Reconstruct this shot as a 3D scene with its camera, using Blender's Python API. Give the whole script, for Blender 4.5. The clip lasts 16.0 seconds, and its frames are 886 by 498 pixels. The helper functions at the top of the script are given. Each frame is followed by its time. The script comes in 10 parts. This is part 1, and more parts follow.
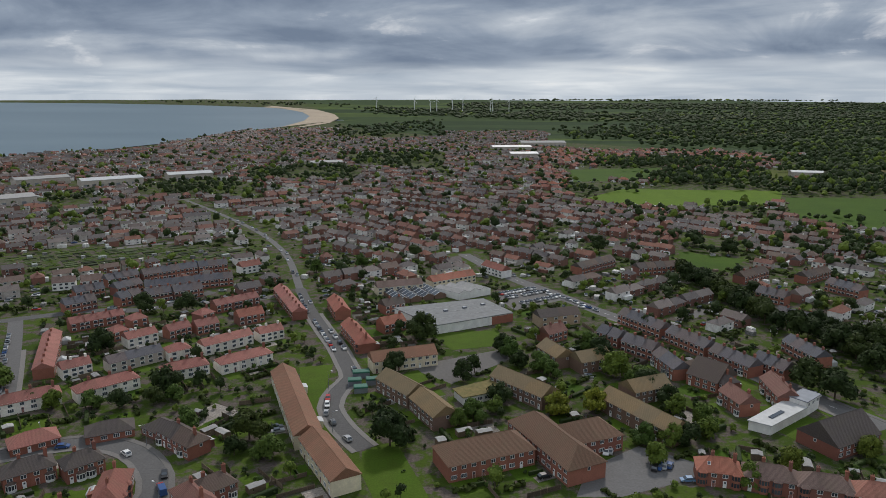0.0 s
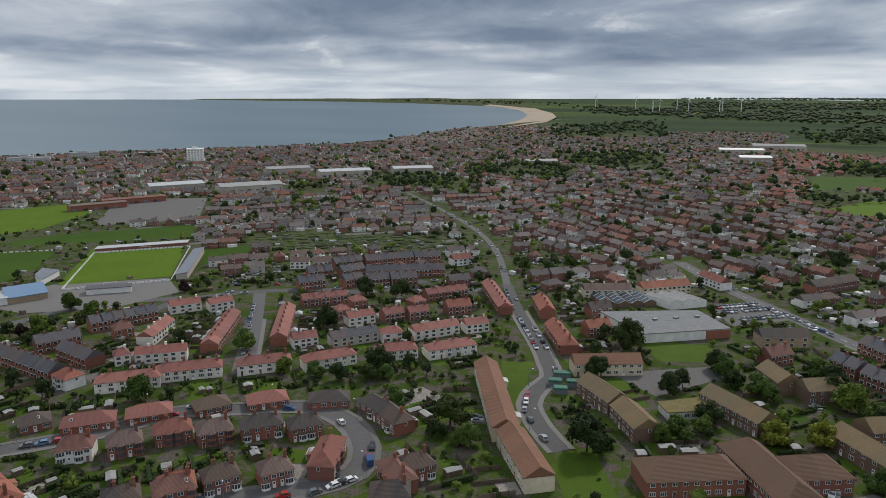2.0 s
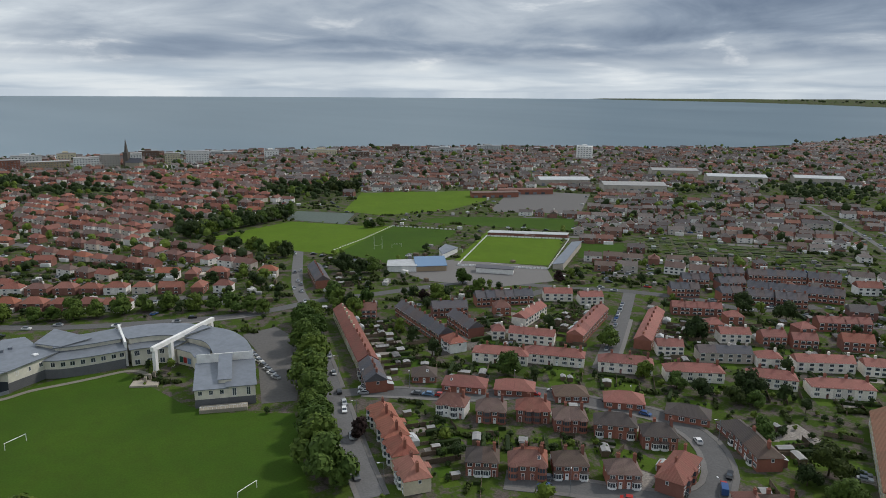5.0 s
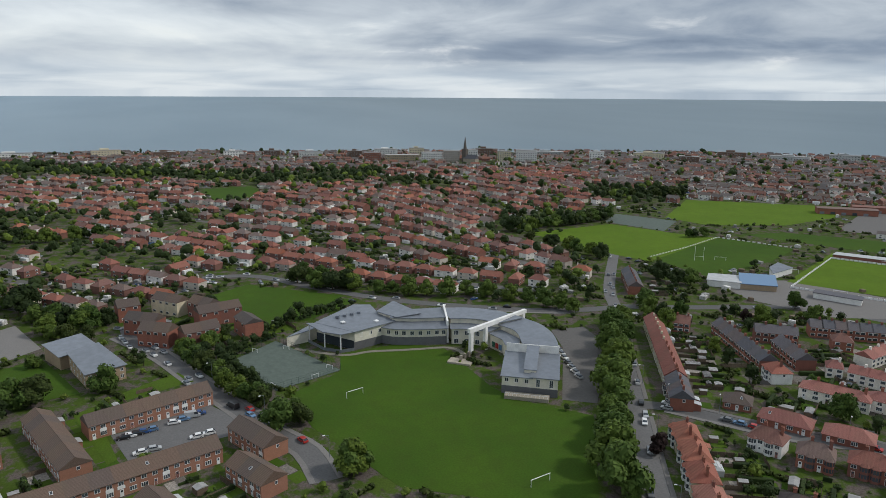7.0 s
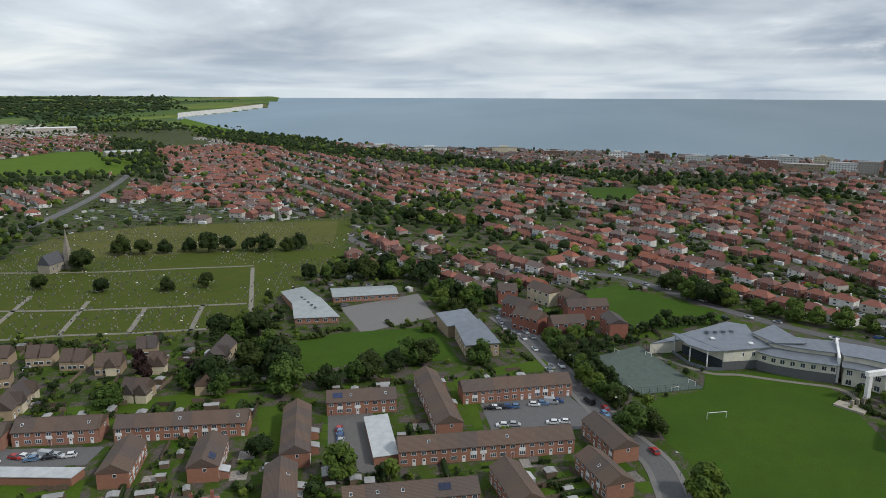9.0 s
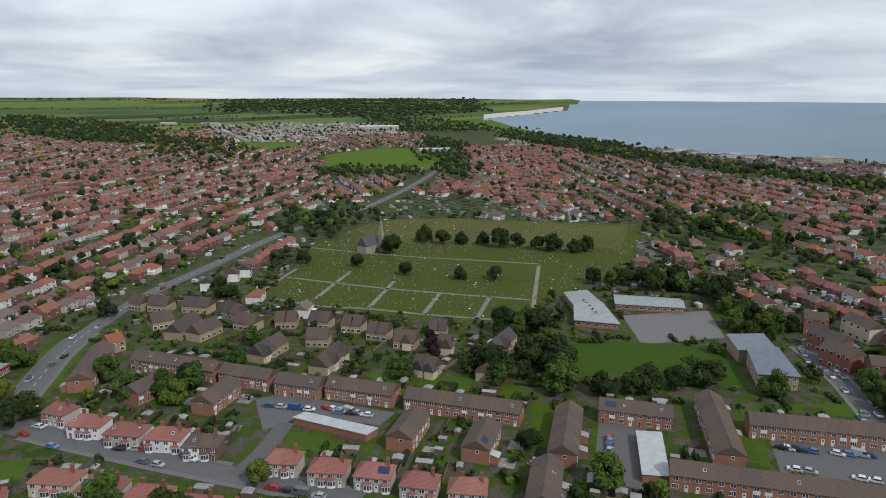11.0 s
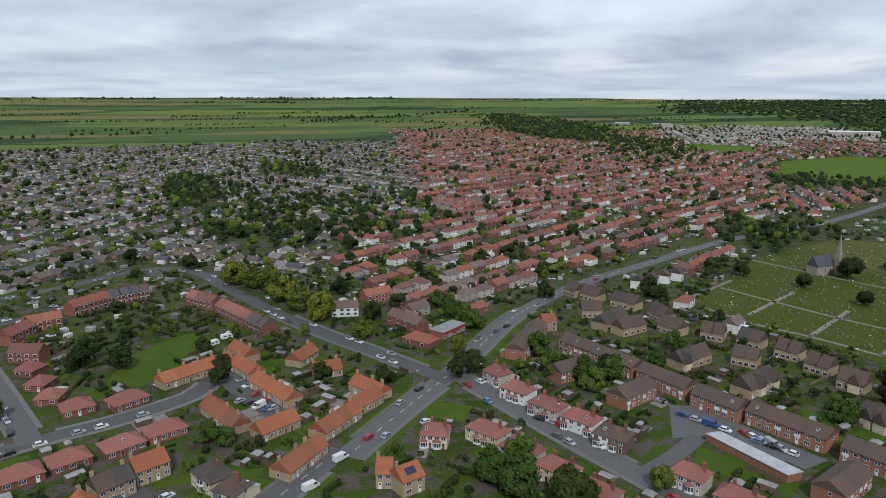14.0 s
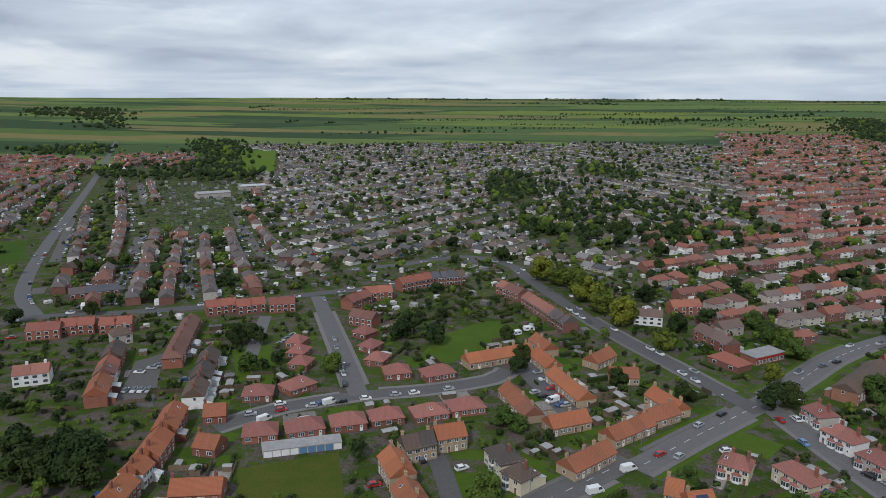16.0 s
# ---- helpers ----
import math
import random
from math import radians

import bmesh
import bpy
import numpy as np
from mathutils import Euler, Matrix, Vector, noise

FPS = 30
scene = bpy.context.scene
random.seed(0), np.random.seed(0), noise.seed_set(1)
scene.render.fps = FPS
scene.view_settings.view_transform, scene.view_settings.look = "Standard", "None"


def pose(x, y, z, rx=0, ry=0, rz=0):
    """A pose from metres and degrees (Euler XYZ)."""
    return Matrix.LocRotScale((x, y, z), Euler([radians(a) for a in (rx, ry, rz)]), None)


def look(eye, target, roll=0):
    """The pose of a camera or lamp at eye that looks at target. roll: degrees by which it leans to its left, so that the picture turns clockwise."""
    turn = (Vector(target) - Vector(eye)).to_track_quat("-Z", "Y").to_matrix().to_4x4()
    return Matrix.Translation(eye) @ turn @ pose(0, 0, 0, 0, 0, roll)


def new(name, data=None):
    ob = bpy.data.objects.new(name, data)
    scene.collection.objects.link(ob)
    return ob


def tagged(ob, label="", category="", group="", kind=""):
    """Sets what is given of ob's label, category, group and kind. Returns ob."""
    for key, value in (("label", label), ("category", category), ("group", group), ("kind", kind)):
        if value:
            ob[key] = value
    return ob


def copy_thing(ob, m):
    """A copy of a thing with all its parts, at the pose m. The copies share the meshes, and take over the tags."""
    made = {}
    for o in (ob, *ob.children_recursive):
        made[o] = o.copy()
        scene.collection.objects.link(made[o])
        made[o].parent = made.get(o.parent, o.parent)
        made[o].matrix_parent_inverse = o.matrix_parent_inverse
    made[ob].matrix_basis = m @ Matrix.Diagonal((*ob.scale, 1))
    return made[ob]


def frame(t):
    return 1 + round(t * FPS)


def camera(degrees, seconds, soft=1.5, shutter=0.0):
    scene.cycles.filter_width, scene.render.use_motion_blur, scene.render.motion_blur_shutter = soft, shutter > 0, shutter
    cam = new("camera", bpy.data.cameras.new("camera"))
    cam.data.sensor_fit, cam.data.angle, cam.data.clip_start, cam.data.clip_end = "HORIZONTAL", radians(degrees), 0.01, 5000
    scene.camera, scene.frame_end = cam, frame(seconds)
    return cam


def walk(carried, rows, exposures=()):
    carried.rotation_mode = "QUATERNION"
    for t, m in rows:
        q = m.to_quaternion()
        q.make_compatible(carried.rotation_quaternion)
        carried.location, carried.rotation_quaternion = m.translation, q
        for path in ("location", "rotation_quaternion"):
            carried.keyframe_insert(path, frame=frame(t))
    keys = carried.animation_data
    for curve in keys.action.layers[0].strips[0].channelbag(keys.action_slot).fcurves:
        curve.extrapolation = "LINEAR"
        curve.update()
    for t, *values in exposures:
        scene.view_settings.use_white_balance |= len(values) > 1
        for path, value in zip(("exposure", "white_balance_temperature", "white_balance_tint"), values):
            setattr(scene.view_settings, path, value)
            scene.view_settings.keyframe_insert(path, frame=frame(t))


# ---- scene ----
LENS = 64.82
cam = camera(LENS, 16.0, soft=0.55)
EYE = 108.0
PATH = [
    (0.0, pose(0, 0, EYE, 77.66, -0.14, 0.00)),
    (0.5, pose(0, 0, EYE, 77.66, -0.20, 4.06)),
    (1.0, pose(0, 0, EYE, 77.64, -0.18, 8.22)),
    (1.5, pose(0, 0, EYE, 77.58, -0.19, 12.77)),
    (2.0, pose(0, 0, EYE, 77.53, -0.16, 17.44)),
    (2.5, pose(0, 0, EYE, 77.51, -0.16, 22.12)),
    (3.0, pose(0, 0, EYE, 77.46, -0.22, 27.32)),
    (5.5, pose(0, 0, EYE, 77.39, -0.39, 54.15)),
    (6.0, pose(0, 0, EYE, 77.41, -0.41, 60.55)),
    (6.5, pose(0, 0, EYE, 77.39, -0.42, 67.37)),
    (7.0, pose(0, 0, EYE, 77.36, -0.35, 74.37)),
    (7.5, pose(0, 0, EYE, 77.35, -0.35, 81.78)),
    (8.0, pose(0, 0, EYE, 77.32, -0.32, 89.60)),
    (8.5, pose(0, 0, EYE, 77.36, -0.27, 97.61)),
    (9.0, pose(0, 0, EYE, 77.39, -0.16, 105.02)),
    (11.5, pose(0, 0, EYE, 77.54, -0.23, 134.40)),
    (12.0, pose(0, 0, EYE, 77.54, -0.17, 140.24)),
    (12.5, pose(0, 0, EYE, 77.54, -0.21, 146.15)),
    (13.0, pose(0, 0, EYE, 77.53, -0.19, 152.09)),
    (13.5, pose(0, 0, EYE, 77.53, -0.16, 158.07)),
    (14.0, pose(0, 0, EYE, 77.48, -0.17, 164.16)),
    (14.5, pose(0, 0, EYE, 77.49, -0.22, 170.48)),
    (15.0, pose(0, 0, EYE, 77.50, -0.18, 176.64)),
    (15.5, pose(0, 0, EYE, 77.49, -0.20, 183.08)),
    (16.0, pose(0, 0, EYE, 77.51, -0.23, 189.65)),
]
walk(cam, PATH, [(0.0, 0.08, 6680, 12), (3.0, 0.12, 6640, 12), (6.0, 0.12, 6580, 10), (9.0, 0.12, 6480, 10), (12.0, 0.06, 6280, 12), (16.0, 0.0, 6180, 12)])

# ---- world and sun ----
SUN_AZ = 12.0      # degrees from +y towards +x; the sun stands to the south
SUN_EL = 42.0


def make_world():
    w = bpy.data.worlds.new("world")
    scene.world = w
    w.use_nodes = True
    nt = w.node_tree
    nt.nodes.clear()
    N = lambda t: nt.nodes.new(t)
    L = nt.links.new

    def math_node(op, a, b=None, clamp=False):
        n = N("ShaderNodeMath")
        n.operation, n.use_clamp = op, clamp
        for i, v in enumerate((a, b)):
            if v is None:
                continue
            if isinstance(v, (int, float)):
                n.inputs[i].default_value = v
            else:
                L(v, n.inputs[i])
        return n.outputs[0]

    def ramp(fac, stops):
        n = N("ShaderNodeValToRGB")
        el = n.color_ramp.elements
        for i, (p, c) in enumerate(stops):
            e = el[i] if i < 2 else el.new(p)
            e.position, e.color = p, (*c, 1)
        L(fac, n.inputs[0])
        return n.outputs[0]

    def mix(fac, a, b, kind="MIX"):
        n = N("ShaderNodeMix")
        n.data_type, n.blend_type = "RGBA", kind
        for sock, v in ((n.inputs[0], fac), (n.inputs[6], a), (n.inputs[7], b)):
            if isinstance(v, (int, float)):
                sock.default_value = v
            elif isinstance(v, tuple):
                sock.default_value = (*v, 1)
            else:
                L(v, sock)
        return n.outputs[2]

    sky = N("ShaderNodeTexSky")
    sky.sky_type, sky.sun_disc = "NISHITA", False
    sky.sun_elevation, sky.sun_rotation = radians(SUN_EL), radians(SUN_AZ)
    dim = N("ShaderNodeVectorMath")
    dim.operation = "SCALE"
    L(sky.outputs[0], dim.inputs[0])
    dim.inputs[3].default_value = 0.10
    co = N("ShaderNodeTexCoord").outputs["Generated"]
    sep = N("ShaderNodeSeparateXYZ")
    L(co, sep.inputs[0])
    X, Y, Z = sep.outputs
    zz = math_node("MAXIMUM", Z, 0.0)
    flat = N("ShaderNodeCombineXYZ")      # a level cloud deck, drawn together towards the horizon
    far = math_node("DIVIDE", 1.0, math_node("ADD", zz, 0.085))
    L(math_node("MULTIPLY", X, far), flat.inputs[0]), L(math_node("MULTIPLY", Y, far), flat.inputs[1])
    heap = N("ShaderNodeCombineXYZ")      # upright sides of heaped clouds
    L(math_node("MULTIPLY", X, 5.0), heap.inputs[0]), L(math_node("MULTIPLY", Y, 5.0), heap.inputs[1])
    L(math_node("MULTIPLY", zz, 17.0), heap.inputs[2])

    def cloud(scale, detail, rough, shift, warp=0.6, on=flat):
        m = N("ShaderNodeMapping")
        m.inputs["Location"].default_value = (shift, shift * 0.7, 0)
        L(on.outputs[0], m.inputs[0])
        n = N("ShaderNodeTexNoise")
        n.inputs["Scale"].default_value, n.inputs["Detail"].default_value = scale, detail
        n.inputs["Roughness"].default_value, n.inputs["Distortion"].default_value = rough, warp
        L(m.outputs[0], n.inputs["Vector"])
        return n.outputs[0]

    big = cloud(0.30, 3, 0.5, 3.1, 0.2)
    mid = cloud(0.62, 5, 0.5, 8.4, 0.5)
    small = cloud(0.95, 7, 0.58, 5.7, 0.5, heap)
    body = math_node("ADD", math_node("ADD", math_node("MULTIPLY", big, 0.50), math_node("MULTIPLY", mid, 0.22)), math_node("MULTIPLY", small, 0.28))
    # darker deck towards the south, brighter and broken towards the north and east
    lean = math_node("ADD", math_node("MULTIPLY", Y, -0.064), math_node("MULTIPLY", X, -0.024))
    calm = math_node("ADD", math_node("MULTIPLY", Y, 0.18), 0.82)      # the deck is smoother towards the north
    body = math_node("ADD", math_node("MULTIPLY", math_node("ADD", body, -0.5), calm), 0.5)
    body = math_node("ADD", math_node("ADD", body, lean), 0.003)
    deck = ramp(body, [(0.38, (0.15, 0.20, 0.28)), (0.44, (0.24, 0.30, 0.385)), (0.50, (0.39, 0.45, 0.52)),
                       (0.56, (0.56, 0.62, 0.68)), (0.64, (0.86, 0.90, 0.94))])
    # sunlit heads of the heaped clouds
    heads = ramp(math_node("ADD", math_node("MULTIPLY", small, 0.65), math_node("MULTIPLY", mid, 0.35)), [(0.555, (0, 0, 0)), (0.60, (0.35, 0.35, 0.35)), (0.67, (1, 1, 1))])
    deck = mix(math_node("MULTIPLY", heads, 0.6), deck, (0.94, 0.95, 0.95))
    cover = ramp(body, [(0.52, (1, 1, 1)), (0.66, (0.62, 0.62, 0.62))])
    top = mix(cover, dim.outputs[0], deck)
    # pale clear strip under the ragged foot of the deck, and rain haze
    low = N("ShaderNodeMapRange")
    low.interpolation_type = "SMOOTHSTEP"
    low.inputs[1].default_value, low.inputs[2].default_value = 0.052, 0.022
    L(math_node("ADD", zz, math_node("MULTIPLY", math_node("ADD", small, -0.5), 0.05)), low.inputs[0])
    band = ramp(math_node("ADD", math_node("MULTIPLY", mid, 0.6), math_node("MULTIPLY", big, 0.4)), [(0.38, (0.44, 0.52, 0.60)), (0.60, (0.66, 0.72, 0.76))])
    out = mix(math_node("MULTIPLY", low.outputs[0], 0.72), top, band)
    # an overcast sky is brightest overhead
    high = N("ShaderNodeMapRange")
    high.interpolation_type = "SMOOTHSTEP"
    high.inputs[1].default_value, high.inputs[2].default_value, high.inputs[3].default_value, high.inputs[4].default_value = 0.16, 0.75, 1.02, 1.2
    L(zz, high.inputs[0])
    lift = N("ShaderNodeVectorMath")
    lift.operation = "SCALE"
    L(out, lift.inputs[0]), L(high.outputs[0], lift.inputs[3])
    bg = N("ShaderNodeBackground")
    L(lift.outputs[0], bg.inputs[0])
    bg.inputs[1].default_value = 1.0
    end = N("ShaderNodeOutputWorld")
    L(bg.outputs[0], end.inputs[0])


make_world()
sun = new("sun", bpy.data.lights.new("sun", "SUN"))
sun.data.energy, sun.data.angle, sun.data.color = 2.0, radians(6), (1.0, 0.97, 0.92)
sun.matrix_world = look((500 * math.sin(radians(SUN_AZ)), 500 * math.cos(radians(SUN_AZ)), 500 * math.tan(radians(SUN_EL))), (0, 0, 0))


# ---- materials ----
class Nodes:
    """Short hand for building one node material."""

    def __init__(self, name):
        self.mat = bpy.data.materials.new(name)
        self.mat.use_nodes = True
        self.nt = self.mat.node_tree
        self.bsdf = self.nt.nodes["Principled BSDF"]
        self.bsdf.inputs["Specular IOR Level"].default_value = 0.3

    def add(self, kind):
        return self.nt.nodes.new(kind)

    def put(self, sock, v):
        if isinstance(v, (int, float)):
            sock.default_value = v
        elif isinstance(v, tuple):
            sock.default_value = (*v, 1) if len(v) == 3 and sock.type == "RGBA" else v
        else:
            self.nt.links.new(v, sock)

    def pos(self):
        return self.add("ShaderNodeNewGeometry").outputs["Position"]

    def obj(self):
        return self.add("ShaderNodeTexCoord").outputs["Object"]

    def rand(self, island=False):
        if island:
            return self.add("ShaderNodeNewGeometry").outputs["Random Per Island"]
        return self.add("ShaderNodeObjectInfo").outputs["Random"]

    def noise(self, vec, scale, detail=4, rough=0.55, stretch=None):
        n = self.add("ShaderNodeTexNoise")
        if stretch:
            m = self.add("ShaderNodeMapping")
            m.inputs["Scale"].default_value = stretch
            self.put(m.inputs[0], vec)
            vec = m.outputs[0]
        self.put(n.inputs["Vector"], vec)
        n.inputs["Scale"].default_value, n.inputs["Detail"].default_value, n.inputs["Roughness"].default_value = scale, detail, rough
        return n.outputs[0]

    def ramp(self, fac, *stops, step=False):
        n = self.add("ShaderNodeValToRGB")
        el = n.color_ramp.elements
        if step:
            n.color_ramp.interpolation = "CONSTANT"
        for i, (p, c) in enumerate(stops):
            e = el[i] if i < 2 else el.new(p)
            c = (c, c, c) if isinstance(c, (int, float)) else c
            e.position, e.color = p, (*c, 1)
        self.put(n.inputs[0], fac)
        return n.outputs[0]

    def mix(self, fac, a, b, kind="MIX"):
        n = self.add("ShaderNodeMix")
        n.data_type, n.blend_type = "RGBA", kind
        self.put(n.inputs[0], fac), self.put(n.inputs[6], a), self.put(n.inputs[7], b)
        return n.outputs[2]

    def math(self, op, a, b=0.0):
        n = self.add("ShaderNodeMath")
        n.operation = op
        self.put(n.inputs[0], a), self.put(n.inputs[1], b)
        return n.outputs[0]

    def done(self, colour, rough=0.85, bump=None, strength=0.3, dist=0.05, metal=0.0, spec=None):
        self.put(self.bsdf.inputs["Base Color"], colour)
        self.put(self.bsdf.inputs["Roughness"], rough)
        self.put(self.bsdf.inputs["Metallic"], metal)
        if spec is not None:
            self.bsdf.inputs["Specular IOR Level"].default_value = spec
        if bump is not None:
            b = self.add("ShaderNodeBump")
            b.inputs["Strength"].default_value, b.inputs["Distance"].default_value = strength, dist
            self.put(b.inputs["Height"], bump)
            self.put(self.bsdf.inputs["Normal"], b.outputs[0])
        return self.mat


def scaled(c, k):
    return tuple(v * k for v in c)


def varied(name, base, spread=0.35, rough=0.85, grain=6.0, bump=0.3, island=False, tint=None, metal=0.0, spec=None):
    """A plain surface with grain, larger stains and a shade of its own for each object."""
    n = Nodes(name)
    p = n.pos()
    fine, wide = n.noise(p, grain, 5), n.noise(p, 0.35, 3)
    col = n.mix(n.ramp(fine, (0.3, 0.0), (0.7, 1.0)), scaled(base, 1 - spread * 0.6), scaled(base, 1 + spread * 0.4))
    col = n.mix(n.ramp(wide, (0.35, 0.0), (0.7, 0.5)), col, tint or scaled(base, 0.6))
    col = n.mix(1.0, col, n.ramp(n.rand(island), (0.0, 1 - spread * 0.6), (1.0, 1 + spread * 0.5)), "MULTIPLY")
    return n.done(col, rough, fine, bump, metal=metal, spec=spec)


def tiled_roof(name, palette, island=False, moss=0.25):
    """Clay or concrete roof tiles: courses, a colour per roof, lichen."""
    n = Nodes(name)
    p = n.pos()
    stops = [(i / len(palette), c) for i, c in enumerate(palette)]
    base = n.ramp(n.rand(island), *stops, step=True) if len(stops) > 1 else n.ramp(n.rand(island), (0, palette[0]), (1, scaled(palette[0], 0.85)))
    fine, wide = n.noise(p, 3.0, 6, 0.7), n.noise(p, 0.25, 4)
    col = n.mix(1.0, base, n.ramp(fine, (0.25, 0.70), (0.75, 1.22)), "MULTIPLY")
    col = n.mix(n.ramp(wide, (0.45, 0.0), (0.75, moss * 2)), col, n.mix(0.5, base, (0.11, 0.10, 0.06)))
    wave = n.add("ShaderNodeTexWave")
    wave.bands_direction = "Z"
    wave.inputs["Scale"].default_value, wave.inputs["Distortion"].default_value = 1.6, 0.6
    n.put(wave.inputs["Vector"], p)
    col = n.mix(1.0, col, n.ramp(wave.outputs[1], (0.0, 0.80), (0.5, 1.05)), "MULTIPLY")
    return n.done(col, 0.8, wave.outputs[1], 0.4, 0.06)


def brick_wall(name, palette, island=False):
    n = Nodes(name)
    p = n.pos()
    stops = [(i / len(palette), c) for i, c in enumerate(palette)]
    base = n.ramp(n.rand(island), *stops, step=True) if len(stops) > 1 else n.ramp(n.rand(island), (0, palette[0]), (1, scaled(palette[0], 0.8)))
    fine, wide = n.noise(p, 9.0, 4, 0.7), n.noise(p, 0.5, 4)
    col = n.mix(1.0, base, n.ramp(fine, (0.25, 0.72), (0.75, 1.2)), "MULTIPLY")
    col = n.mix(n.ramp(wide, (0.4, 0.0), (0.8, 0.4)), col, scaled(palette[0], 0.55))
    return n.done(col, 0.9, fine, 0.3)


def foliage(name, dark, light, island=True):
    n = Nodes(name)
    p = n.pos()
    r = n.add("ShaderNodeNewGeometry").outputs["Random Per Island"]
    wide = n.noise(p, 0.35, 3)
    col = n.mix(n.math("ADD", n.math("MULTIPLY", r, 0.6), n.math("MULTIPLY", wide, 0.4)), dark, light)
    col = n.mix(1.0, col, n.ramp(n.rand(False), (0, (0.62, 0.70, 0.60)), (0.5, (1, 1, 1)), (1, (1.45, 1.25, 0.9))), "MULTIPLY")
    n.bsdf.inputs["Subsurface Weight"].default_value = 0.0
    return n.done(col, 0.75, spec=0.15)


def grass(name, a, b, c, mow=0.0):
    n = Nodes(name)
    p = n.pos()
    wide, fine, mid = n.noise(p, 0.03, 4), n.noise(p, 1.5, 6, 0.7), n.noise(p, 0.16, 5, 0.65)
    col = n.mix(n.ramp(wide, (0.35, 0.0), (0.65, 1.0)), a, b)
    col = n.mix(n.ramp(mid, (0.42, 0.0), (0.72, 0.65)), col, c)
    col = n.mix(1.0, col, n.ramp(fine, (0.25, 0.75), (0.75, 1.2)), "MULTIPLY")
    return n.done(col, 0.9, fine, 0.5, 0.1, spec=0.1)


M = {}


def both(key, fn, *a, **k):
    """A material with a shade for each object, and its twin with a shade for each loose piece."""
    M[key] = fn(*a, **k)
    M[key + "_mass"] = fn(a[0] + " in the mass", *a[1:], **k, island=True)


RED_ROOFS = [(0.335, 0.118, 0.083), (0.270, 0.102, 0.078), (0.372, 0.140, 0.093), (0.215, 0.104, 0.083), (0.190, 0.128, 0.110), (0.345, 0.150, 0.112)]
PINK_ROOFS = [(0.325, 0.128, 0.106), (0.275, 0.112, 0.095), (0.350, 0.144, 0.117)]
GREY_ROOFS = [(0.115, 0.10, 0.095), (0.15, 0.125, 0.115), (0.09, 0.09, 0.10), (0.17, 0.135, 0.11), (0.13, 0.105, 0.09)]
both("roof_red", tiled_roof, "red clay tiles", RED_ROOFS)
both("roof_pink", tiled_roof, "pink concrete tiles", PINK_ROOFS)
both("roof_orange", tiled_roof, "orange pantiles", [(0.30, 0.115, 0.068), (0.25, 0.105, 0.066), (0.19, 0.095, 0.066), (0.33, 0.128, 0.074)], moss=0.2)
SHADES = {}      # tile colours that a whole row may share
for key, fn_name, palette in (("roof_red", "red clay tiles", RED_ROOFS), ("roof_pink", "pink concrete tiles", PINK_ROOFS), ("roof_orange", "orange pantiles", [(0.40, 0.135, 0.065), (0.34, 0.122, 0.065), (0.43, 0.15, 0.07)])):
    SHADES[key] = len(palette)
    for i, c in enumerate(palette):
        both(key + "_" + "abcdef"[i], tiled_roof, fn_name + " of one shade " + str(i), [c])
both("roof_tan", tiled_roof, "orange-brown tiles", [(0.255, 0.125, 0.078)], moss=0.3)
both("roof_rust", tiled_roof, "rusty brown tiles", [(0.165, 0.095, 0.062)], moss=0.25)
both("render_pale", varied, "pale painted render", (0.80, 0.755, 0.68), 0.25, 0.85, 2.0, 0.1)
both("roof_brown", tiled_roof, "brown concrete tiles", [(0.125, 0.088, 0.070), (0.138, 0.093, 0.070), (0.112, 0.084, 0.072)])
both("roof_lichen", tiled_roof, "brown tiles with ochre lichen", [(0.21, 0.145, 0.075), (0.19, 0.14, 0.08)], moss=0.5)
both("roof_dark", tiled_roof, "dark brown tiles", [(0.10, 0.075, 0.065), (0.115, 0.08, 0.065), (0.085, 0.07, 0.065)])
both("roof_slate", tiled_roof, "grey slates", [(0.10, 0.10, 0.115), (0.12, 0.11, 0.12), (0.13, 0.105, 0.105)])
both("brick_red", brick_wall, "red brick", [(0.275, 0.11, 0.076), (0.24, 0.096, 0.07), (0.31, 0.125, 0.086), (0.215, 0.096, 0.075)])
both("brick_orange", brick_wall, "orange brick", [(0.34, 0.165, 0.108), (0.31, 0.15, 0.102), (0.35, 0.18, 0.125)])
both("brick_buff", brick_wall, "buff brick", [(0.40, 0.30, 0.20), (0.36, 0.27, 0.185), (0.43, 0.33, 0.215)])
both("brick_brown", brick_wall, "brown brick", [(0.19, 0.12, 0.09), (0.17, 0.11, 0.085)])
both("render_white", varied, "white painted render", (0.80, 0.79, 0.76), 0.12, 0.85, 2.0, 0.1)
both("render_cream", varied, "cream render", (0.66, 0.58, 0.42), 0.15, 0.85, 2.0, 0.1)
both("render_grey", varied, "pebbledash render", (0.47, 0.42, 0.37), 0.25, 0.95, 10.0, 0.4)
M["paint_white"] = varied("white frame paint", (0.82, 0.82, 0.81), 0.06, 0.4, 3.0, 0.05)
M["door_paint"] = varied("painted front door", (0.25, 0.12, 0.10), 0.8, 0.5, 3.0, 0.05)
M["school_grey"] = brick_wall("grey school brick", [(0.15, 0.15, 0.155)])
both("school_cream", varied, "cream school render", (0.70, 0.66, 0.55), 0.08, 0.85, 2.0, 0.1)
M["stone"] = varied("weathered stone", (0.34, 0.30, 0.24), 0.35, 0.9, 4.0, 0.4)
M["stone_dark"] = varied("sooty dark stone", (0.13, 0.115, 0.10), 0.35, 0.9, 4.0, 0.4)
M["metal_grey"] = varied("grey standing seam roof metal", (0.215, 0.235, 0.265), 0.12, 0.42, 1.0, 0.05, metal=0.3)
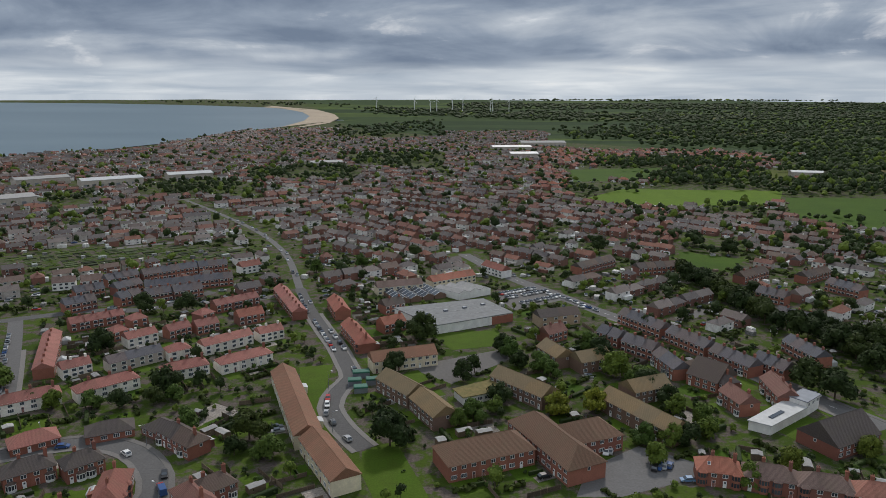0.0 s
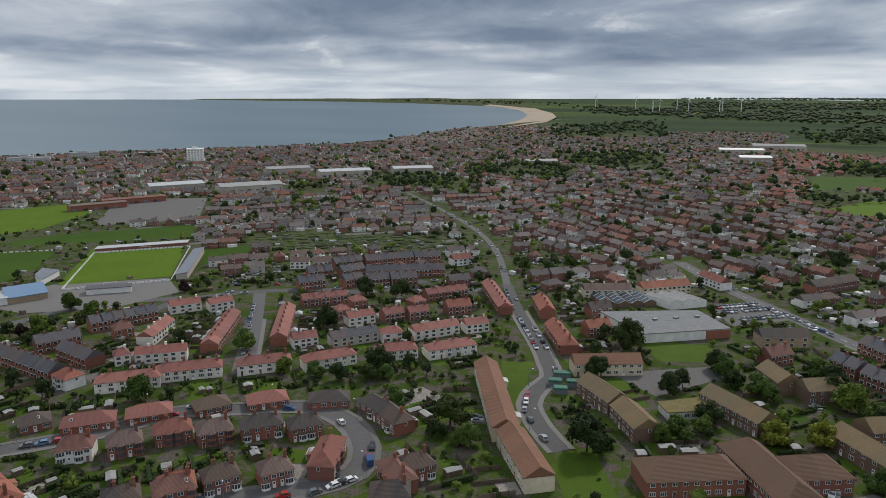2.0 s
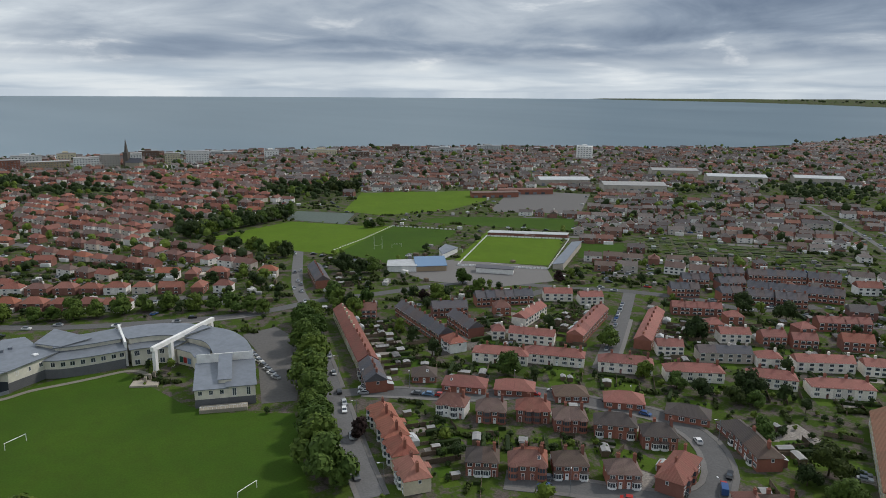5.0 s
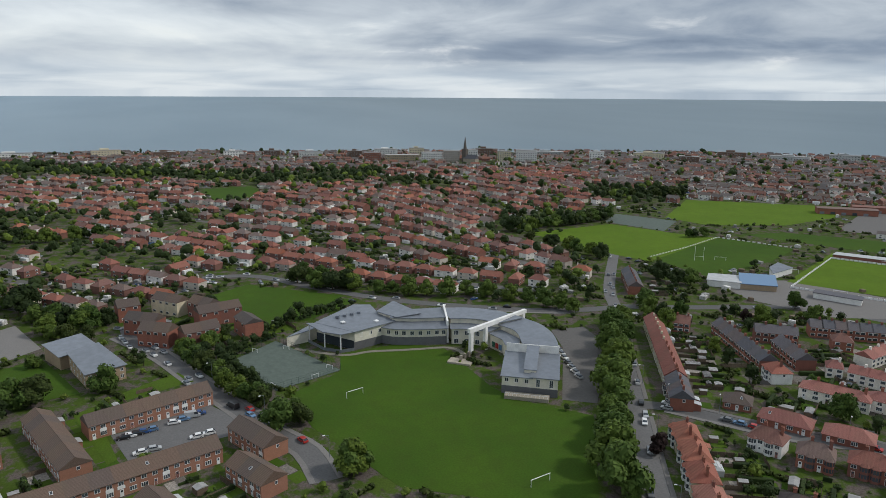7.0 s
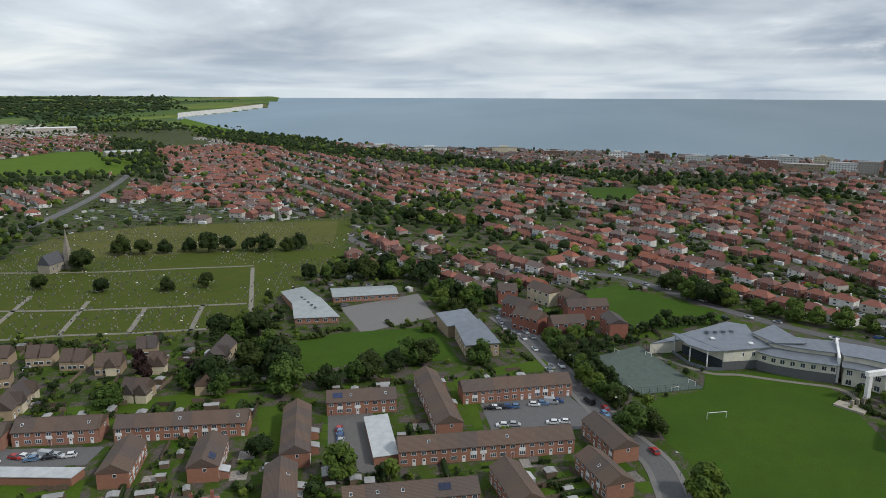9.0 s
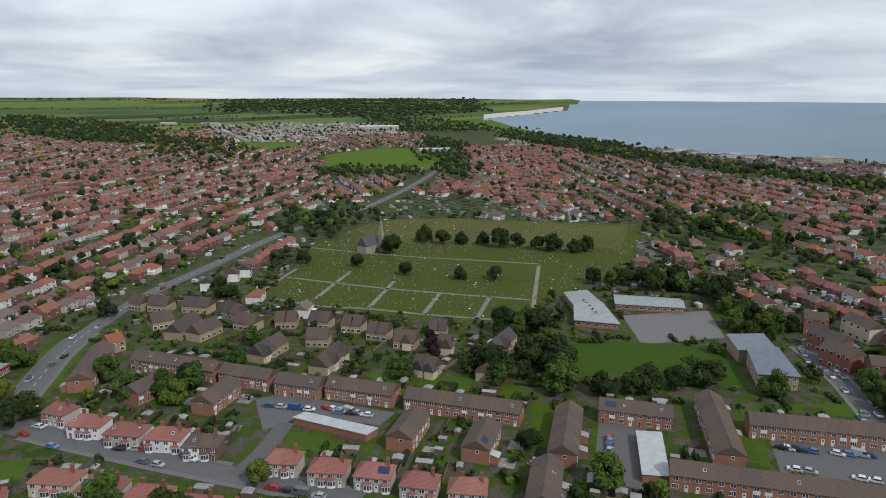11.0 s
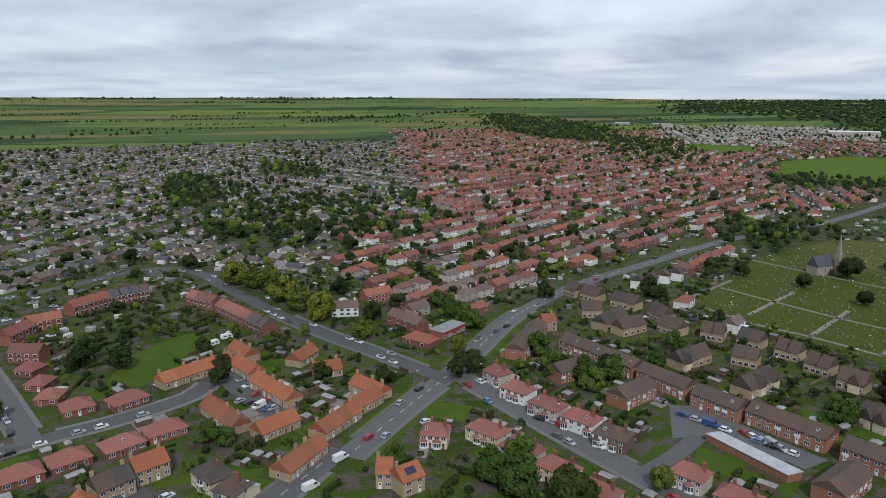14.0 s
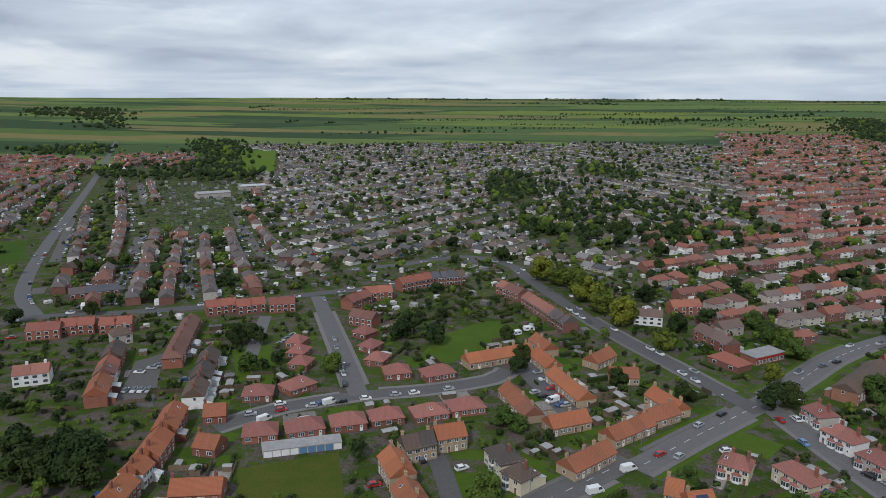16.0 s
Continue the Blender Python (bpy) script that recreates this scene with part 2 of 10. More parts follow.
M["metal_white"] = varied("white profiled sheet", (0.50, 0.51, 0.51), 0.12, 0.5, 1.0, 0.05)
M["felt"] = varied("grey felt flat roof", (0.34, 0.335, 0.325), 0.25, 0.9, 1.2, 0.2)
M["roof_sheet"] = varied("weathered grey flat roof", (0.215, 0.222, 0.225), 0.3, 0.8, 0.6, 0.1, tint=(0.16, 0.165, 0.165))
M["roof_moss"] = varied("mossy flat roof", (0.16, 0.125, 0.05), 0.5, 0.95, 0.8, 0.3, tint=(0.10, 0.11, 0.04))
M["metal_pale"] = varied("pale grey-green roof sheet", (0.33, 0.355, 0.35), 0.2, 0.5, 1.0, 0.05)
M["asphalt"] = varied("asphalt", (0.125, 0.122, 0.121), 0.35, 0.92, 1.4, 0.2, tint=(0.098, 0.095, 0.093))
M["asphalt_pale"] = varied("worn asphalt", (0.125, 0.118, 0.112), 0.3, 0.92, 0.9, 0.2, tint=(0.11, 0.105, 0.10))
M["paving"] = varied("concrete paving", (0.165, 0.156, 0.148), 0.3, 0.9, 1.8, 0.2, tint=(0.14, 0.132, 0.124))
M["line_paint"] = varied("white road paint", (0.62, 0.62, 0.60), 0.25, 0.7, 2.0, 0.05)
M["line_yellow"] = varied("yellow road paint", (0.50, 0.40, 0.10), 0.25, 0.7, 2.0, 0.05)
M["grass_field"] = grass("mown field grass", (0.038, 0.080, 0.008), (0.050, 0.098, 0.009), (0.042, 0.068, 0.009))
M["grass_lawn"] = grass("lawn grass", (0.056, 0.102, 0.010), (0.070, 0.115, 0.013), (0.056, 0.080, 0.012))
M["grass_pitch"] = grass("striped pitch grass", (0.080, 0.140, 0.010), (0.096, 0.160, 0.012), (0.074, 0.116, 0.011))
M["grass_grave"] = grass("rough churchyard grass", (0.066, 0.086, 0.012), (0.056, 0.080, 0.010), (0.096, 0.092, 0.022))
M["grass_dry"] = grass("dry yellowish grass", (0.105, 0.108, 0.026), (0.080, 0.092, 0.018), (0.135, 0.118, 0.040))
M["leaf_a"] = foliage("dark broad leaves", (0.013, 0.023, 0.007), (0.038, 0.060, 0.015))
M["leaf_b"] = foliage("mid green leaves", (0.030, 0.058, 0.012), (0.090, 0.140, 0.028))
M["leaf_y"] = foliage("yellow green spring leaves", (0.054, 0.078, 0.012), (0.142, 0.170, 0.026))
M["leaf_p"] = foliage("purple leaves", (0.018, 0.010, 0.010), (0.05, 0.026, 0.024))
M["bark"] = varied("bark", (0.09, 0.07, 0.05), 0.4, 0.95, 8.0, 0.6)
M["timber"] = varied("weathered fence timber", (0.17, 0.125, 0.085), 0.5, 0.9, 5.0, 0.3)
M["sand"] = varied("pale beach sand", (0.42, 0.34, 0.25), 0.2, 0.95, 0.02, 0.1)
M["chalk"] = varied("chalk cliff", (0.68, 0.66, 0.61), 0.35, 0.95, 0.05, 0.3)
M["tyre"] = varied("tyre rubber", (0.025, 0.025, 0.025), 0.2, 0.85, 4.0, 0.1)
M["plastic_green"] = varied("green tarpaulin", (0.03, 0.13, 0.09), 0.3, 0.6, 2.0, 0.1)
M["tennis"] = varied("green hard court", (0.105, 0.132, 0.112), 0.2, 0.9, 0.8, 0.1)
M["grave_slab"] = varied("mossy grave slab", (0.11, 0.105, 0.085), 0.7, 0.9, 2.0, 0.2, island=True)
M["path_gravel"] = varied("pale path gravel", (0.235, 0.215, 0.175), 0.3, 0.95, 1.5, 0.2)
M["headstone"] = varied("grey headstone", (0.24, 0.228, 0.205), 1.1, 0.8, 2.0, 0.2, island=True)


def glass(name, base=(0.035, 0.042, 0.05), rough=0.08):
    n = Nodes(name)
    return n.done(n.mix(n.rand(), base, scaled(base, 2.2)), rough, spec=0.6)


M["glass"] = glass("dark window glass")
M["solar"] = glass("blue-black solar cells", (0.012, 0.018, 0.045), 0.15)


def car_paint(name, c, metal=0.0):
    n = Nodes(name)
    n.bsdf.inputs["Coat Weight"].default_value = 0.4
    dirt = n.noise(n.pos(), 1.5, 3)
    return n.done(n.mix(n.ramp(dirt, (0.4, 0.0), (0.8, 0.25)), c, scaled(c, 0.7)), 0.35, metal=metal)


CAR_COLOURS = {"white": (0.72, 0.72, 0.71), "silver": (0.38, 0.39, 0.40), "grey": (0.13, 0.135, 0.14), "black": (0.02, 0.02, 0.022),
               "blue": (0.03, 0.08, 0.22), "red": (0.38, 0.03, 0.025), "pale_blue": (0.12, 0.22, 0.36)}
for key, c in CAR_COLOURS.items():
    M["car_" + key] = car_paint(key.replace("_", " ") + " car paint", c)


def car_mix():
    """Paint in several colours, one for each car of a mass."""
    n = Nodes("mixed car paint")
    n.bsdf.inputs["Coat Weight"].default_value = 0.4
    cols = [CAR_COLOURS[k] for k in ("grey", "black", "black", "red", "grey", "blue", "silver")]
    return n.done(n.ramp(n.rand(True), *[(i / len(cols), c) for i, c in enumerate(cols)], step=True), 0.35)


M["car_mass"] = car_mix()


def town_ground():
    """Gardens and yards in the town, and a patchwork of fields outside it."""
    n = Nodes("gardens and fields")
    p = n.pos()
    at = n.add("ShaderNodeAttribute")
    at.attribute_name = "town"
    fine, mid, wide = n.noise(p, 1.2, 6, 0.7), n.noise(p, 0.14, 5, 0.7), n.noise(p, 0.02, 4)
    lawn = n.mix(n.ramp(wide, (0.4, 0.0), (0.6, 1.0)), (0.042, 0.070, 0.012), (0.060, 0.092, 0.016))
    yard = n.mix(fine, (0.058, 0.047, 0.041), (0.150, 0.126, 0.112))
    soil = n.mix(fine, (0.035, 0.030, 0.023), (0.070, 0.056, 0.042))
    col = n.mix(n.ramp(mid, (0.47, 0.0), (0.57, 1.0)), lawn, yard)
    col = n.mix(n.ramp(n.noise(p, 0.2, 4, 0.6, (1, 1.3, 1)), (0.60, 0.0), (0.68, 0.8)), col, soil)
    col = n.mix(1.0, col, n.ramp(fine, (0.25, 0.65), (0.75, 1.25)), "MULTIPLY")
    warp = n.add("ShaderNodeMapping")
    warp.inputs["Rotation"].default_value, warp.inputs["Scale"].default_value = (0, 0, 0.22), (0.5, 2.1, 1)
    n.put(warp.inputs[0], p)
    vor = n.add("ShaderNodeTexVoronoi")
    vor.inputs["Scale"].default_value = 0.0026
    vor.distance = "CHEBYCHEV"
    n.put(vor.inputs["Vector"], warp.outputs[0])
    cell = n.add("ShaderNodeSeparateColor")
    n.put(cell.inputs[0], vor.outputs["Color"])
    # field tones darkened for the cloud shade in the south
    south_fields = n.ramp(cell.outputs[0], (0.0, (0.040, 0.064, 0.026)), (0.3, (0.030, 0.050, 0.022)), (0.5, (0.056, 0.084, 0.026)),
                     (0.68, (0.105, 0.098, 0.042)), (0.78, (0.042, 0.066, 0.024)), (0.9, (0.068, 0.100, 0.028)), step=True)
    # brighter northern tones, their greens slightly greyed to stand for distance haze
    north_fields = n.ramp(cell.outputs[0], (0.0, (0.078, 0.122, 0.042)), (0.16, (0.040, 0.070, 0.030)), (0.30, (0.060, 0.096, 0.036)), (0.42, (0.120, 0.165, 0.048)),
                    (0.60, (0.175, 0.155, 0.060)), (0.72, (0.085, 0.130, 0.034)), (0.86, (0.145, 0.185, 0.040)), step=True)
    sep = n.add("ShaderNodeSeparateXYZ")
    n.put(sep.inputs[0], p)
    crop = n.mix(n.ramp(n.math("MULTIPLY", sep.outputs[1], -0.001), (0.0, 0.0), (1.0, 1.0)), south_fields, north_fields)      # cloud shade over the south put into the colour; brighter fields to the north
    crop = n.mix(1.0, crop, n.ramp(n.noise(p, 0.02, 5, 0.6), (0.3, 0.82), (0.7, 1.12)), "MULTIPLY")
    return n.done(n.mix(at.outputs["Fac"], crop, col), 0.95, fine, 0.3, spec=0.05)


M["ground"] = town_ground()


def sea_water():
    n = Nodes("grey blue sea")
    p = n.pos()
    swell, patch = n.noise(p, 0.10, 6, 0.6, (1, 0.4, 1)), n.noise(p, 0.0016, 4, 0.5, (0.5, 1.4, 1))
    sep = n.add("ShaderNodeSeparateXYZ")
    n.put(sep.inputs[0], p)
    clear = n.math("ADD", n.math("MULTIPLY", sep.outputs[1], -0.0004), 0.4)      # sunlight on the northern water, put into the colour by position
    # duller tone for the south, brighter sunlit tone for the north
    south_sea = n.mix(n.ramp(patch, (0.35, 0.0), (0.65, 1.0)), (0.074, 0.126, 0.155), (0.106, 0.162, 0.190))
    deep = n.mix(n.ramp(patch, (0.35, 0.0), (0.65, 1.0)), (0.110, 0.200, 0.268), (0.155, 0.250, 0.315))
    col = n.mix(n.ramp(clear, (0.0, 0.0), (1.0, 1.0)), south_sea, deep)
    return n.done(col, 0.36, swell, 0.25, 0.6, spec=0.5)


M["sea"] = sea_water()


# ---- building blocks ----
class Mesh:
    """Collects faces with material slots and makes one mesh."""

    def __init__(self):
        self.v, self.f, self.m, self.mats = [], [], [], []

    def slot(self, mat):
        if mat not in self.mats:
            self.mats.append(mat)
        return self.mats.index(mat)

    def face(self, pts, mat):
        k = len(self.v)
        self.v += [tuple(p) for p in pts]
        self.f.append(tuple(range(k, k + len(pts))))
        self.m.append(self.slot(mat))

    def solid(self, pts, faces, mat):
        k, s = len(self.v), self.slot(mat)
        self.v += [tuple(p) for p in pts]
        for f in faces:
            self.f.append(tuple(k + i for i in f))
            self.m.append(s)

    def box(self, x0, y0, z0, x1, y1, z1, mat, bevel=0.0):
        b = bevel
        if b:
            pts = []
            for z, i in ((z0, 0), (z1 - b, 0), (z1, b)):
                pts += [(x0 + i, y0 + i, z), (x1 - i, y0 + i, z), (x1 - i, y1 - i, z), (x0 + i, y1 - i, z)]
            fs = [(3, 2, 1, 0), (8, 9, 10, 11)]
            for r in (0, 4):
                fs += [(r + i, r + (i + 1) % 4, r + 4 + (i + 1) % 4, r + 4 + i) for i in range(4)]
            self.solid(pts, fs, mat)
            return
        self.solid([(x0, y0, z0), (x1, y0, z0), (x1, y1, z0), (x0, y1, z0), (x0, y0, z1), (x1, y0, z1), (x1, y1, z1), (x0, y1, z1)],
                   [(3, 2, 1, 0), (4, 5, 6, 7), (0, 1, 5, 4), (1, 2, 6, 5), (2, 3, 7, 6), (3, 0, 4, 7)], mat)

    def tube(self, a, b, r0, r1, mat, n=6):
        a, b = Vector(a), Vector(b)
        d = (b - a).normalized()
        s = d.orthogonal().normalized()
        t = d.cross(s)
        pts = [a + (s * math.cos(6.2832 * i / n) + t * math.sin(6.2832 * i / n)) * r0 for i in range(n)]
        pts += [b + (s * math.cos(6.2832 * i / n) + t * math.sin(6.2832 * i / n)) * r1 for i in range(n)]
        self.solid(pts, [(i, (i + 1) % n, n + (i + 1) % n, n + i) for i in range(n)] + [tuple(range(n))[::-1], tuple(range(n, 2 * n))], mat)

    def make(self, name, smooth=False, weld=False):
        me = bpy.data.meshes.new(name)
        if weld:
            seen, at = {}, []
            for p in self.v:
                at.append(seen.setdefault(tuple(round(c, 4) for c in p), len(seen)))
            self.v, self.f = list(seen), [tuple(at[i] for i in f) for f in self.f]
        me.from_pydata(self.v, [], self.f)
        for mat in self.mats:
            me.materials.append(M[mat] if isinstance(mat, str) else mat)
        me.polygons.foreach_set("material_index", self.m)
        if smooth:
            me.polygons.foreach_set("use_smooth", [True] * len(self.f))
        me.update()
        return me


def thing(name, label, category, x=0, y=0, z=0, turn=0, group="", kind=""):
    ob = new(name)
    ob.empty_display_size = 0.5
    ob.matrix_basis = pose(x, y, z, 0, 0, turn)
    return tagged(ob, label, category, group, kind)


def part(name, me, parent, m=None, label=""):
    """One mesh object under a thing or a part."""
    ob = new(name, me.make(name) if isinstance(me, Mesh) else me)
    ob.parent = parent
    if m is not None:
        ob.matrix_basis = m
    if label:
        ob["label"] = label
    return ob


def sheet(name, pts, z, mat, label="", category="", kind="structure", thick=0.0):
    """A flat patch on the ground, with a skirt where it has thickness."""
    b = Mesh()
    area = sum(pts[i - 1][0] * pts[i][1] - pts[i][0] * pts[i - 1][1] for i in range(len(pts)))
    if area < 0:
        pts = pts[::-1]
    b.face([(x, y, z) for x, y in pts], mat)
    n = len(pts)
    for i in range(n):
        (ax, ay), (bx, by) = pts[i], pts[(i + 1) % n]
        b.face([(ax, ay, z - max(thick, 0.02)), (bx, by, z - max(thick, 0.02)), (bx, by, z), (ax, ay, z)], mat)
    return tagged(new(name, b.make(name)), label, category, "", kind)


def az_of(x, y):
    return math.degrees(math.atan2(-x, y)) % 360


def rise(r):
    """The land and sea lift towards the rim, so that the rim lies where the true horizon does."""
    return 0.0 if r < 1800 else 76 * ((min(r, 5000) - 1800) / 3150) ** 1.6


OCC = set()        # plan cells that are taken
CELL = 6.0


def claim(x, y, turn, w, d, margin=1.5):
    c, s = math.cos(radians(turn)), math.sin(radians(turn))
    nx, ny = max(1, math.ceil((w + 2 * margin) / 4)), max(1, math.ceil((d + 2 * margin) / 4))
    for i in range(nx + 1):
        for j in range(ny + 1):
            u, v = (i / nx - 0.5) * (w + 2 * margin), (j / ny - 0.5) * (d + 2 * margin)
            OCC.add((math.floor((x + u * c - v * s) / CELL), math.floor((y + u * s + v * c) / CELL)))


def free(x, y, turn=0, w=0, d=0):
    c, s = math.cos(radians(turn)), math.sin(radians(turn))
    for u in (-w / 2, 0, w / 2):
        for v in (-d / 2, 0, d / 2):
            if (math.floor((x + u * c - v * s) / CELL), math.floor((y + u * s + v * c) / CELL)) in OCC:
                return False
    return True


def inside(x, y, poly):
    hit = False
    for i in range(len(poly)):
        (ax, ay), (bx, by) = poly[i - 1], poly[i]
        if (ay > y) != (by > y) and x < (bx - ax) * (y - ay) / (by - ay) + ax:
            hit = not hit
    return hit


def claim_poly(poly, grow=0.0):
    xs, ys = [p[0] for p in poly], [p[1] for p in poly]
    for i in range(math.floor(min(xs) / CELL), math.floor(max(xs) / CELL) + 1):
        for j in range(math.floor(min(ys) / CELL), math.floor(max(ys) / CELL) + 1):
            if inside((i + 0.5) * CELL, (j + 0.5) * CELL, poly):
                OCC.add((i, j))


def claim_line(pts, width):
    for (ax, ay), (bx, by) in zip(pts, pts[1:]):
        d = math.hypot(bx - ax, by - ay)
        claim((ax + bx) / 2, (ay + by) / 2, math.degrees(math.atan2(by - ay, bx - ax)), d, width, 0.5)


# ---- houses ----
CACHE = {}


def panel(b, p, q, us, zs, glazed, wall, pane="glass", deep=0.05):
    """An upright panel from p to q, cut into cells; glazed cells are set back as panes."""
    dx, dy = q[0] - p[0], q[1] - p[1]
    m = math.hypot(dx, dy)
    nx, ny = -dy / m * deep, dx / m * deep

    def at(u, z, k=0):
        return (p[0] + dx * u + nx * k, p[1] + dy * u + ny * k, z)
    for i in range(len(us) - 1):
        for j in range(len(zs) - 1):
            c = [(us[i], zs[j]), (us[i + 1], zs[j]), (us[i + 1], zs[j + 1]), (us[i], zs[j + 1])]
            if (i, j) in glazed:
                b.face([at(*v, 1) for v in c], pane)
                for e in range(4):
                    v, w = c[e], c[(e + 1) % 4]
                    b.face([at(*v), at(*w), at(*w, 1), at(*v, 1)], wall)
            else:
                b.face([at(*v) for v in c], wall)


def window_mesh(w, h, bars=1):
    key = ("win", w, h, bars)
    if key not in CACHE:
        b = Mesh()
        f = 0.09
        us = [0.0]
        for i in range(bars + 1):
            a = f + (w - f) * i / (bars + 1)
            us += [a / w, (a + (w - f) / (bars + 1) - f) / w]
        us.append(1.0)
        panel(b, (-w / 2, -0.08), (w / 2, -0.08), us, [0, f, h - f, h], {(2 * i + 1, 1) for i in range(bars + 1)}, "paint_white")
        x, y0, y1 = w / 2, -0.08, 0.02
        for c in (((-x, y1, 0), (-x, y0, 0), (-x, y0, h), (-x, y1, h)), ((x, y0, 0), (x, y1, 0), (x, y1, h), (x, y0, h)),
                  ((-x, y0, h), (x, y0, h), (x, y1, h), (-x, y1, h)), ((-x, y1, 0), (x, y1, 0), (x, y0, 0), (-x, y0, 0))):
            b.face(c, "paint_white")
        CACHE[key] = b.make("window", weld=True)
    return CACHE[key]


def door_mesh(white):
    key = ("door", white)
    if key not in CACHE:
        b = Mesh()
        b.box(-0.5, -0.06, 0, 0.5, 0.02, 2.08, "paint_white")
        b.box(-0.41, -0.09, 0.04, 0.41, 0, 2.0, "paint_white" if white else "door_paint")
        b.face([(-0.25, -0.095, 1.25), (0.25, -0.095, 1.25), (0.25, -0.095, 1.85), (-0.25, -0.095, 1.85)], "glass")
        CACHE[key] = b.make("door")
    return CACHE[key]


def chimney_mesh(wall):
    key = ("chim", wall)
    if key not in CACHE:
        b = Mesh()
        b.box(-0.45, -0.35, -1.6, 0.45, 0.35, 1.1, wall)
        b.box(-0.52, -0.42, 1.1, 0.52, 0.42, 1.28, wall)
        CACHE[key] = b.make("chimney")
        b = Mesh()
        b.tube((0, 0, 0), (0, 0, 0.5), 0.13, 0.10, "brick_orange", 6)
        CACHE["pot"] = b.make("chimney_pot")
    return CACHE[key]


def wall_mesh(w, d, eaves, ridge, left, right, wall, far_side=0):
    """Four walls; a gabled end runs up to the ridge."""
    key = ("wall", w, d, eaves, ridge, left, right, wall, far_side)
    if key not in CACHE:
        b = Mesh()
        x, y = w / 2, d / 2
        e = eaves + 0.02
        for k, p, q in ((-1, (-x, -y), (x, -y)), (1, (x, y), (-x, y))):
            if k != far_side:
                b.face([(*p, -0.3), (*q, -0.3), (*q, e), (*p, e)], wall)
                continue
            n = max(2, round(w / 3.3))
            us = [0.0] + [(i + c) / n for i in range(n) for c in (0.25, 0.75)] + [1.0]
            zs = [-0.3, 0.9, 2.15, eaves - 1.75, eaves - 0.5, e] if eaves > 4 else [-0.3, 0.9, 2.15, e]
            panel(b, p, q, us, zs, {(2 * i + 1, j) for i in range(n) for j in range(1, len(zs) - 1, 2)}, wall)
        top = ridge - 0.06
        b.face([(x, -y, -0.3), (x, y, -0.3), (x, y, e)] + ([(x, 0, top)] if right == "gable" else []) + [(x, -y, e)], wall)
        b.face([(-x, y, -0.3), (-x, -y, -0.3), (-x, -y, e)] + ([(-x, 0, top)] if left == "gable" else []) + [(-x, y, e)], wall)
        CACHE[key] = b.make("wall")
    return CACHE[key]


def roof_mesh(w, d, eaves, ridge, left, right, roof, over=0.35):
    """A pitched roof with eaves and a ridge course; each end is a gable, a hip or a party line."""
    key = ("roof", w, d, eaves, ridge, left, right, roof)
    if key not in CACHE:
        b = Mesh()
        y = d / 2 + over
        slope = (ridge - eaves) / (d / 2)
        ze = eaves - over * slope
        ext = {"gable": 0.12, "hip": over, "party": 0.0}
        xl, xr = -w / 2 - ext[left], w / 2 + ext[right]
        inset = min(d / 2 + over, w * 0.62)
        rl, rr = xl + (inset if left == "hip" else 0), xr - (inset if right == "hip" else 0)
        if rl > rr:
            rl = rr = (rl + rr) / 2
        t = 0.14
        pts = [(xl, -y, ze - t), (xr, -y, ze - t), (xr, y, ze - t), (xl, y, ze - t), (xl, -y, ze), (xr, -y, ze), (xr, y, ze), (xl, y, ze), (rl, 0, ridge), (rr, 0, ridge)]
        b.solid(pts, [(3, 2, 1, 0), (0, 1, 5, 4), (1, 2, 6, 5), (2, 3, 7, 6), (3, 0, 4, 7), (4, 5, 9, 8), (6, 7, 8, 9), (5, 6, 9), (7, 4, 8)], roof)
        b.solid([(rl, -0.14, ridge - 0.07), (rr, -0.14, ridge - 0.07), (rr, 0.14, ridge - 0.07), (rl, 0.14, ridge - 0.07), (rl, 0, ridge + 0.09), (rr, 0, ridge + 0.09)],
                [(0, 1, 5, 4), (2, 3, 4, 5), (0, 4, 3), (1, 2, 5)], roof)
        CACHE[key] = b.make("roof")
    return CACHE[key]


def bay_mesh(wall, roof, tall, eaves):
    """A splayed bay, one or two storeys high, with a hood of tiles."""
    key = ("bay", wall, roof, tall, eaves)
    if key not in CACHE:
        b = Mesh()
        h = eaves - 0.35 if tall else 2.5
        plan = [(-1.35, 0.0), (-0.8, -0.75), (0.8, -0.75), (1.35, 0.0)]
        zs = [-0.2, 0.75, 2.05, h - 1.55, h - 0.25, h] if tall else [-0.2, 0.75, 2.1, h]
        rows = (1, 3) if tall else (1,)
        for p, q in zip(plan, plan[1:]):
            us = [0, 0.06, 0.47, 0.53, 0.94, 1] if q[0] - p[0] > 1 else [0, 0.1, 0.9, 1]
            panel(b, p, q, us, zs, {(i, j) for i in range(1, len(us) - 1, 2) for j in rows}, wall)
        g = [(-1.6, 0.1), (-0.95, -0.95), (0.95, -0.95), (1.6, 0.1)]
        for p, q, c in zip(g, g[1:], plan):
            b.face([(*p, h - 0.02), (*q, h - 0.02), (0.5 if q[0] > 0 else -0.5, 0.1, h + 0.8), (-0.5 if p[0] < 0 else 0.5, 0.1, h + 0.8)], roof)
        for k in range(3):
            b.face([(*plan[k], h), (*plan[k + 1], h), (*g[k + 1], h - 0.02), (*g[k], h - 0.02)], "paint_white")
        CACHE[key] = b.make("bay_window", weld=True)
    return CACHE[key]


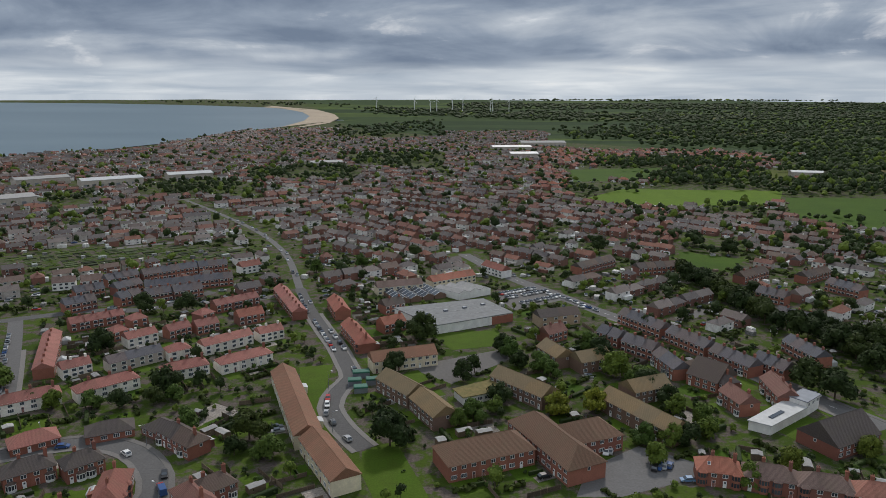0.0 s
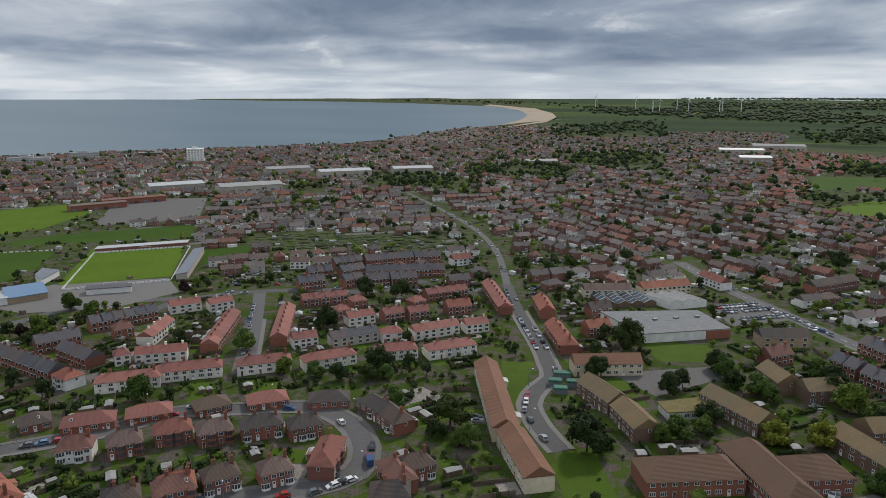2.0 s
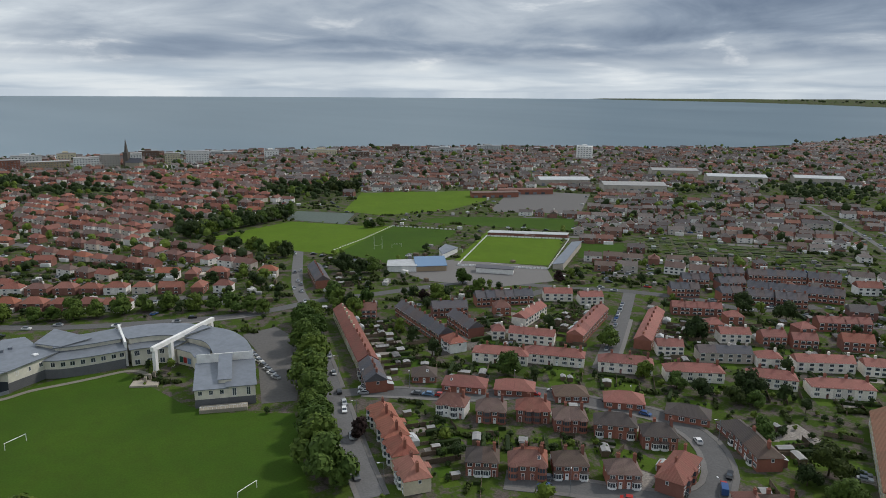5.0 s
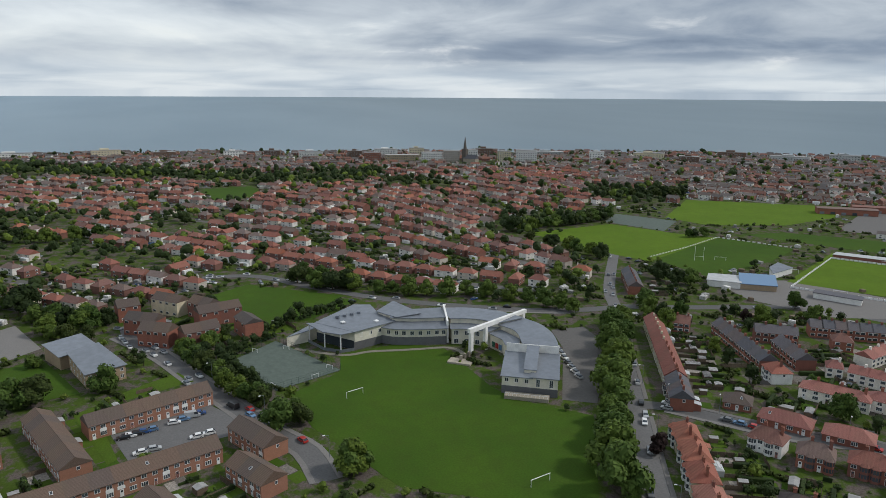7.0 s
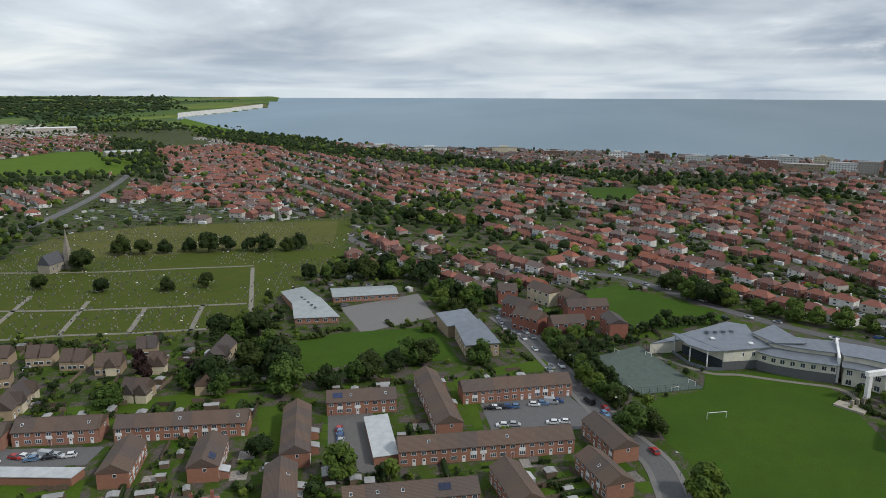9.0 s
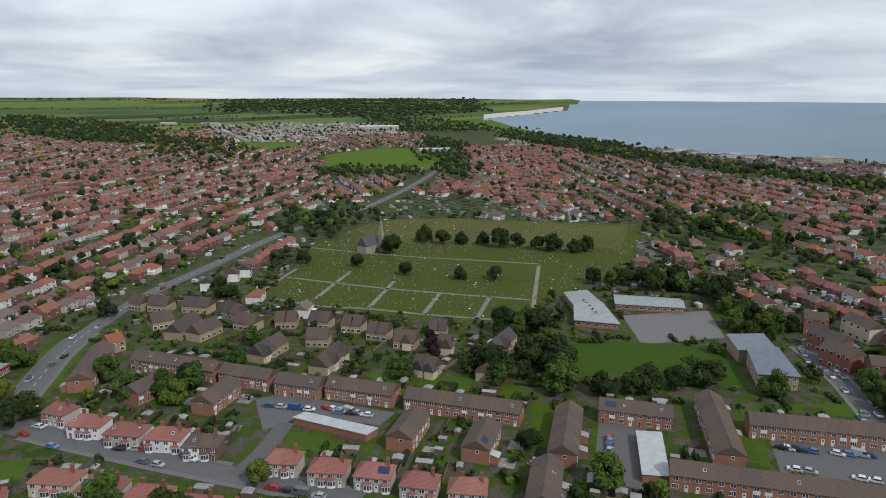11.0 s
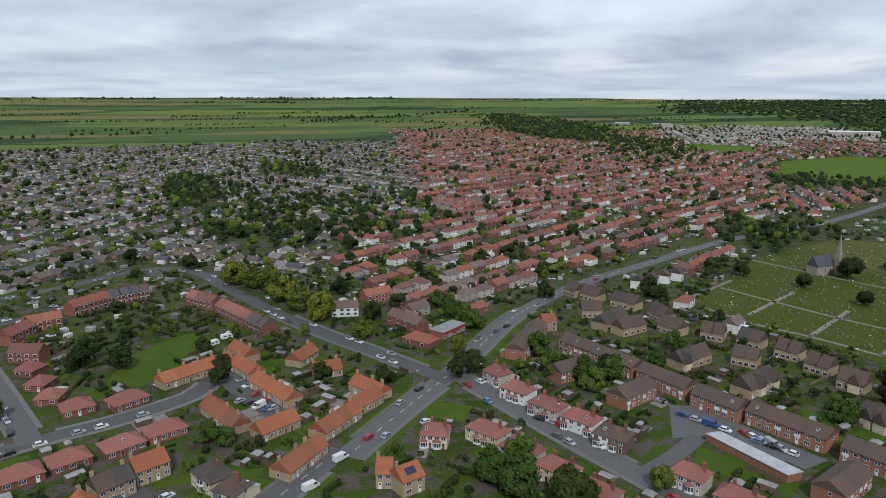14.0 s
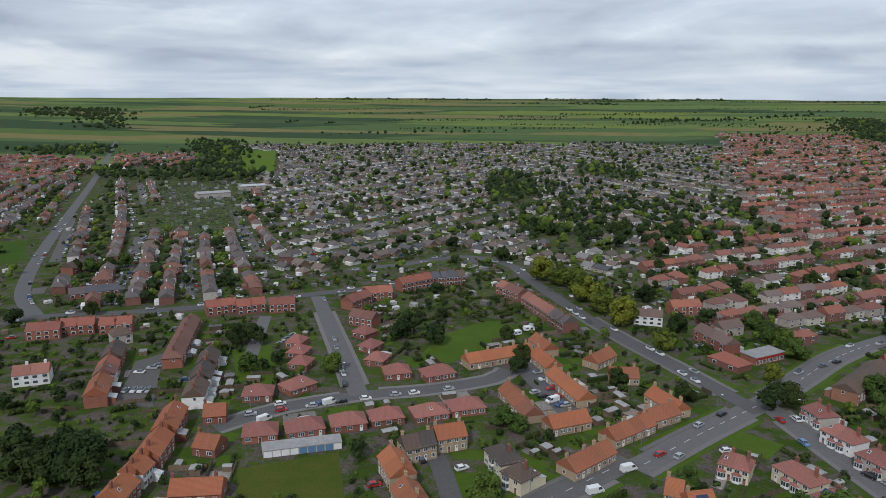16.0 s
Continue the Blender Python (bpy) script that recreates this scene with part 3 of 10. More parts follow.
BAYED = ("semi_red", "semi_white", "semi_cream", "semi_grey", "council_pink", "brick_dark", "old_terrace")
STYLES = {
    # walls, roof, depth, eaves, ridge, ends, house width, chimney, words
    "semi_red": ("brick_red", "roof_red", 7.8, 4.7, 7.5, "hip", 7.6, True, "red brick house with a red tiled hipped roof"),
    "semi_white": ("render_white", "roof_red", 7.8, 4.7, 7.5, "hip", 7.6, True, "white rendered house with a red tiled roof"),
    "semi_cream": ("render_cream", "roof_red", 7.8, 4.7, 7.5, "hip", 7.6, True, "cream rendered house with a red tiled roof"),
    "semi_grey": ("render_grey", "roof_brown", 7.8, 4.7, 7.5, "hip", 7.6, True, "pebbledashed house with a brown tiled hipped roof"),
    "council_red": ("render_pale", "roof_pink", 7.4, 4.5, 6.7, "hip", 6.6, True, "pale rendered terraced house with a pinkish tiled roof"),
    "council_pink": ("render_grey", "roof_pink", 7.6, 4.6, 7.1, "hip", 7.2, True, "pebbledashed council house with a pinkish hipped roof"),
    "council_brick": ("brick_red", "roof_pink", 7.4, 4.5, 6.7, "hip", 6.6, True, "red brick terraced house with a pinkish tiled roof"),
    "council_slate": ("render_grey", "roof_slate", 7.4, 4.5, 6.7, "hip", 6.6, True, "grey rendered terraced house with a dark tiled roof"),
    "modern_brown": ("brick_orange", "roof_brown", 8.6, 5.0, 7.5, "gable", 5.9, False, "orange brick terraced house with a low brown tiled roof"),
    "apartments": ("brick_red", "roof_dark", 8.6, 7.4, 10.2, "gable", 8.6, False, "three-storey red brick apartments with a tiled roof"),
    "close_buff": ("brick_buff", "roof_dark", 8.2, 4.0, 7.9, "gable", 6.4, False, "buff brick house with a dark brown tiled roof"),
    "pink_bungalow": ("brick_red", "roof_pink", 8.6, 2.8, 5.4, "hip", 13.0, False, "brick bungalow with a pinkish hipped tiled roof"),
    "orange_bungalow": ("brick_buff", "roof_orange", 7.4, 3.2, 6.0, "gable", 7.5, True, "buff bungalow with an orange pantiled roof"),
    "orange_house": ("brick_buff", "roof_orange", 7.6, 4.9, 7.8, "gable", 7.0, True, "buff rendered house with an orange pantiled roof"),
    "old_terrace": ("brick_red", "roof_slate", 8.0, 5.0, 7.8, "gable", 5.2, True, "old red brick terraced house with a slate roof"),
    "brick_dark": ("brick_red", "roof_dark", 7.8, 4.7, 7.4, "hip", 7.4, True, "dark red brick house with a dark tiled roof"),
    "flats_lichen": ("brick_brown", "roof_lichen", 9.5, 5.2, 8.2, "gable", 8.0, False, "long brown brick block with lichen on its tiled roof"),
    "flats_cream": ("render_cream", "roof_tan", 8.8, 5.2, 8.0, "gable", 8.0, False, "cream flats with a red tiled roof"),
    "terrace_red": ("render_cream", "roof_red", 8.0, 4.7, 7.4, "gable", 6.6, True, "cream rendered terraced house with a red tiled roof"),
    "care_home": ("brick_red", "roof_rust", 13.0, 5.4, 9.4, "hip", 9.0, False, "large red brick care home wing with a brown hipped roof"),
    "white_gable": ("render_white", "roof_dark", 7.0, 4.8, 8.2, "gable", 8.0, False, "white gabled house with a dark steep roof"),
    "hall": ("brick_red", "roof_dark", 14.0, 4.6, 10.2, "gable", 18.0, False, "dark brick hall under a large dark roof"),
    "grey_bungalow": ("render_cream", "roof_slate", 8.0, 2.8, 5.6, "gable", 9.5, True, "bungalow with a grey tiled roof"),
}
HOUSES = []
MASS = {}          # houses farther off, joined by their materials
DETAIL = 290.0


def house(x, y, turn, w, style, left, right, rnd, front=-1, extra=True, walls=None, roofs=None, ridge_off=0.0):
    """One house with walls, roof, windows, doors and a chimney; its front faces its local -y where front is -1."""
    wall, roof, d, eaves, ridge, _, _, chim, words = STYLES[style]
    wall, roof = walls or wall, roofs or roof
    ridge += ridge_off
    w = round(w, 1)
    claim(x, y, turn, w, d)
    HOUSES.append((x, y, turn if front < 0 else turn + 180, w, d))
    if math.hypot(x, y) > DETAIL:
        MASS.setdefault((wall, roof), []).append((x, y, radians(turn if front < 0 else turn + 180), w, d, eaves, ridge, left if front < 0 else right, right if front < 0 else left, chim))
        return
    root = thing("house", words, "house", x, y, 0, turn if front < 0 else turn + 180)
    if front > 0:
        left, right = right, left
    root_turn = radians(turn if front < 0 else turn + 180)
    c, s = math.cos(root_turn), math.sin(root_turn)
    away = 1 if s * x - c * y < 0 else -1          # the long side that looks out over the neighbours behind
    part("wall", wall_mesh(w, d, eaves, ridge, left, right, wall, away), root)
    part("roof", roof_mesh(w, d, eaves, ridge, left, right, roof), root)
    if chim:
        cx = -w / 2 + 0.5 if left != "party" and left != "hip" else w * 0.22
        stack = part("chimney", chimney_mesh(wall if wall.startswith("brick") else "brick_red"), root, pose(cx, 0.3, ridge))
        for px in (-0.22, 0.22):
            part("chimney_pot", CACHE["pot"], stack, pose(px, 0, 1.27))
    n = max(2, round(w / 3.3))
    two = eaves > 4
    door_at = rnd.randrange(n)
    for side in (0, 1):
        if (away == -1) == (side == 0):
            continue
        base = pose(0, -d / 2, 0) if side == 0 else pose(0, d / 2, 0, 0, 0, 180)
        for i in range(n):
            cx = (i + 0.5 - n / 2) * (w / n)
            if i == door_at:
                part("door", door_mesh(rnd.random() < 0.6), root, base @ pose(cx, 0, 0.02))
            else:
                part("window", window_mesh(1.9 if w / n > 2.7 else 1.5, 1.35, 2), root, base @ pose(cx, 0, 0.85))
            if two:
                part("window", window_mesh(1.5 if side == 0 else 1.2, 1.2, 1), root, base @ pose(cx, 0, eaves - 1.75))
    if two and style in BAYED and away == 1:
        # bay window under a small hood beside the door
        bx = (door_at + 0.5 - n / 2) * (w / n)
        bx = bx + w / n if bx < 0 else bx - w / n
        bay = part("bay_window", bay_mesh(wall if style == "semi_red" else "paint_white", roof, style.startswith("semi"), eaves), root, pose(round(bx, 1), -d / 2, 0))
    for end, sx, rz in ((left, -1, -90), (right, 1, 90)):
        if end != "party" and rnd.random() < 0.6:
            part("window", window_mesh(1.0, 1.1, 0), root, pose(sx * w / 2, 0.6, (eaves - 1.7) if two else 0.9, 0, 0, rz))
    if style == "close_buff":
        # cross gable with pale render
        gx = round(rnd.choice((-1, 1)) * w * 0.22, 1)
        gy = -d / 2 + 1.2 if away == 1 else d / 2 - 1.2
        part("gable_wall", wall_mesh(4.4, 3.8, eaves, ridge - 0.5, "gable", "gable", "render_cream"), root, pose(gx, gy, 0, 0, 0, 90))
        part("gable_roof", roof_mesh(4.4, 3.8, eaves, ridge - 0.5, "gable", "gable", roof), root, pose(gx, gy, 0, 0, 0, 90))
    if style in ("modern_brown", "orange_house", "council_pink", "semi_red", "pink_bungalow") and rnd.random() < 0.22:
        # dark solar panels or a small roof light on the slope that faces the camera's side
        slope = math.degrees(math.atan2(ridge - eaves, d / 2))
        solar = rnd.random() < 0.12 and w > 5
        key = "solar" if solar else "roof_light"
        if key not in CACHE:
            b = Mesh()
            if solar:
                for i in range(2):
                    for j in range(2):
                        b.box(-1.62 + i * 1.66, -1.02 + j * 1.06, 0.06, i * 1.66 - 0.02, j * 1.06, 0.12, "solar")
            else:
                b.box(-0.4, -0.55, 0.0, 0.4, 0.55, 0.1, "paint_white")
                b.box(-0.32, -0.46, 0.1, 0.32, 0.46, 0.12, "glass")
            CACHE[key] = b.make("solar_panel" if solar else "roof_light")
        base = pose(0, 0, 0) if away == 1 else pose(0, 0, 0, 0, 0, 180)
        part("solar_panel" if solar else "roof_light", CACHE[key], root, base @ pose(round(rnd.uniform(-0.15, 0.15) * w, 1), -d * 0.25, eaves + (ridge - eaves) * 0.5 + 0.03, slope), "blue-black solar panels" if solar else "white-framed roof light")
    if style == "modern_brown" and rnd.random() < 0.6:
        # white boarding between the windows
        if "board" not in CACHE:
            b = Mesh()
            b.box(-1.0, -0.07, 2.25, 1.0, 0.02, 3.2, "paint_white", 0.02)
            CACHE["board"] = b.make("wall_panel")
        base = pose(0, -d / 2, 0) if away == 1 else pose(0, d / 2, 0, 0, 0, 180)
        part("wall_panel", CACHE["board"], root, base @ pose(round((rnd.randrange(n) + 0.5 - n / 2) * (w / n), 1), 0, 0), "white boarding")
    if extra and two and rnd.random() < 0.35:
        # single storey lean-to at the back
        ew, ed = round(min(w * 0.55, 3.6), 1), 2.6
        key = ("lean", ew, wall, roof)
        if key not in CACHE:
            b = Mesh()
            b.solid([(-ew / 2, 0, 0), (ew / 2, 0, 0), (ew / 2, ed, 0), (-ew / 2, ed, 0), (-ew / 2, 0, 3.0), (ew / 2, 0, 3.0), (ew / 2, ed, 2.3), (-ew / 2, ed, 2.3)],
                    [(1, 2, 6, 5), (2, 3, 7, 6), (3, 0, 4, 7)], wall)
            b.box(-ew / 2 + 0.4, ed, 0.9, ew / 2 - 0.4, ed + 0.05, 2.0, "glass")
            b.solid([(-ew / 2 - 0.15, 0, 3.02), (ew / 2 + 0.15, 0, 3.02), (ew / 2 + 0.15, ed + 0.2, 2.28), (-ew / 2 - 0.15, ed + 0.2, 2.28),
                     (-ew / 2 - 0.15, 0, 3.14), (ew / 2 + 0.15, 0, 3.14), (ew / 2 + 0.15, ed + 0.2, 2.40), (-ew / 2 - 0.15, ed + 0.2, 2.40)],
                    [(4, 5, 6, 7), (0, 3, 2, 1), (1, 2, 6, 5), (2, 3, 7, 6), (3, 0, 4, 7)], rnd.choice([roof, "metal_white", "felt"]))
            CACHE[key] = b.make("lean_to")
        part("lean_to", CACHE[key], root, pose(rnd.uniform(-1, 1) * (w - ew) / 2, d / 2, 0))
    return root


def row(x0, y0, x1, y1, style, n=0, front=-1, seed=0, **kw):
    """A terrace, pair or single house whose ridge runs between two points of the plan; hips add to the length."""
    rnd = random.Random(seed * 7919 + int(x0 * 10) + int(y1 * 10))
    _, _, d, _, _, ends, hw, _, _ = STYLES[style]
    length = math.hypot(x1 - x0, y1 - y0)
    turn = math.degrees(math.atan2(y1 - y0, x1 - x0))
    ux, uy = (x1 - x0) / max(length, 0.01), (y1 - y0) / max(length, 0.01)
    grow = d * (0.14 if style == "council_pink" else 0.24 if n == 2 and "bungalow" not in style else 0.12) if ends == "hip" else 0.0
    total = length + 2 * grow
    n = n or max(1, round(total / hw))
    w = total / n
    walls, roofs = kw.pop("walls", None), kw.pop("roofs", None)
    base = roofs or STYLES[style][1]
    if isinstance(base, str) and base in SHADES:
        roofs = base + "_" + rnd.choice("abcdef"[:SHADES[base]])      # one colour for the whole row
        if n > 2 and rnd.random() < 0.5 and style not in ("flats_cream", "flats_lichen"):
            roofs = (roofs,) * 7 + (base,)
    for i in range(n):
        c = -grow + (i + 0.5) * w
        wm = rnd.choice(walls) if isinstance(walls, tuple) else walls
        rm = rnd.choice(roofs) if isinstance(roofs, tuple) else roofs
        house(x0 + ux * c, y0 + uy * c, turn, w, style, ends if i == 0 else "party", ends if i == n - 1 else "party", rnd, front, walls=wm, roofs=rm, **kw)


def infill(a0, a1, r0, r1, angle, styles, gap=25.0, step=17.0, seed=0):
    """Pairs of houses on the plots that are still free inside a sector of the plan."""
    rnd = random.Random(seed)
    c, s = math.cos(radians(angle)), math.sin(radians(angle))
    am, rm = radians((a0 + a1) / 2), (r0 + r1) / 2
    mx, my = -rm * math.sin(am), rm * math.cos(am)
    n = int(rm * radians(a1 - a0) / step) + 12
    for j in range(-n, n):
        for i in range(-n, n):
            u, v = i * step + rnd.uniform(-1.5, 1.5), j * gap * 0.5 + rnd.uniform(-1, 1)
            x, y = mx + u * c - v * s, my + u * s + v * c
            r, az = math.hypot(x, y), az_of(x, y)
            az = az - 360 if az > 290 else az
            if a0 <= az <= a1 and r0 <= r <= r1 and free(x, y, angle, 15, 13) and rnd.random() < 0.9:
                k = rnd.uniform(3.6, 4.8)
                row(x - k * c, y - k * s, x + k * c, y + k * s, rnd.choice(styles), 2, rnd.choice((-1, -1, 1)))


# ---- trees ----
def leaf_cloud(rnd, blobs, per, size, mat, b, flat=0.75):
    for cx, cy, cz, r in blobs:
        for _ in range(per):
            a, u = rnd.uniform(0, 6.283), rnd.uniform(-0.75, 1)
            k = r * rnd.uniform(0.78, 1.06)
            q = math.sqrt(1 - u * u)
            n = Vector((q * math.cos(a), q * math.sin(a), u))
            c = Vector((cx, cy, cz)) + Vector((n.x * k, n.y * k, n.z * k * flat))
            n = (n + Vector((rnd.uniform(-0.7, 0.7), rnd.uniform(-0.7, 0.7), rnd.uniform(-0.3, 0.9)))).normalized()
            s = n.orthogonal().normalized()
            t = n.cross(s)
            ang = rnd.uniform(0, 6.283)
            s, t = s * math.cos(ang) + t * math.sin(ang), t * math.cos(ang) - s * math.sin(ang)
            h = size * rnd.uniform(0.6, 1.3)
            b.solid([c - s * h, c + s * h * 0.8 - t * h * 0.75, c + t * h], [(0, 1, 2)], mat)


def leaf_core(rnd, blobs, mat, b, flat=0.75, k=0.8):
    """Dense uneven heart of each leafy clump."""
    for cx, cy, cz, r in blobs:
        pts = [(cx, cy, cz + r * k * flat), (cx, cy, cz - r * k * flat * 0.7)]
        for lev, m in ((0.45, 5), (-0.25, 5)):
            for i in range(5):
                a = 1.2566 * i + lev + rnd.uniform(-0.25, 0.25)
                q = r * k * rnd.uniform(0.8, 1.08) * (0.85 if lev > 0 else 0.97)
                pts.append((cx + math.cos(a) * q, cy + math.sin(a) * q, cz + r * k * flat * lev * rnd.uniform(0.8, 1.2)))
        fs = [(0, 2 + i, 2 + (i + 1) % 5) for i in range(5)] + [(1, 7 + (i + 1) % 5, 7 + i) for i in range(5)]
        for i in range(5):
            j = (i + 1) % 5
            fs += [(2 + i, 7 + i, 7 + j), (2 + i, 7 + j, 2 + j)]
        b.solid(pts, fs, mat)


def tree_kind(seed, height, spread, mat, words, blobs=13, per=100, size=0.56, narrow=1.0):
    """A tree with a tapered trunk, limbs and a crown of many leaf tufts."""
    rnd = random.Random(seed)
    root = thing("tree", words, "tree", 0, 0, -500)
    b = Mesh()
    fork = height * 0.32
    b.tube((0, 0, -0.3), (0, 0, fork), height * 0.032, height * 0.022, "bark", 8)
    spots = []
    for i in range(blobs):
        a = 6.283 * (i / blobs) * 2.4 + rnd.uniform(-0.4, 0.4)
        h = rnd.uniform(0.26, 0.84) if i else 0.86
        reach = spread * (1 - abs(h - 0.45) * 1.1) * rnd.uniform(0.5, 0.85) if i else 0
        p = (math.cos(a) * reach, math.sin(a) * reach, height * h)
        spots.append((*p, spread * rnd.uniform(0.34, 0.52) * (0.85 if i == 0 else 1)))
        b.tube((0, 0, fork * rnd.uniform(0.75, 1)), p, height * 0.012, height * 0.004, "bark", 5)
    part("trunk", b, root)
    c = Mesh()
    leaf_cloud(rnd, spots, per, size, mat, c, narrow)
    leaf_core(rnd, spots, mat, c, narrow, 0.84)
    part("crown", c, root)
    return root


KINDS = {}


def tree(x, y, kind="a", h=9.0, turn=None, z=0.0):
    if not KINDS:
        KINDS["a"] = [(tree_kind(s, 9, 4.9, "leaf_a", "broad-leaved tree with a dark green crown"), 9) for s in (1, 2, 3)]
        KINDS["b"] = [(tree_kind(s, 9, 4.6, "leaf_b", "broad-leaved tree with a fresh green crown"), 9) for s in (4, 5, 6)]
        KINDS["y"] = [(tree_kind(s, 9, 4.6, "leaf_y", "tree in fresh yellow-green spring leaf"), 9) for s in (7, 8)]
        KINDS["p"] = [(tree_kind(9, 8, 3.2, "leaf_p", "garden tree with dark purple leaves"), 8)]
        KINDS["c"] = [(tree_kind(11, 12, 2.2, "leaf_a", "narrow dark green conifer tree", 12, 80, 0.4, 1.7), 12)]
    k = round(x * 13 + y * 7)
    src, base = KINDS[kind][k % len(KINDS[kind])]
    s = h / base
    claim(x, y, 0, h * 0.5, h * 0.5, 0)
    return copy_thing(src, pose(x, y, z, 0, 0, (k * 37) % 360 if turn is None else turn) @ Matrix.Diagonal((s * (0.94 + (k % 5) * 0.03), s * (0.94 + (k % 7) * 0.02), s, 1)))


def tree_line(pts, gap, kind="a", h=9.0, jitter=2.0, seed=1):
    rnd = random.Random(seed + int(pts[0][0]))
    for (ax, ay), (bx, by) in zip(pts, pts[1:]):
        d = math.hypot(bx - ax, by - ay)
        n = max(1, round(d / gap))
        for i in range(n):
            k = (i + 0.5) / n
            tree(ax + (bx - ax) * k + rnd.uniform(-jitter, jitter), ay + (by - ay) * k + rnd.uniform(-jitter, jitter), rnd.choice(kind), h * rnd.uniform(0.75, 1.2))


# ---- cars ----
def car_shape(van=False):
    b, panes = Mesh(), []
    if van:
        L, W = 5.2, 1.95
        prof = [(-2.6, 0.35), (2.55, 0.35), (2.6, 0.95), (1.9, 1.25), (1.35, 2.15), (-2.55, 2.25), (-2.6, 0.6)]
        win = [(1.88, 1.30), (1.40, 2.05), (0.55, 2.05), (0.55, 1.30)]
    else:
        L, W = 4.2, 1.76
        prof = [(-2.1, 0.3), (2.05, 0.3), (2.1, 0.68), (1.15, 0.95), (0.45, 1.45), (-1.35, 1.48), (-2.0, 0.98), (-2.1, 0.6)]
        win = [(0.98, 0.98), (0.42, 1.40), (-1.30, 1.42), (-1.78, 1.00)]
    n = len(prof)

    def half(z):
        return W / 2 - (max(0, z - 0.95) * (0.22 if not van else 0.06))
    pts = [(x, -half(z), z) for x, z in prof] + [(x, half(z), z) for x, z in prof]
    fs = [tuple(range(n)), tuple(range(n, 2 * n))[::-1]] + [(i, n + i, n + (i + 1) % n, (i + 1) % n) for i in range(n)]
    for s in (-1, 1):
        g = Mesh()
        g.face([(x, s * (half(z) + 0.012), z) for x, z in (win if s < 0 else win[::-1])][::-1] if s > 0 else [(x, s * (half(z) + 0.012), z) for x, z in win][::-1], "glass")
        panes.append(("side_window", g.make("side_window")))
    a, c = (prof[3], prof[4])
    fx = 0.02
    g = Mesh()
    g.face([(a[0] + fx, -half(a[1]) + 0.1, a[1] + 0.03), (a[0] + fx, half(a[1]) - 0.1, a[1] + 0.03), (c[0] + fx, half(c[1]) - 0.1, c[1]), (c[0] + fx, -half(c[1]) + 0.1, c[1])], "glass")
    panes.append(("windscreen", g.make("windscreen")))
    if not van:
        a, c = prof[6], prof[5]
        g = Mesh()
        g.face([(a[0] - fx, half(a[1]) - 0.1, a[1] + 0.04), (a[0] - fx, -half(a[1]) + 0.1, a[1] + 0.04), (c[0] - fx, -half(c[1]) + 0.1, c[1]), (c[0] - fx, half(c[1]) - 0.1, c[1])], "glass")
    if not van:
        panes.append(("rear_window", g.make("rear_window")))
    w = Mesh()
    w.tube((0, -0.1, 0), (0, 0.1, 0), 0.32, 0.32, "tyre", 10)
    w.tube((0, -0.105, 0), (0, 0.105, 0), 0.19, 0.19, "car_silver", 8)
    return pts, fs, panes, w.make("wheel"), (1.35 if not van else 1.7), W / 2 - 0.1


CARS = {}


FAR_CARS = []


def car(x, y, turn, colour="silver", van=False):
    if math.hypot(x, y) > 255:
        FAR_CARS.append((x, y, 0.07, radians(turn), 1, 1, {"white": 0, "silver": 0, "blue": 2, "pale_blue": 2}.get(colour, 1)))
        claim(x, y, turn, 4.5, 2, 0)
        return
    key = (colour, van)
    if key not in CARS:
        if ("shape", van) not in CARS:
            CARS[("shape", van)] = car_shape(van)
        pts, fs, gl, wh, ax, ay = CARS[("shape", van)]
        b = Mesh()
        b.solid(pts, fs, "car_" + colour)
        CARS[key] = b.make("body")
    _, _, gl, wh, ax, ay = CARS[("shape", van)]
    root = thing("van" if van else "car", f"{colour.replace('_', ' ')} {'panel van' if van else 'hatchback car'} parked on the tarmac", "van" if van else "car", x, y, 0.07, turn)
    part("body", CARS[key], root)
    for name, me in gl:
        part(name, me, root)
    for sx in (-1, 1):
        for sy in (-1, 1):
            part("wheel", wh, root, pose(sx * ax, sy * ay, 0.32))
    claim(x, y, turn, 4.5, 2, 0)
    return root


def cars_along(x0, y0, x1, y1, n, turn=None, seed=0, off=0.0, fill=0.85):
    rnd = random.Random(seed + int(x0 + y0))
    a = math.degrees(math.atan2(y1 - y0, x1 - x0))
    for i in range(n):
        if rnd.random() > fill:
            continue
        k = (i + 0.5) / n + rnd.uniform(-0.1, 0.1) / n
        car(x0 + (x1 - x0) * k, y0 + (y1 - y0) * k, (a if turn is None else turn) + rnd.choice((0, 180)) + rnd.uniform(-2, 2),
            rnd.choice(["white", "white", "silver", "silver", "grey", "black", "blue", "red", "black", "pale_blue"]), rnd.random() < 0.08)


# ---- roads ----
def strip(pts, width, offset=0.0):
    """The outline of a band along a line of the plan."""
    left, right = [], []
    for i, (x, y) in enumerate(pts):
        ax, ay = pts[max(0, i - 1)]
        bx, by = pts[min(len(pts) - 1, i + 1)]
        d = math.hypot(bx - ax, by - ay)
        nx, ny = -(by - ay) / d, (bx - ax) / d
        left.append((x + nx * (offset + width / 2), y + ny * (offset + width / 2)))
        right.append((x + nx * (offset - width / 2), y + ny * (offset - width / 2)))
    return left, right


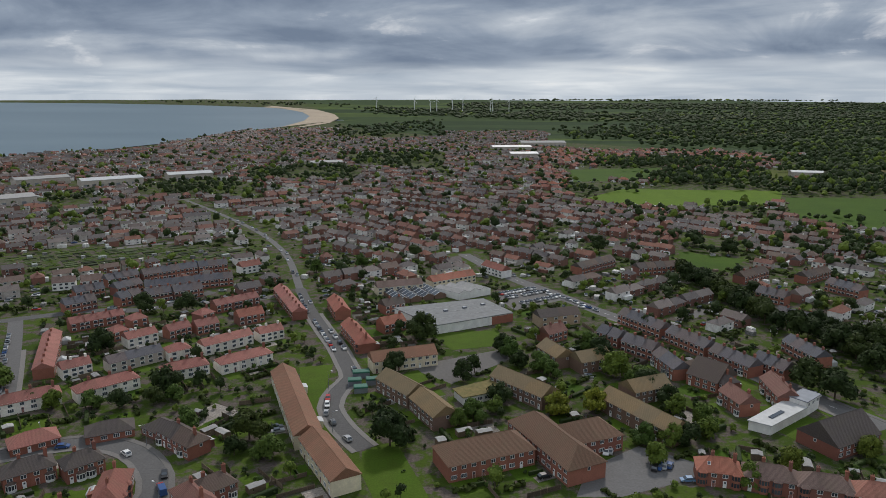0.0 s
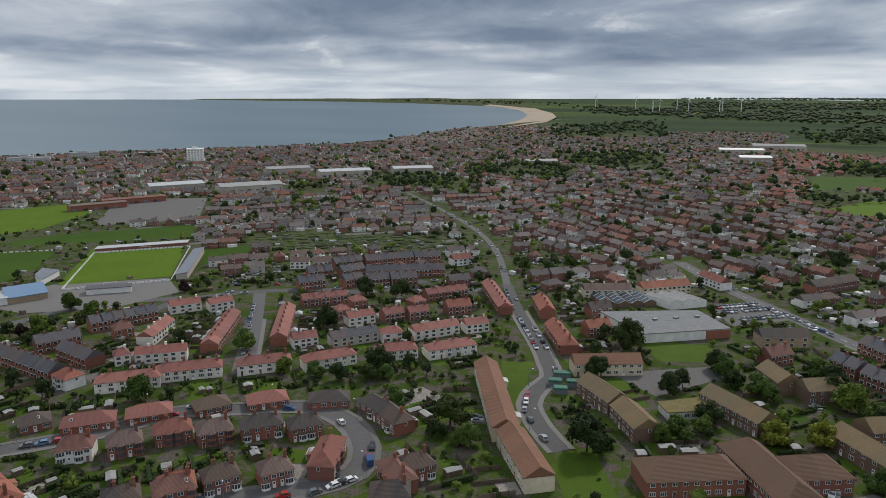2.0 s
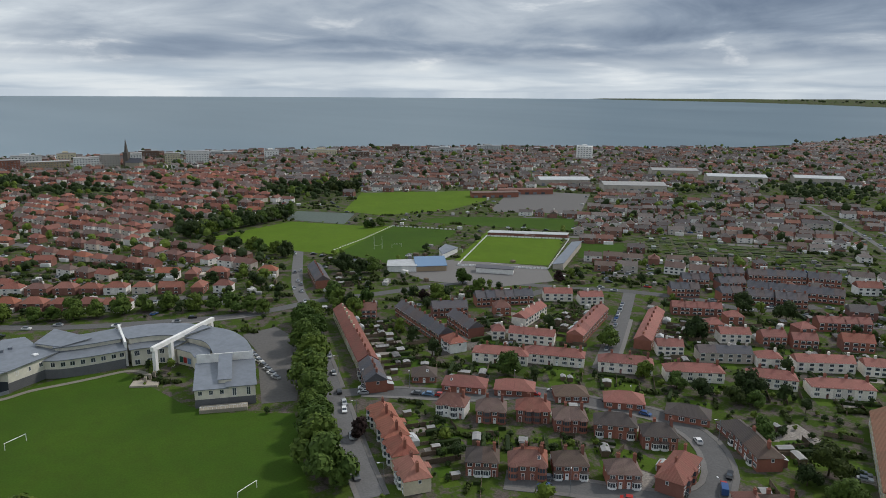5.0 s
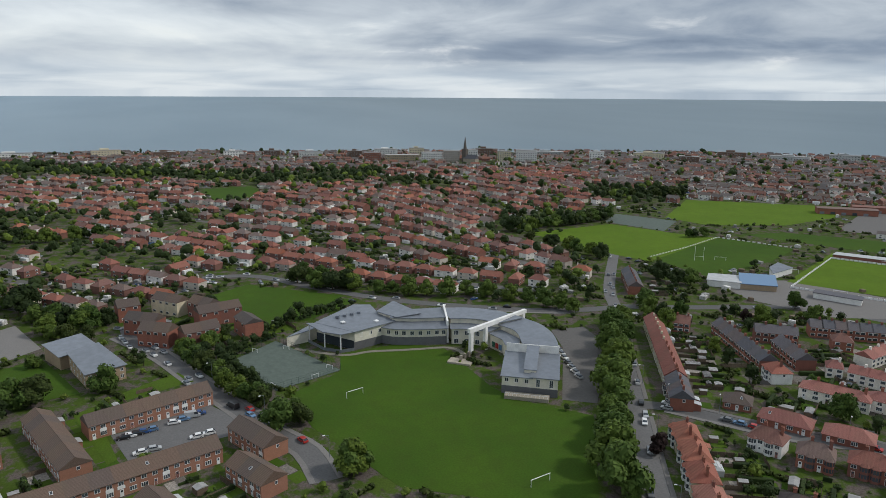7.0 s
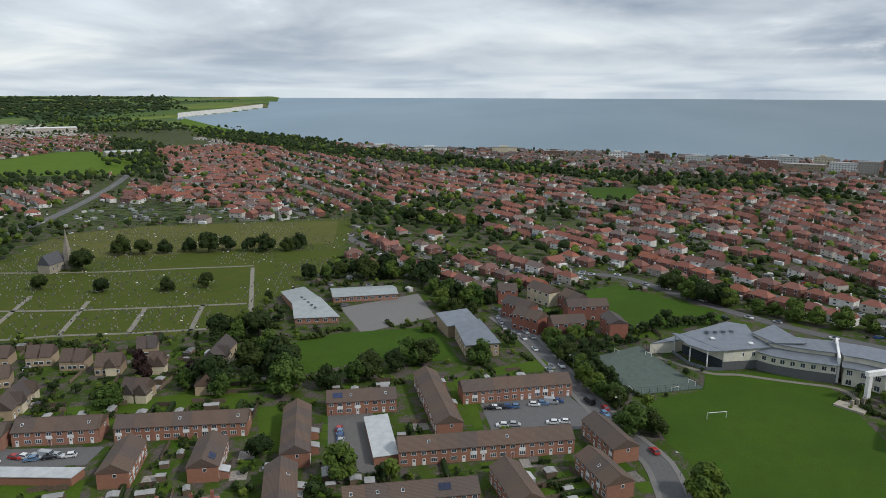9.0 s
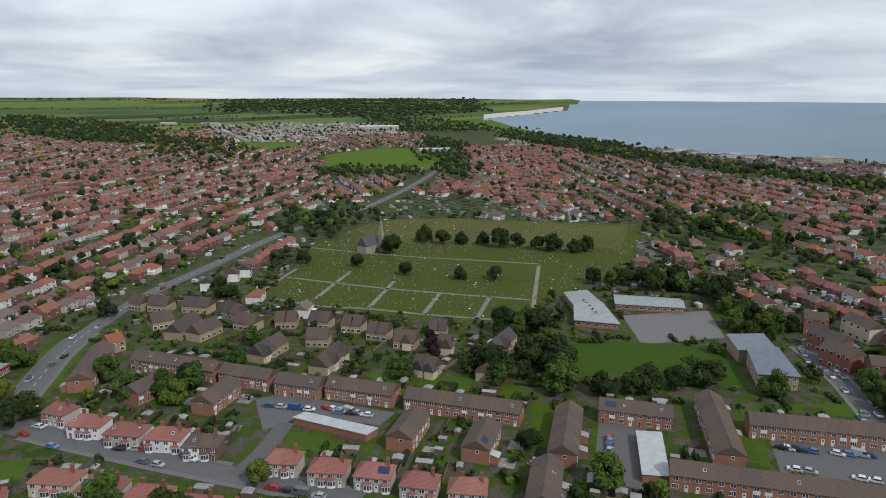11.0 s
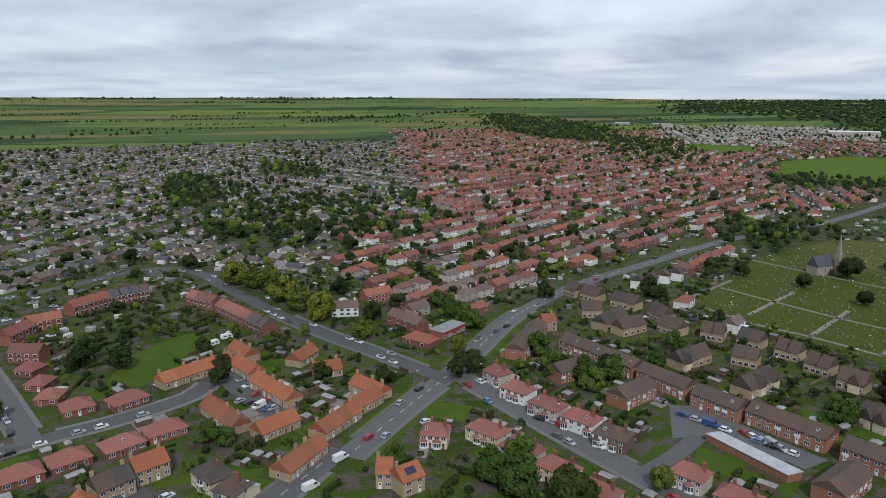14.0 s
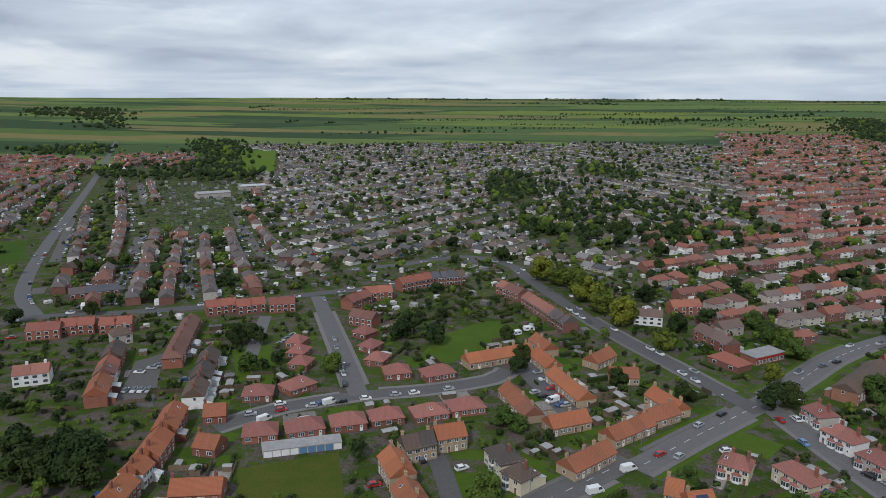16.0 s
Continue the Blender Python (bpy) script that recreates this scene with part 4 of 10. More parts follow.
def smooth_line(pts, step=6.0):
    """A rounded line through the points."""
    if len(pts) < 3:
        return pts
    out = []
    q = [pts[0]] + pts + [pts[-1]]
    for a, b, c, d in zip(q, q[1:], q[2:], q[3:]):
        n = max(1, int(math.hypot(c[0] - b[0], c[1] - b[1]) / step))
        for i in range(n):
            t = i / n
            out.append(tuple(0.5 * (2 * b[k] + (c[k] - a[k]) * t + (2 * a[k] - 5 * b[k] + 4 * c[k] - d[k]) * t * t + (3 * b[k] - a[k] - 3 * c[k] + d[k]) * t ** 3) for k in (0, 1)))
    return out + [pts[-1]]


def band(b, pts, width, z, mat, offset=0.0, thick=0.1):
    left, right = strip(pts, width, offset)
    for i in range(len(pts) - 1):
        q = [right[i], right[i + 1], left[i + 1], left[i]]
        zs = [z + rise(math.hypot(*p)) for p in q]
        b.face([(*p, h) for p, h in zip(q, zs)], mat)
        b.face([(*q[1], zs[1]), (*q[0], zs[0]), (*q[0], zs[0] - thick), (*q[1], zs[1] - thick)], mat)
        b.face([(*q[3], zs[3]), (*q[2], zs[2]), (*q[2], zs[2] - thick), (*q[3], zs[3] - thick)], mat)


ROADS = []


def road(pts, width=7.0, walk_width=1.8, mat="asphalt", lines=False, verge=0.0):
    """Notes a street; make_roads() builds them all, so that pavements stop where streets meet."""
    pts = smooth_line(pts)
    ROADS.append((pts, width, walk_width, mat, lines))
    claim_line(pts, width + 2 * walk_width)


def on_road(x, y, skip, extra):
    for i, (pts, width, *_) in enumerate(ROADS):
        if i == skip:
            continue
        for (ax, ay), (bx, by) in zip(pts, pts[1:]):
            dx, dy = bx - ax, by - ay
            k = max(0, min(1, ((x - ax) * dx + (y - ay) * dy) / max(0.01, dx * dx + dy * dy)))
            if math.hypot(x - ax - dx * k, y - ay - dy * k) < width / 2 + extra:
                return True
    return False


def street_lamp(x, y, turn):
    if "lamp" not in CACHE:
        b = Mesh()
        b.tube((0, 0, -0.1), (0, 0, 7.2), 0.09, 0.06, "metal_grey", 6)
        CACHE["lamp"] = b.make("pole")
        b = Mesh()
        b.tube((0, 0, 7.15), (1.3, 0, 7.45), 0.05, 0.045, "metal_grey", 5)
        CACHE["lamp_arm"] = b.make("arm")
        b = Mesh()
        b.box(1.2, -0.16, 7.36, 1.95, 0.16, 7.54, "paint_white", 0.05)
        CACHE["lamp_head"] = b.make("lamp_head")
    root = thing("street_lamp", "slim grey metal street lamp on the pavement", "street lamp", x, y, 0.1, turn, "street lamps")
    part("pole", CACHE["lamp"], root)
    part("arm", CACHE["lamp_arm"], root)
    part("lamp_head", CACHE["lamp_head"], root)


def make_roads():
    rnd = random.Random(17)
    for i, (pts, width, walk_width, mat, lines) in enumerate(ROADS):
        lift = 0.05 + 0.004 * (i % 9)
        b = Mesh()
        band(b, pts, width, lift, mat)
        tagged(new("road", b.make("road")), "grey asphalt street between houses" if not lines else "wide main road with a broken white centre line", "road", "", "structure")
        if walk_width:
            for s in (-1, 1):
                b, g = Mesh(), Mesh()
                left, _ = strip(pts, 0, s * (width / 2 + walk_width / 2))
                run = []
                for p, m in zip(pts + [None], left + [None]):
                    if p is not None and math.hypot(*m) < 345 and not on_road(*m, i, 0.6):
                        run.append(p)
                    else:
                        if len(run) > 1:
                            band(b, run, walk_width, lift + 0.09, "paving", s * (width / 2 + walk_width / 2 + 0.02), 0.2)
                            if lines and i != 1:
                                band(g, run, 1.7, 0.022 + 0.003 * (i % 9), "grass_lawn", s * (width / 2 + walk_width + 0.87), 0.05)
                        run = []
                if b.f:
                    tagged(new("pavement", b.make("pavement")), "pale concrete pavement along the street", "pavement", "", "structure")
                if g.f:
                    tagged(new("verge", g.make("verge")), "grass verge behind the pavement", "verge", "", "structure")
                # parked cars
                line, _ = strip(pts, 0, s * (width / 2 - 1.1))
                along = 0.0
                for (px, py), (qx, qy) in zip(line, line[1:]):
                    along += math.hypot(qx - px, qy - py)
                    if along > 6.5 and math.hypot(px, py) < 700:
                        along = 0.0
                        if rnd.random() < (0.08 if lines else 0.22) and not on_road(px, py, i, 2):
                            car(px, py, math.degrees(math.atan2(qy - py, qx - px)) + rnd.choice((0, 180)), rnd.choice(["white", "white", "silver", "silver", "grey", "black", "blue", "red"]))
        # lamp posts
        line, _ = strip(pts, 0, width / 2 + 1.0)
        along = 20.0
        for (px, py), (qx, qy) in zip(line, line[1:]):
            along += math.hypot(qx - px, qy - py)
            if along > 36 and walk_width and math.hypot(px, py) < 265:
                along = 0.0
                if not on_road(px, py, i, 1.0):
                    street_lamp(px, py, math.degrees(math.atan2(qy - py, qx - px)) - 90)
        if lines:
            b = Mesh()
            acc = 0.0
            for p, q in zip(pts, pts[1:]):
                d = math.hypot(q[0] - p[0], q[1] - p[1])
                acc += d
                if acc > 6:
                    acc = 0
                    k = min(1, 3.2 / d)
                    band(b, [p, (p[0] + (q[0] - p[0]) * k, p[1] + (q[1] - p[1]) * k)], 0.2, lift + 0.014, "line_paint", 0, 0.008)
            tagged(new("road_marking", b.make("road_marking")), "white broken centre line on the road", "road marking", "", "structure")


LAWN_N = [0]


def lawn(pts, mat="grass_lawn", z=0.02, words="mown green garden lawn", name="lawn"):
    claim_poly(pts)
    LAWN_N[0] += 1
    z += 0.005 * (LAWN_N[0] % 13)
    return sheet(name, pts, z, mat, words, name.replace("_", " "))


# ---- land and sea ----
NEAR_SHORE = [(8.0, 2900), (10, 2720), (13, 2450), (15, 2310), (20, 1840), (26, 1600), (32, 1480), (44, 1440), (67, 1340), (86, 1300), (91, 1330), (104, 1400),
              (112, 1500), (115, 1690), (121, 1950), (123.3, 2330), (124.9, 2570), (125.6, 2960)]
FAR_SHORE = [(8.0, 2900), (10, 3730), (13.6, 4180), (20, 4520), (25, 4705), (32, 4865), (37, 5000), (118, 5000), (119.2, 3780), (122, 3330), (125.6, 2960)]
TOWN_EDGE = [(-90, 900), (-40, 1100), (-32, 1250), (-20, 1500), (-8, 1750), (4, 2050), (8, 2500), (12, 5000), (117, 5000), (122, 2300), (128, 2300), (135, 2450),
             (146, 2350), (153, 2150), (160, 1900), (168, 1700), (178, 1560), (190, 1540), (200, 1400), (212, 1250), (222, 900), (270, 900)]


def shore(az):
    if not 8.0 <= az <= 125.6:
        return 9e3, 9e3
    return (float(np.interp(az, *zip(*NEAR_SHORE))), float(np.interp(az, *zip(*FAR_SHORE))))


def sea_depth(x, y):
    """How far a point lies out at sea: negative on land."""
    r, az = math.hypot(x, y), az_of(x, y)
    a, b = shore(az)
    return min(r - a, b - r)


def make_land():
    radii = [0, 60, 120, 200, 300, 400, 500, 600, 700, 800, 900, 1000, 1100] + list(range(1140, 3000, 30)) + list(range(3000, 4981, 60))
    azs = [i * 0.75 for i in range(480)]
    v, f, town = [], [], []
    for r in radii:
        for a in azs:
            x, y = -r * math.sin(radians(a)), r * math.cos(radians(a))
            z = rise(r)
            out = sea_depth(x, y)
            z -= 9 * min(1, max(0, (out + 12) / 50))
            if out < -60 and r > 2300:
                k = min(1, (r - 2300) / 2000) * min(1, -out / 500)
                lift = 9 if (a < 100 or a > 300) else 7
                z += k * lift * (noise.noise((x * 0.0011, y * 0.0011, 0.3)) * 0.8 + 0.55 + 0.4 * noise.noise((x * 0.004, y * 0.004, 2.3)))
            v.append((x, y, z))
            edge = float(np.interp(a if a < 270 else a - 360, *zip(*TOWN_EDGE))) + 90 * noise.noise((x * 0.006, y * 0.006, 5))
            town.append(1.0 if r < edge else 0.0)
    n = len(azs)
    for i in range(len(radii) - 1):
        for j in range(n):
            k = (j + 1) % n
            f.append((i * n + j, i * n + k, (i + 1) * n + k, (i + 1) * n + j))
    me = bpy.data.meshes.new("ground")
    me.from_pydata(v, [], f)
    at = me.attributes.new("town", "FLOAT", "POINT")
    at.data.foreach_set("value", town)
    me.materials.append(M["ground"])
    me.polygons.foreach_set("use_smooth", [True] * len(f))
    me.validate()
    if me.polygons[5000].normal.z < 0:
        me.flip_normals()
    tagged(new("ground", me), "gardens, yards and a patchwork of green fields", "ground", "", "structure")


def make_sea():
    v, f = [], []
    radii = [1000, 1300, 1600, 1900, 2200, 2500, 2800, 3100, 3400, 3700, 4000, 4300, 4600, 4900, 4985]
    azs = [4 + 1.0 * i for i in range(124)]
    for r in radii:
        for a in azs:
            v.append((-r * math.sin(radians(a)), r * math.cos(radians(a)), rise(r) - 5.0))
    n = len(azs)
    for i in range(len(radii) - 1):
        for j in range(n - 1):
            f.append((i * n + j, (i + 1) * n + j, (i + 1) * n + j + 1, i * n + j + 1))
    me = bpy.data.meshes.new("water")
    me.from_pydata(v, [], f)
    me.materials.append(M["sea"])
    me.polygons.foreach_set("use_smooth", [True] * len(f))
    tagged(new("water", me), "calm grey-blue sea reaching to the horizon", "sea", "", "structure")


def shore_band(name, a0, a1, inner, outer, lift, mat, words, far=False, top=None):
    """A band along the shore: beach, or a cliff where it is steep."""
    b = Mesh()
    n = max(2, int(abs(a1 - a0) / 0.25))
    pts = []
    for i in range(n + 1):
        a = a0 + (a1 - a0) * i / n
        r = shore(a)[1 if far else 0]
        wob = 12 * noise.noise((a * 3.1, 0, 1))
        row_pts = []
        for off, z in ((inner, lift), (outer, -5.6 if top is None else top)):
            q = r + off + wob
            row_pts.append((-q * math.sin(radians(a)), q * math.cos(radians(a)), rise(q) + z))
        pts.append(row_pts)
    for p, q in zip(pts, pts[1:]):
        b.face([p[0], p[1], q[1], q[0]], mat)
    tagged(new(name, b.make(name)), words, name.replace("_", " "), "", "structure")


make_land()
make_sea()
shore_band("beach", 8.1, 30, -30, 34, 0.6, "sand", "pale sand beach along the bay")


def draped(name, outer, inner, z0, z1, mat, words):
    """A strip of shore between two lines of the plan."""
    b = Mesh()
    for (p, q), (u, v) in zip(zip(outer, outer[1:]), zip(inner, inner[1:])):
        for i in range(6):
            def at(k, m):
                a = (p[0] + (q[0] - p[0]) * k, p[1] + (q[1] - p[1]) * k)
                c = (u[0] + (v[0] - u[0]) * k, u[1] + (v[1] - u[1]) * k)
                x, y = a[0] + (c[0] - a[0]) * m, a[1] + (c[1] - a[1]) * m
                return (x, y, rise(math.hypot(x, y)) + z0 + (z1 - z0) * m)
            for j in range(4):
                quad = [at(i / 6, j / 4), at((i + 1) / 6, j / 4), at((i + 1) / 6, (j + 1) / 4), at(i / 6, (j + 1) / 4)]
                n = (Vector(quad[1]) - Vector(quad[0])).cross(Vector(quad[2]) - Vector(quad[0]))
                b.face(quad if n.z > 0 else quad[::-1], mat)
    tagged(new(name, b.make(name)), words, name.replace("_", " "), "", "structure")


draped("beach", [(-618.6, 2251.6), (-563.4, 2487.0), (-563.3, 2875.3), (-607.8, 3238.5), (-713.1, 3605.1), (-889.4, 3946.0), (-1137.1, 4167.6)],
       [(-549.5, 2057.9), (-483.7, 2294.6), (-419.7, 2606.4), (-435.5, 2973.3), (-504.8, 3306.7), (-658.0, 3732.4), (-995.2, 4126.7)], -4.6, 1.4, "sand", "wide pale sand at the head of the bay")
draped("coastal_field", [(-2300.4, -1613.8), (-1991.2, -1303.6), (-1739.1, -1037.4), (-1627.3, -858.7)], [(-2115.5, -1502.9), (-1655.1, -1131.6), (-1541.7, -967.3), (-1505.6, -794.8)],
       1.2, 1.6, "grass_pitch", "bright green strip of grass above the cliff")
shore_band("beach", 105, 125.4, -16, 32, 0.4, "sand", "sand and shingle beach below the low cliff")
shore_band("cliff", 119.2, 125.5, 8, -14, 13, "chalk", "white chalk cliff of the headland", far=True)


# ---- the wider town, told apart only as a mass ----
def far_palette(name, walls, roofs):
    M[name + "_wall"] = brick_wall(name + " house walls", walls, island=True)
    M[name + "_roof"] = tiled_roof(name + " house roofs", roofs, island=True)


BRICKS = [(0.21, 0.10, 0.078), (0.25, 0.12, 0.092), (0.19, 0.098, 0.08), (0.42, 0.37, 0.33), (0.22, 0.108, 0.082), (0.76, 0.74, 0.70), (0.23, 0.11, 0.085)]
far_palette("red", BRICKS + [(0.80, 0.78, 0.74), (0.60, 0.55, 0.48)], [(0.275, 0.105, 0.078), (0.225, 0.093, 0.075), (0.30, 0.118, 0.085), (0.19, 0.098, 0.082), (0.170, 0.118, 0.102), (0.28, 0.124, 0.096), (0.20, 0.148, 0.132), (0.255, 0.098, 0.070), (0.32, 0.115, 0.070)])
far_palette("mixed", BRICKS[:3] + BRICKS[4:6] + [(0.80, 0.78, 0.75), (0.24, 0.13, 0.10), (0.50, 0.46, 0.42), (0.24, 0.115, 0.09)], [(0.21, 0.175, 0.16), (0.155, 0.135, 0.128), (0.17, 0.12, 0.10), (0.13, 0.11, 0.105), (0.25, 0.11, 0.078), (0.15, 0.12, 0.11), (0.21, 0.10, 0.078), (0.12, 0.105, 0.105)])
far_palette("grey", [(0.42, 0.36, 0.29), (0.80, 0.78, 0.75), (0.55, 0.52, 0.48), (0.26, 0.15, 0.11), (0.76, 0.72, 0.66)], GREY_ROOFS + [(0.20, 0.15, 0.125), (0.24, 0.225, 0.22), (0.11, 0.105, 0.11)])
far_palette("pale", [(0.62, 0.60, 0.56), (0.55, 0.50, 0.44)], [(0.38, 0.36, 0.34), (0.30, 0.24, 0.21), (0.46, 0.44, 0.42), (0.26, 0.17, 0.14)])


def house_template(w, d, eaves, ridge, hip, chim, bay):
    """Vertices, faces and slots (0 wall, 1 roof, 2 glass, 3 white) of a far house."""
    b = Mesh()
    x, y = w / 2, d / 2
    if hip:
        b.solid([(-x, -y, -1), (x, -y, -1), (x, y, -1), (-x, y, -1), (-x, -y, eaves), (x, -y, eaves), (x, y, eaves), (-x, y, eaves)],
                [(0, 1, 5, 4), (1, 2, 6, 5), (2, 3, 7, 6), (3, 0, 4, 7)], 0)
    else:
        b.solid([(-x, -y, -1), (x, -y, -1), (x, y, -1), (-x, y, -1), (-x, -y, eaves), (x, -y, eaves), (x, y, eaves), (-x, y, eaves), (-x, 0, ridge - 0.05), (x, 0, ridge - 0.05)],
                [(0, 1, 5, 4), (1, 2, 6, 9, 5), (2, 3, 7, 6), (3, 0, 4, 8, 7)], 0)
    o = 0.3
    k = (d / 2 + o) if hip else 0
    k = min(k, x * 0.85)
    X, Y, ze = x + (o if hip else 0.1), y + o, eaves - 0.2
    b.solid([(-X, -Y, ze), (X, -Y, ze), (X, Y, ze), (-X, Y, ze), (-X + k, 0, ridge), (X - k, 0, ridge)], [(0, 1, 5, 4), (2, 3, 4, 5), (1, 2, 5), (3, 0, 4), (3, 2, 1, 0)], 1)
    floors = (0.9, eaves - 1.7) if eaves > 4 else (0.9,)
    for z in floors:
        for s in (-1, 1):
            for cx in (-w * 0.27, w * 0.27):
                yy = s * (y + 0.03)
                for g, e, m in ((0.95, 0.0, 3), (0.78, 0.02, 2)):
                    q = [(cx - g, yy + s * e, z), (cx + g, yy + s * e, z), (cx + g, yy + s * e, z + 1.25 * (g / 0.95)), (cx - g, yy + s * e, z + 1.25 * (g / 0.95))]
                    b.face(q if s < 0 else q[::-1], m)
    if chim:
        b.box(w * 0.2, -0.4, ridge - 1.2, w * 0.2 + 0.9, 0.4, ridge + 1.0, 0)
    if bay:
        b.box(-x + 0.3, y, -1, x * 0.1, y + 2.6, 2.6, 3 if bay > 1 else 0)
    return b


def scatter(name, templates, places, mats, words, category):
    """Many copies of a few shapes joined into one mass. places: x, y, z, turn, sx, sz, which."""
    if not places:
        return
    vs, fs_loop, fs_size, mi, base = [], [], [], [], 0
    tv = [np.array(t.v, float) for t in templates]
    tl = [np.array([i for f in t.f for i in f]) for t in templates]
    ts = [np.array([len(f) for f in t.f]) for t in templates]
    tm = [np.array([t.mats[m] for m in t.m]) for t in templates]
    for x, y, z, turn, sx, sz, k in places:
        c, s = math.cos(turn), math.sin(turn)
        p = tv[k]
        q = np.empty_like(p)
        q[:, 0] = x + (p[:, 0] * c - p[:, 1] * s) * sx
        q[:, 1] = y + (p[:, 0] * s + p[:, 1] * c) * sx
        q[:, 2] = z + p[:, 2] * sz
        vs.append(q)
        fs_loop.append(tl[k] + base)
        fs_size.append(ts[k])
        mi.append(tm[k])
        base += len(p)
    v, loops, sizes, mi = np.concatenate(vs), np.concatenate(fs_loop), np.concatenate(fs_size), np.concatenate(mi)
    me = bpy.data.meshes.new(name)
    me.vertices.add(len(v))
    me.vertices.foreach_set("co", v.ravel())
    me.loops.add(len(loops))
    me.loops.foreach_set("vertex_index", loops.astype(np.int32))
    me.polygons.add(len(sizes))
    starts = np.concatenate([[0], np.cumsum(sizes)[:-1]]).astype(np.int32)
    me.polygons.foreach_set("loop_start", starts)
    me.polygons.foreach_set("material_index", mi.astype(np.int32))
    me.polygons.foreach_set("use_smooth", np.zeros(len(sizes), bool))
    for m in mats:
        me.materials.append(M[m])
    me.update(calc_edges=True)
    me.validate()
    return tagged(new(name, me), words, category, "", "stuff")


def tuft_tree(seed, n, wide, high, size, count=3):
    """A far tree crown of leaf tufts, with gaps and an uneven outline."""
    rnd = random.Random(seed)
    b = Mesh()
    lobes = [(rnd.uniform(-0.45, 0.45) * wide, rnd.uniform(-0.45, 0.45) * wide, high * rnd.uniform(0.4, 0.75), wide * rnd.uniform(0.45, 0.65)) for _ in range(count)]
    lobes.append((0, 0, high * 0.72, wide * 0.55))
    flat = high / wide * 0.5
    leaf_core(rnd, lobes, 0, b, flat, 0.86)
    leaf_cloud(rnd, lobes, n // (count + 1), size, 0, b, flat)
    b.tube((0, 0, -0.5), (0, 0, high * 0.5), 0.3, 0.15, 1, 3)
    return b


def far_tree(seed, wide, high, count=3, tufts=3):
    """A tree for the distance: three or four uneven clumps."""
    rnd = random.Random(seed)
    b = Mesh()
    lobes = [(rnd.uniform(-0.4, 0.4) * wide, rnd.uniform(-0.4, 0.4) * wide, high * rnd.uniform(0.38, 0.7), wide * rnd.uniform(0.4, 0.62) * (1 + 0.12 * (3 - count))) for _ in range(count)]
    leaf_core(rnd, lobes, 0, b, high / wide * 0.5, 1.0)
    leaf_cloud(rnd, lobes, tufts, wide * 0.2, 0, b, high / wide * 0.52)
    return b


HOUSE_SHAPES = {
    "semi": [house_template(13, 8, 5.1, 8.0, True, True, 0), house_template(13, 8, 5.1, 8.2, True, True, 1), house_template(14, 8.4, 5.2, 8.3, False, True, 2)],
    "terrace": [house_template(13.5, 7.2, 5.0, 7.6, False, True, 1), house_template(14, 7.4, 5.3, 8.2, False, True, 2), house_template(9, 7.6, 4.9, 7.8, True, True, 2), house_template(14, 7.0, 4.7, 7.2, False, True, 1)],
    "bungalow": [house_template(10, 8, 2.7, 5.5, False, True, 0), house_template(9, 9, 2.7, 5.6, True, False, 2), house_template(12, 8, 2.8, 5.8, False, True, 1)],
    "tall": [house_template(12, 11, 9.5, 13.5, False, True, 1), house_template(18, 12, 10.5, 14, True, True, 0), house_template(9, 10, 8, 12, False, True, 0)],
    "caravan": [house_template(9.5, 3.6, 2.6, 3.2, False, False, 0)],
}
FAR_TREES = [tuft_tree(21, 120, 4.6, 9, 0.68), tuft_tree(22, 108, 4.0, 7.5, 0.66), tuft_tree(23, 126, 5.2, 11, 0.72), tuft_tree(24, 72, 2.4, 4, 0.42)]
FAR_TREES += [far_tree(31, 4.8, 9), far_tree(32, 4.2, 7.5), far_tree(33, 5.4, 11), far_tree(34, 2.6, 4)]
FAR_TREES += [far_tree(51, 4.8, 9, 2, 2), far_tree(52, 4.2, 7.5, 2, 2), far_tree(53, 5.4, 11, 2, 2), far_tree(54, 2.6, 4, 1, 2)]   # lighter, for the distance
CAR_FAR = []
for c in range(3):
    b = Mesh()
    b.box(-2.1, -0.85, 0.25, 2.1, 0.85, 0.85, c)
    b.box(-1.4, -0.75, 0.85, 0.7, 0.75, 1.45, 3, 0.15)
    CAR_FAR.append(b)
TREES_AT, CARS_AT = {"leaf_a": [], "leaf_b": []}, []


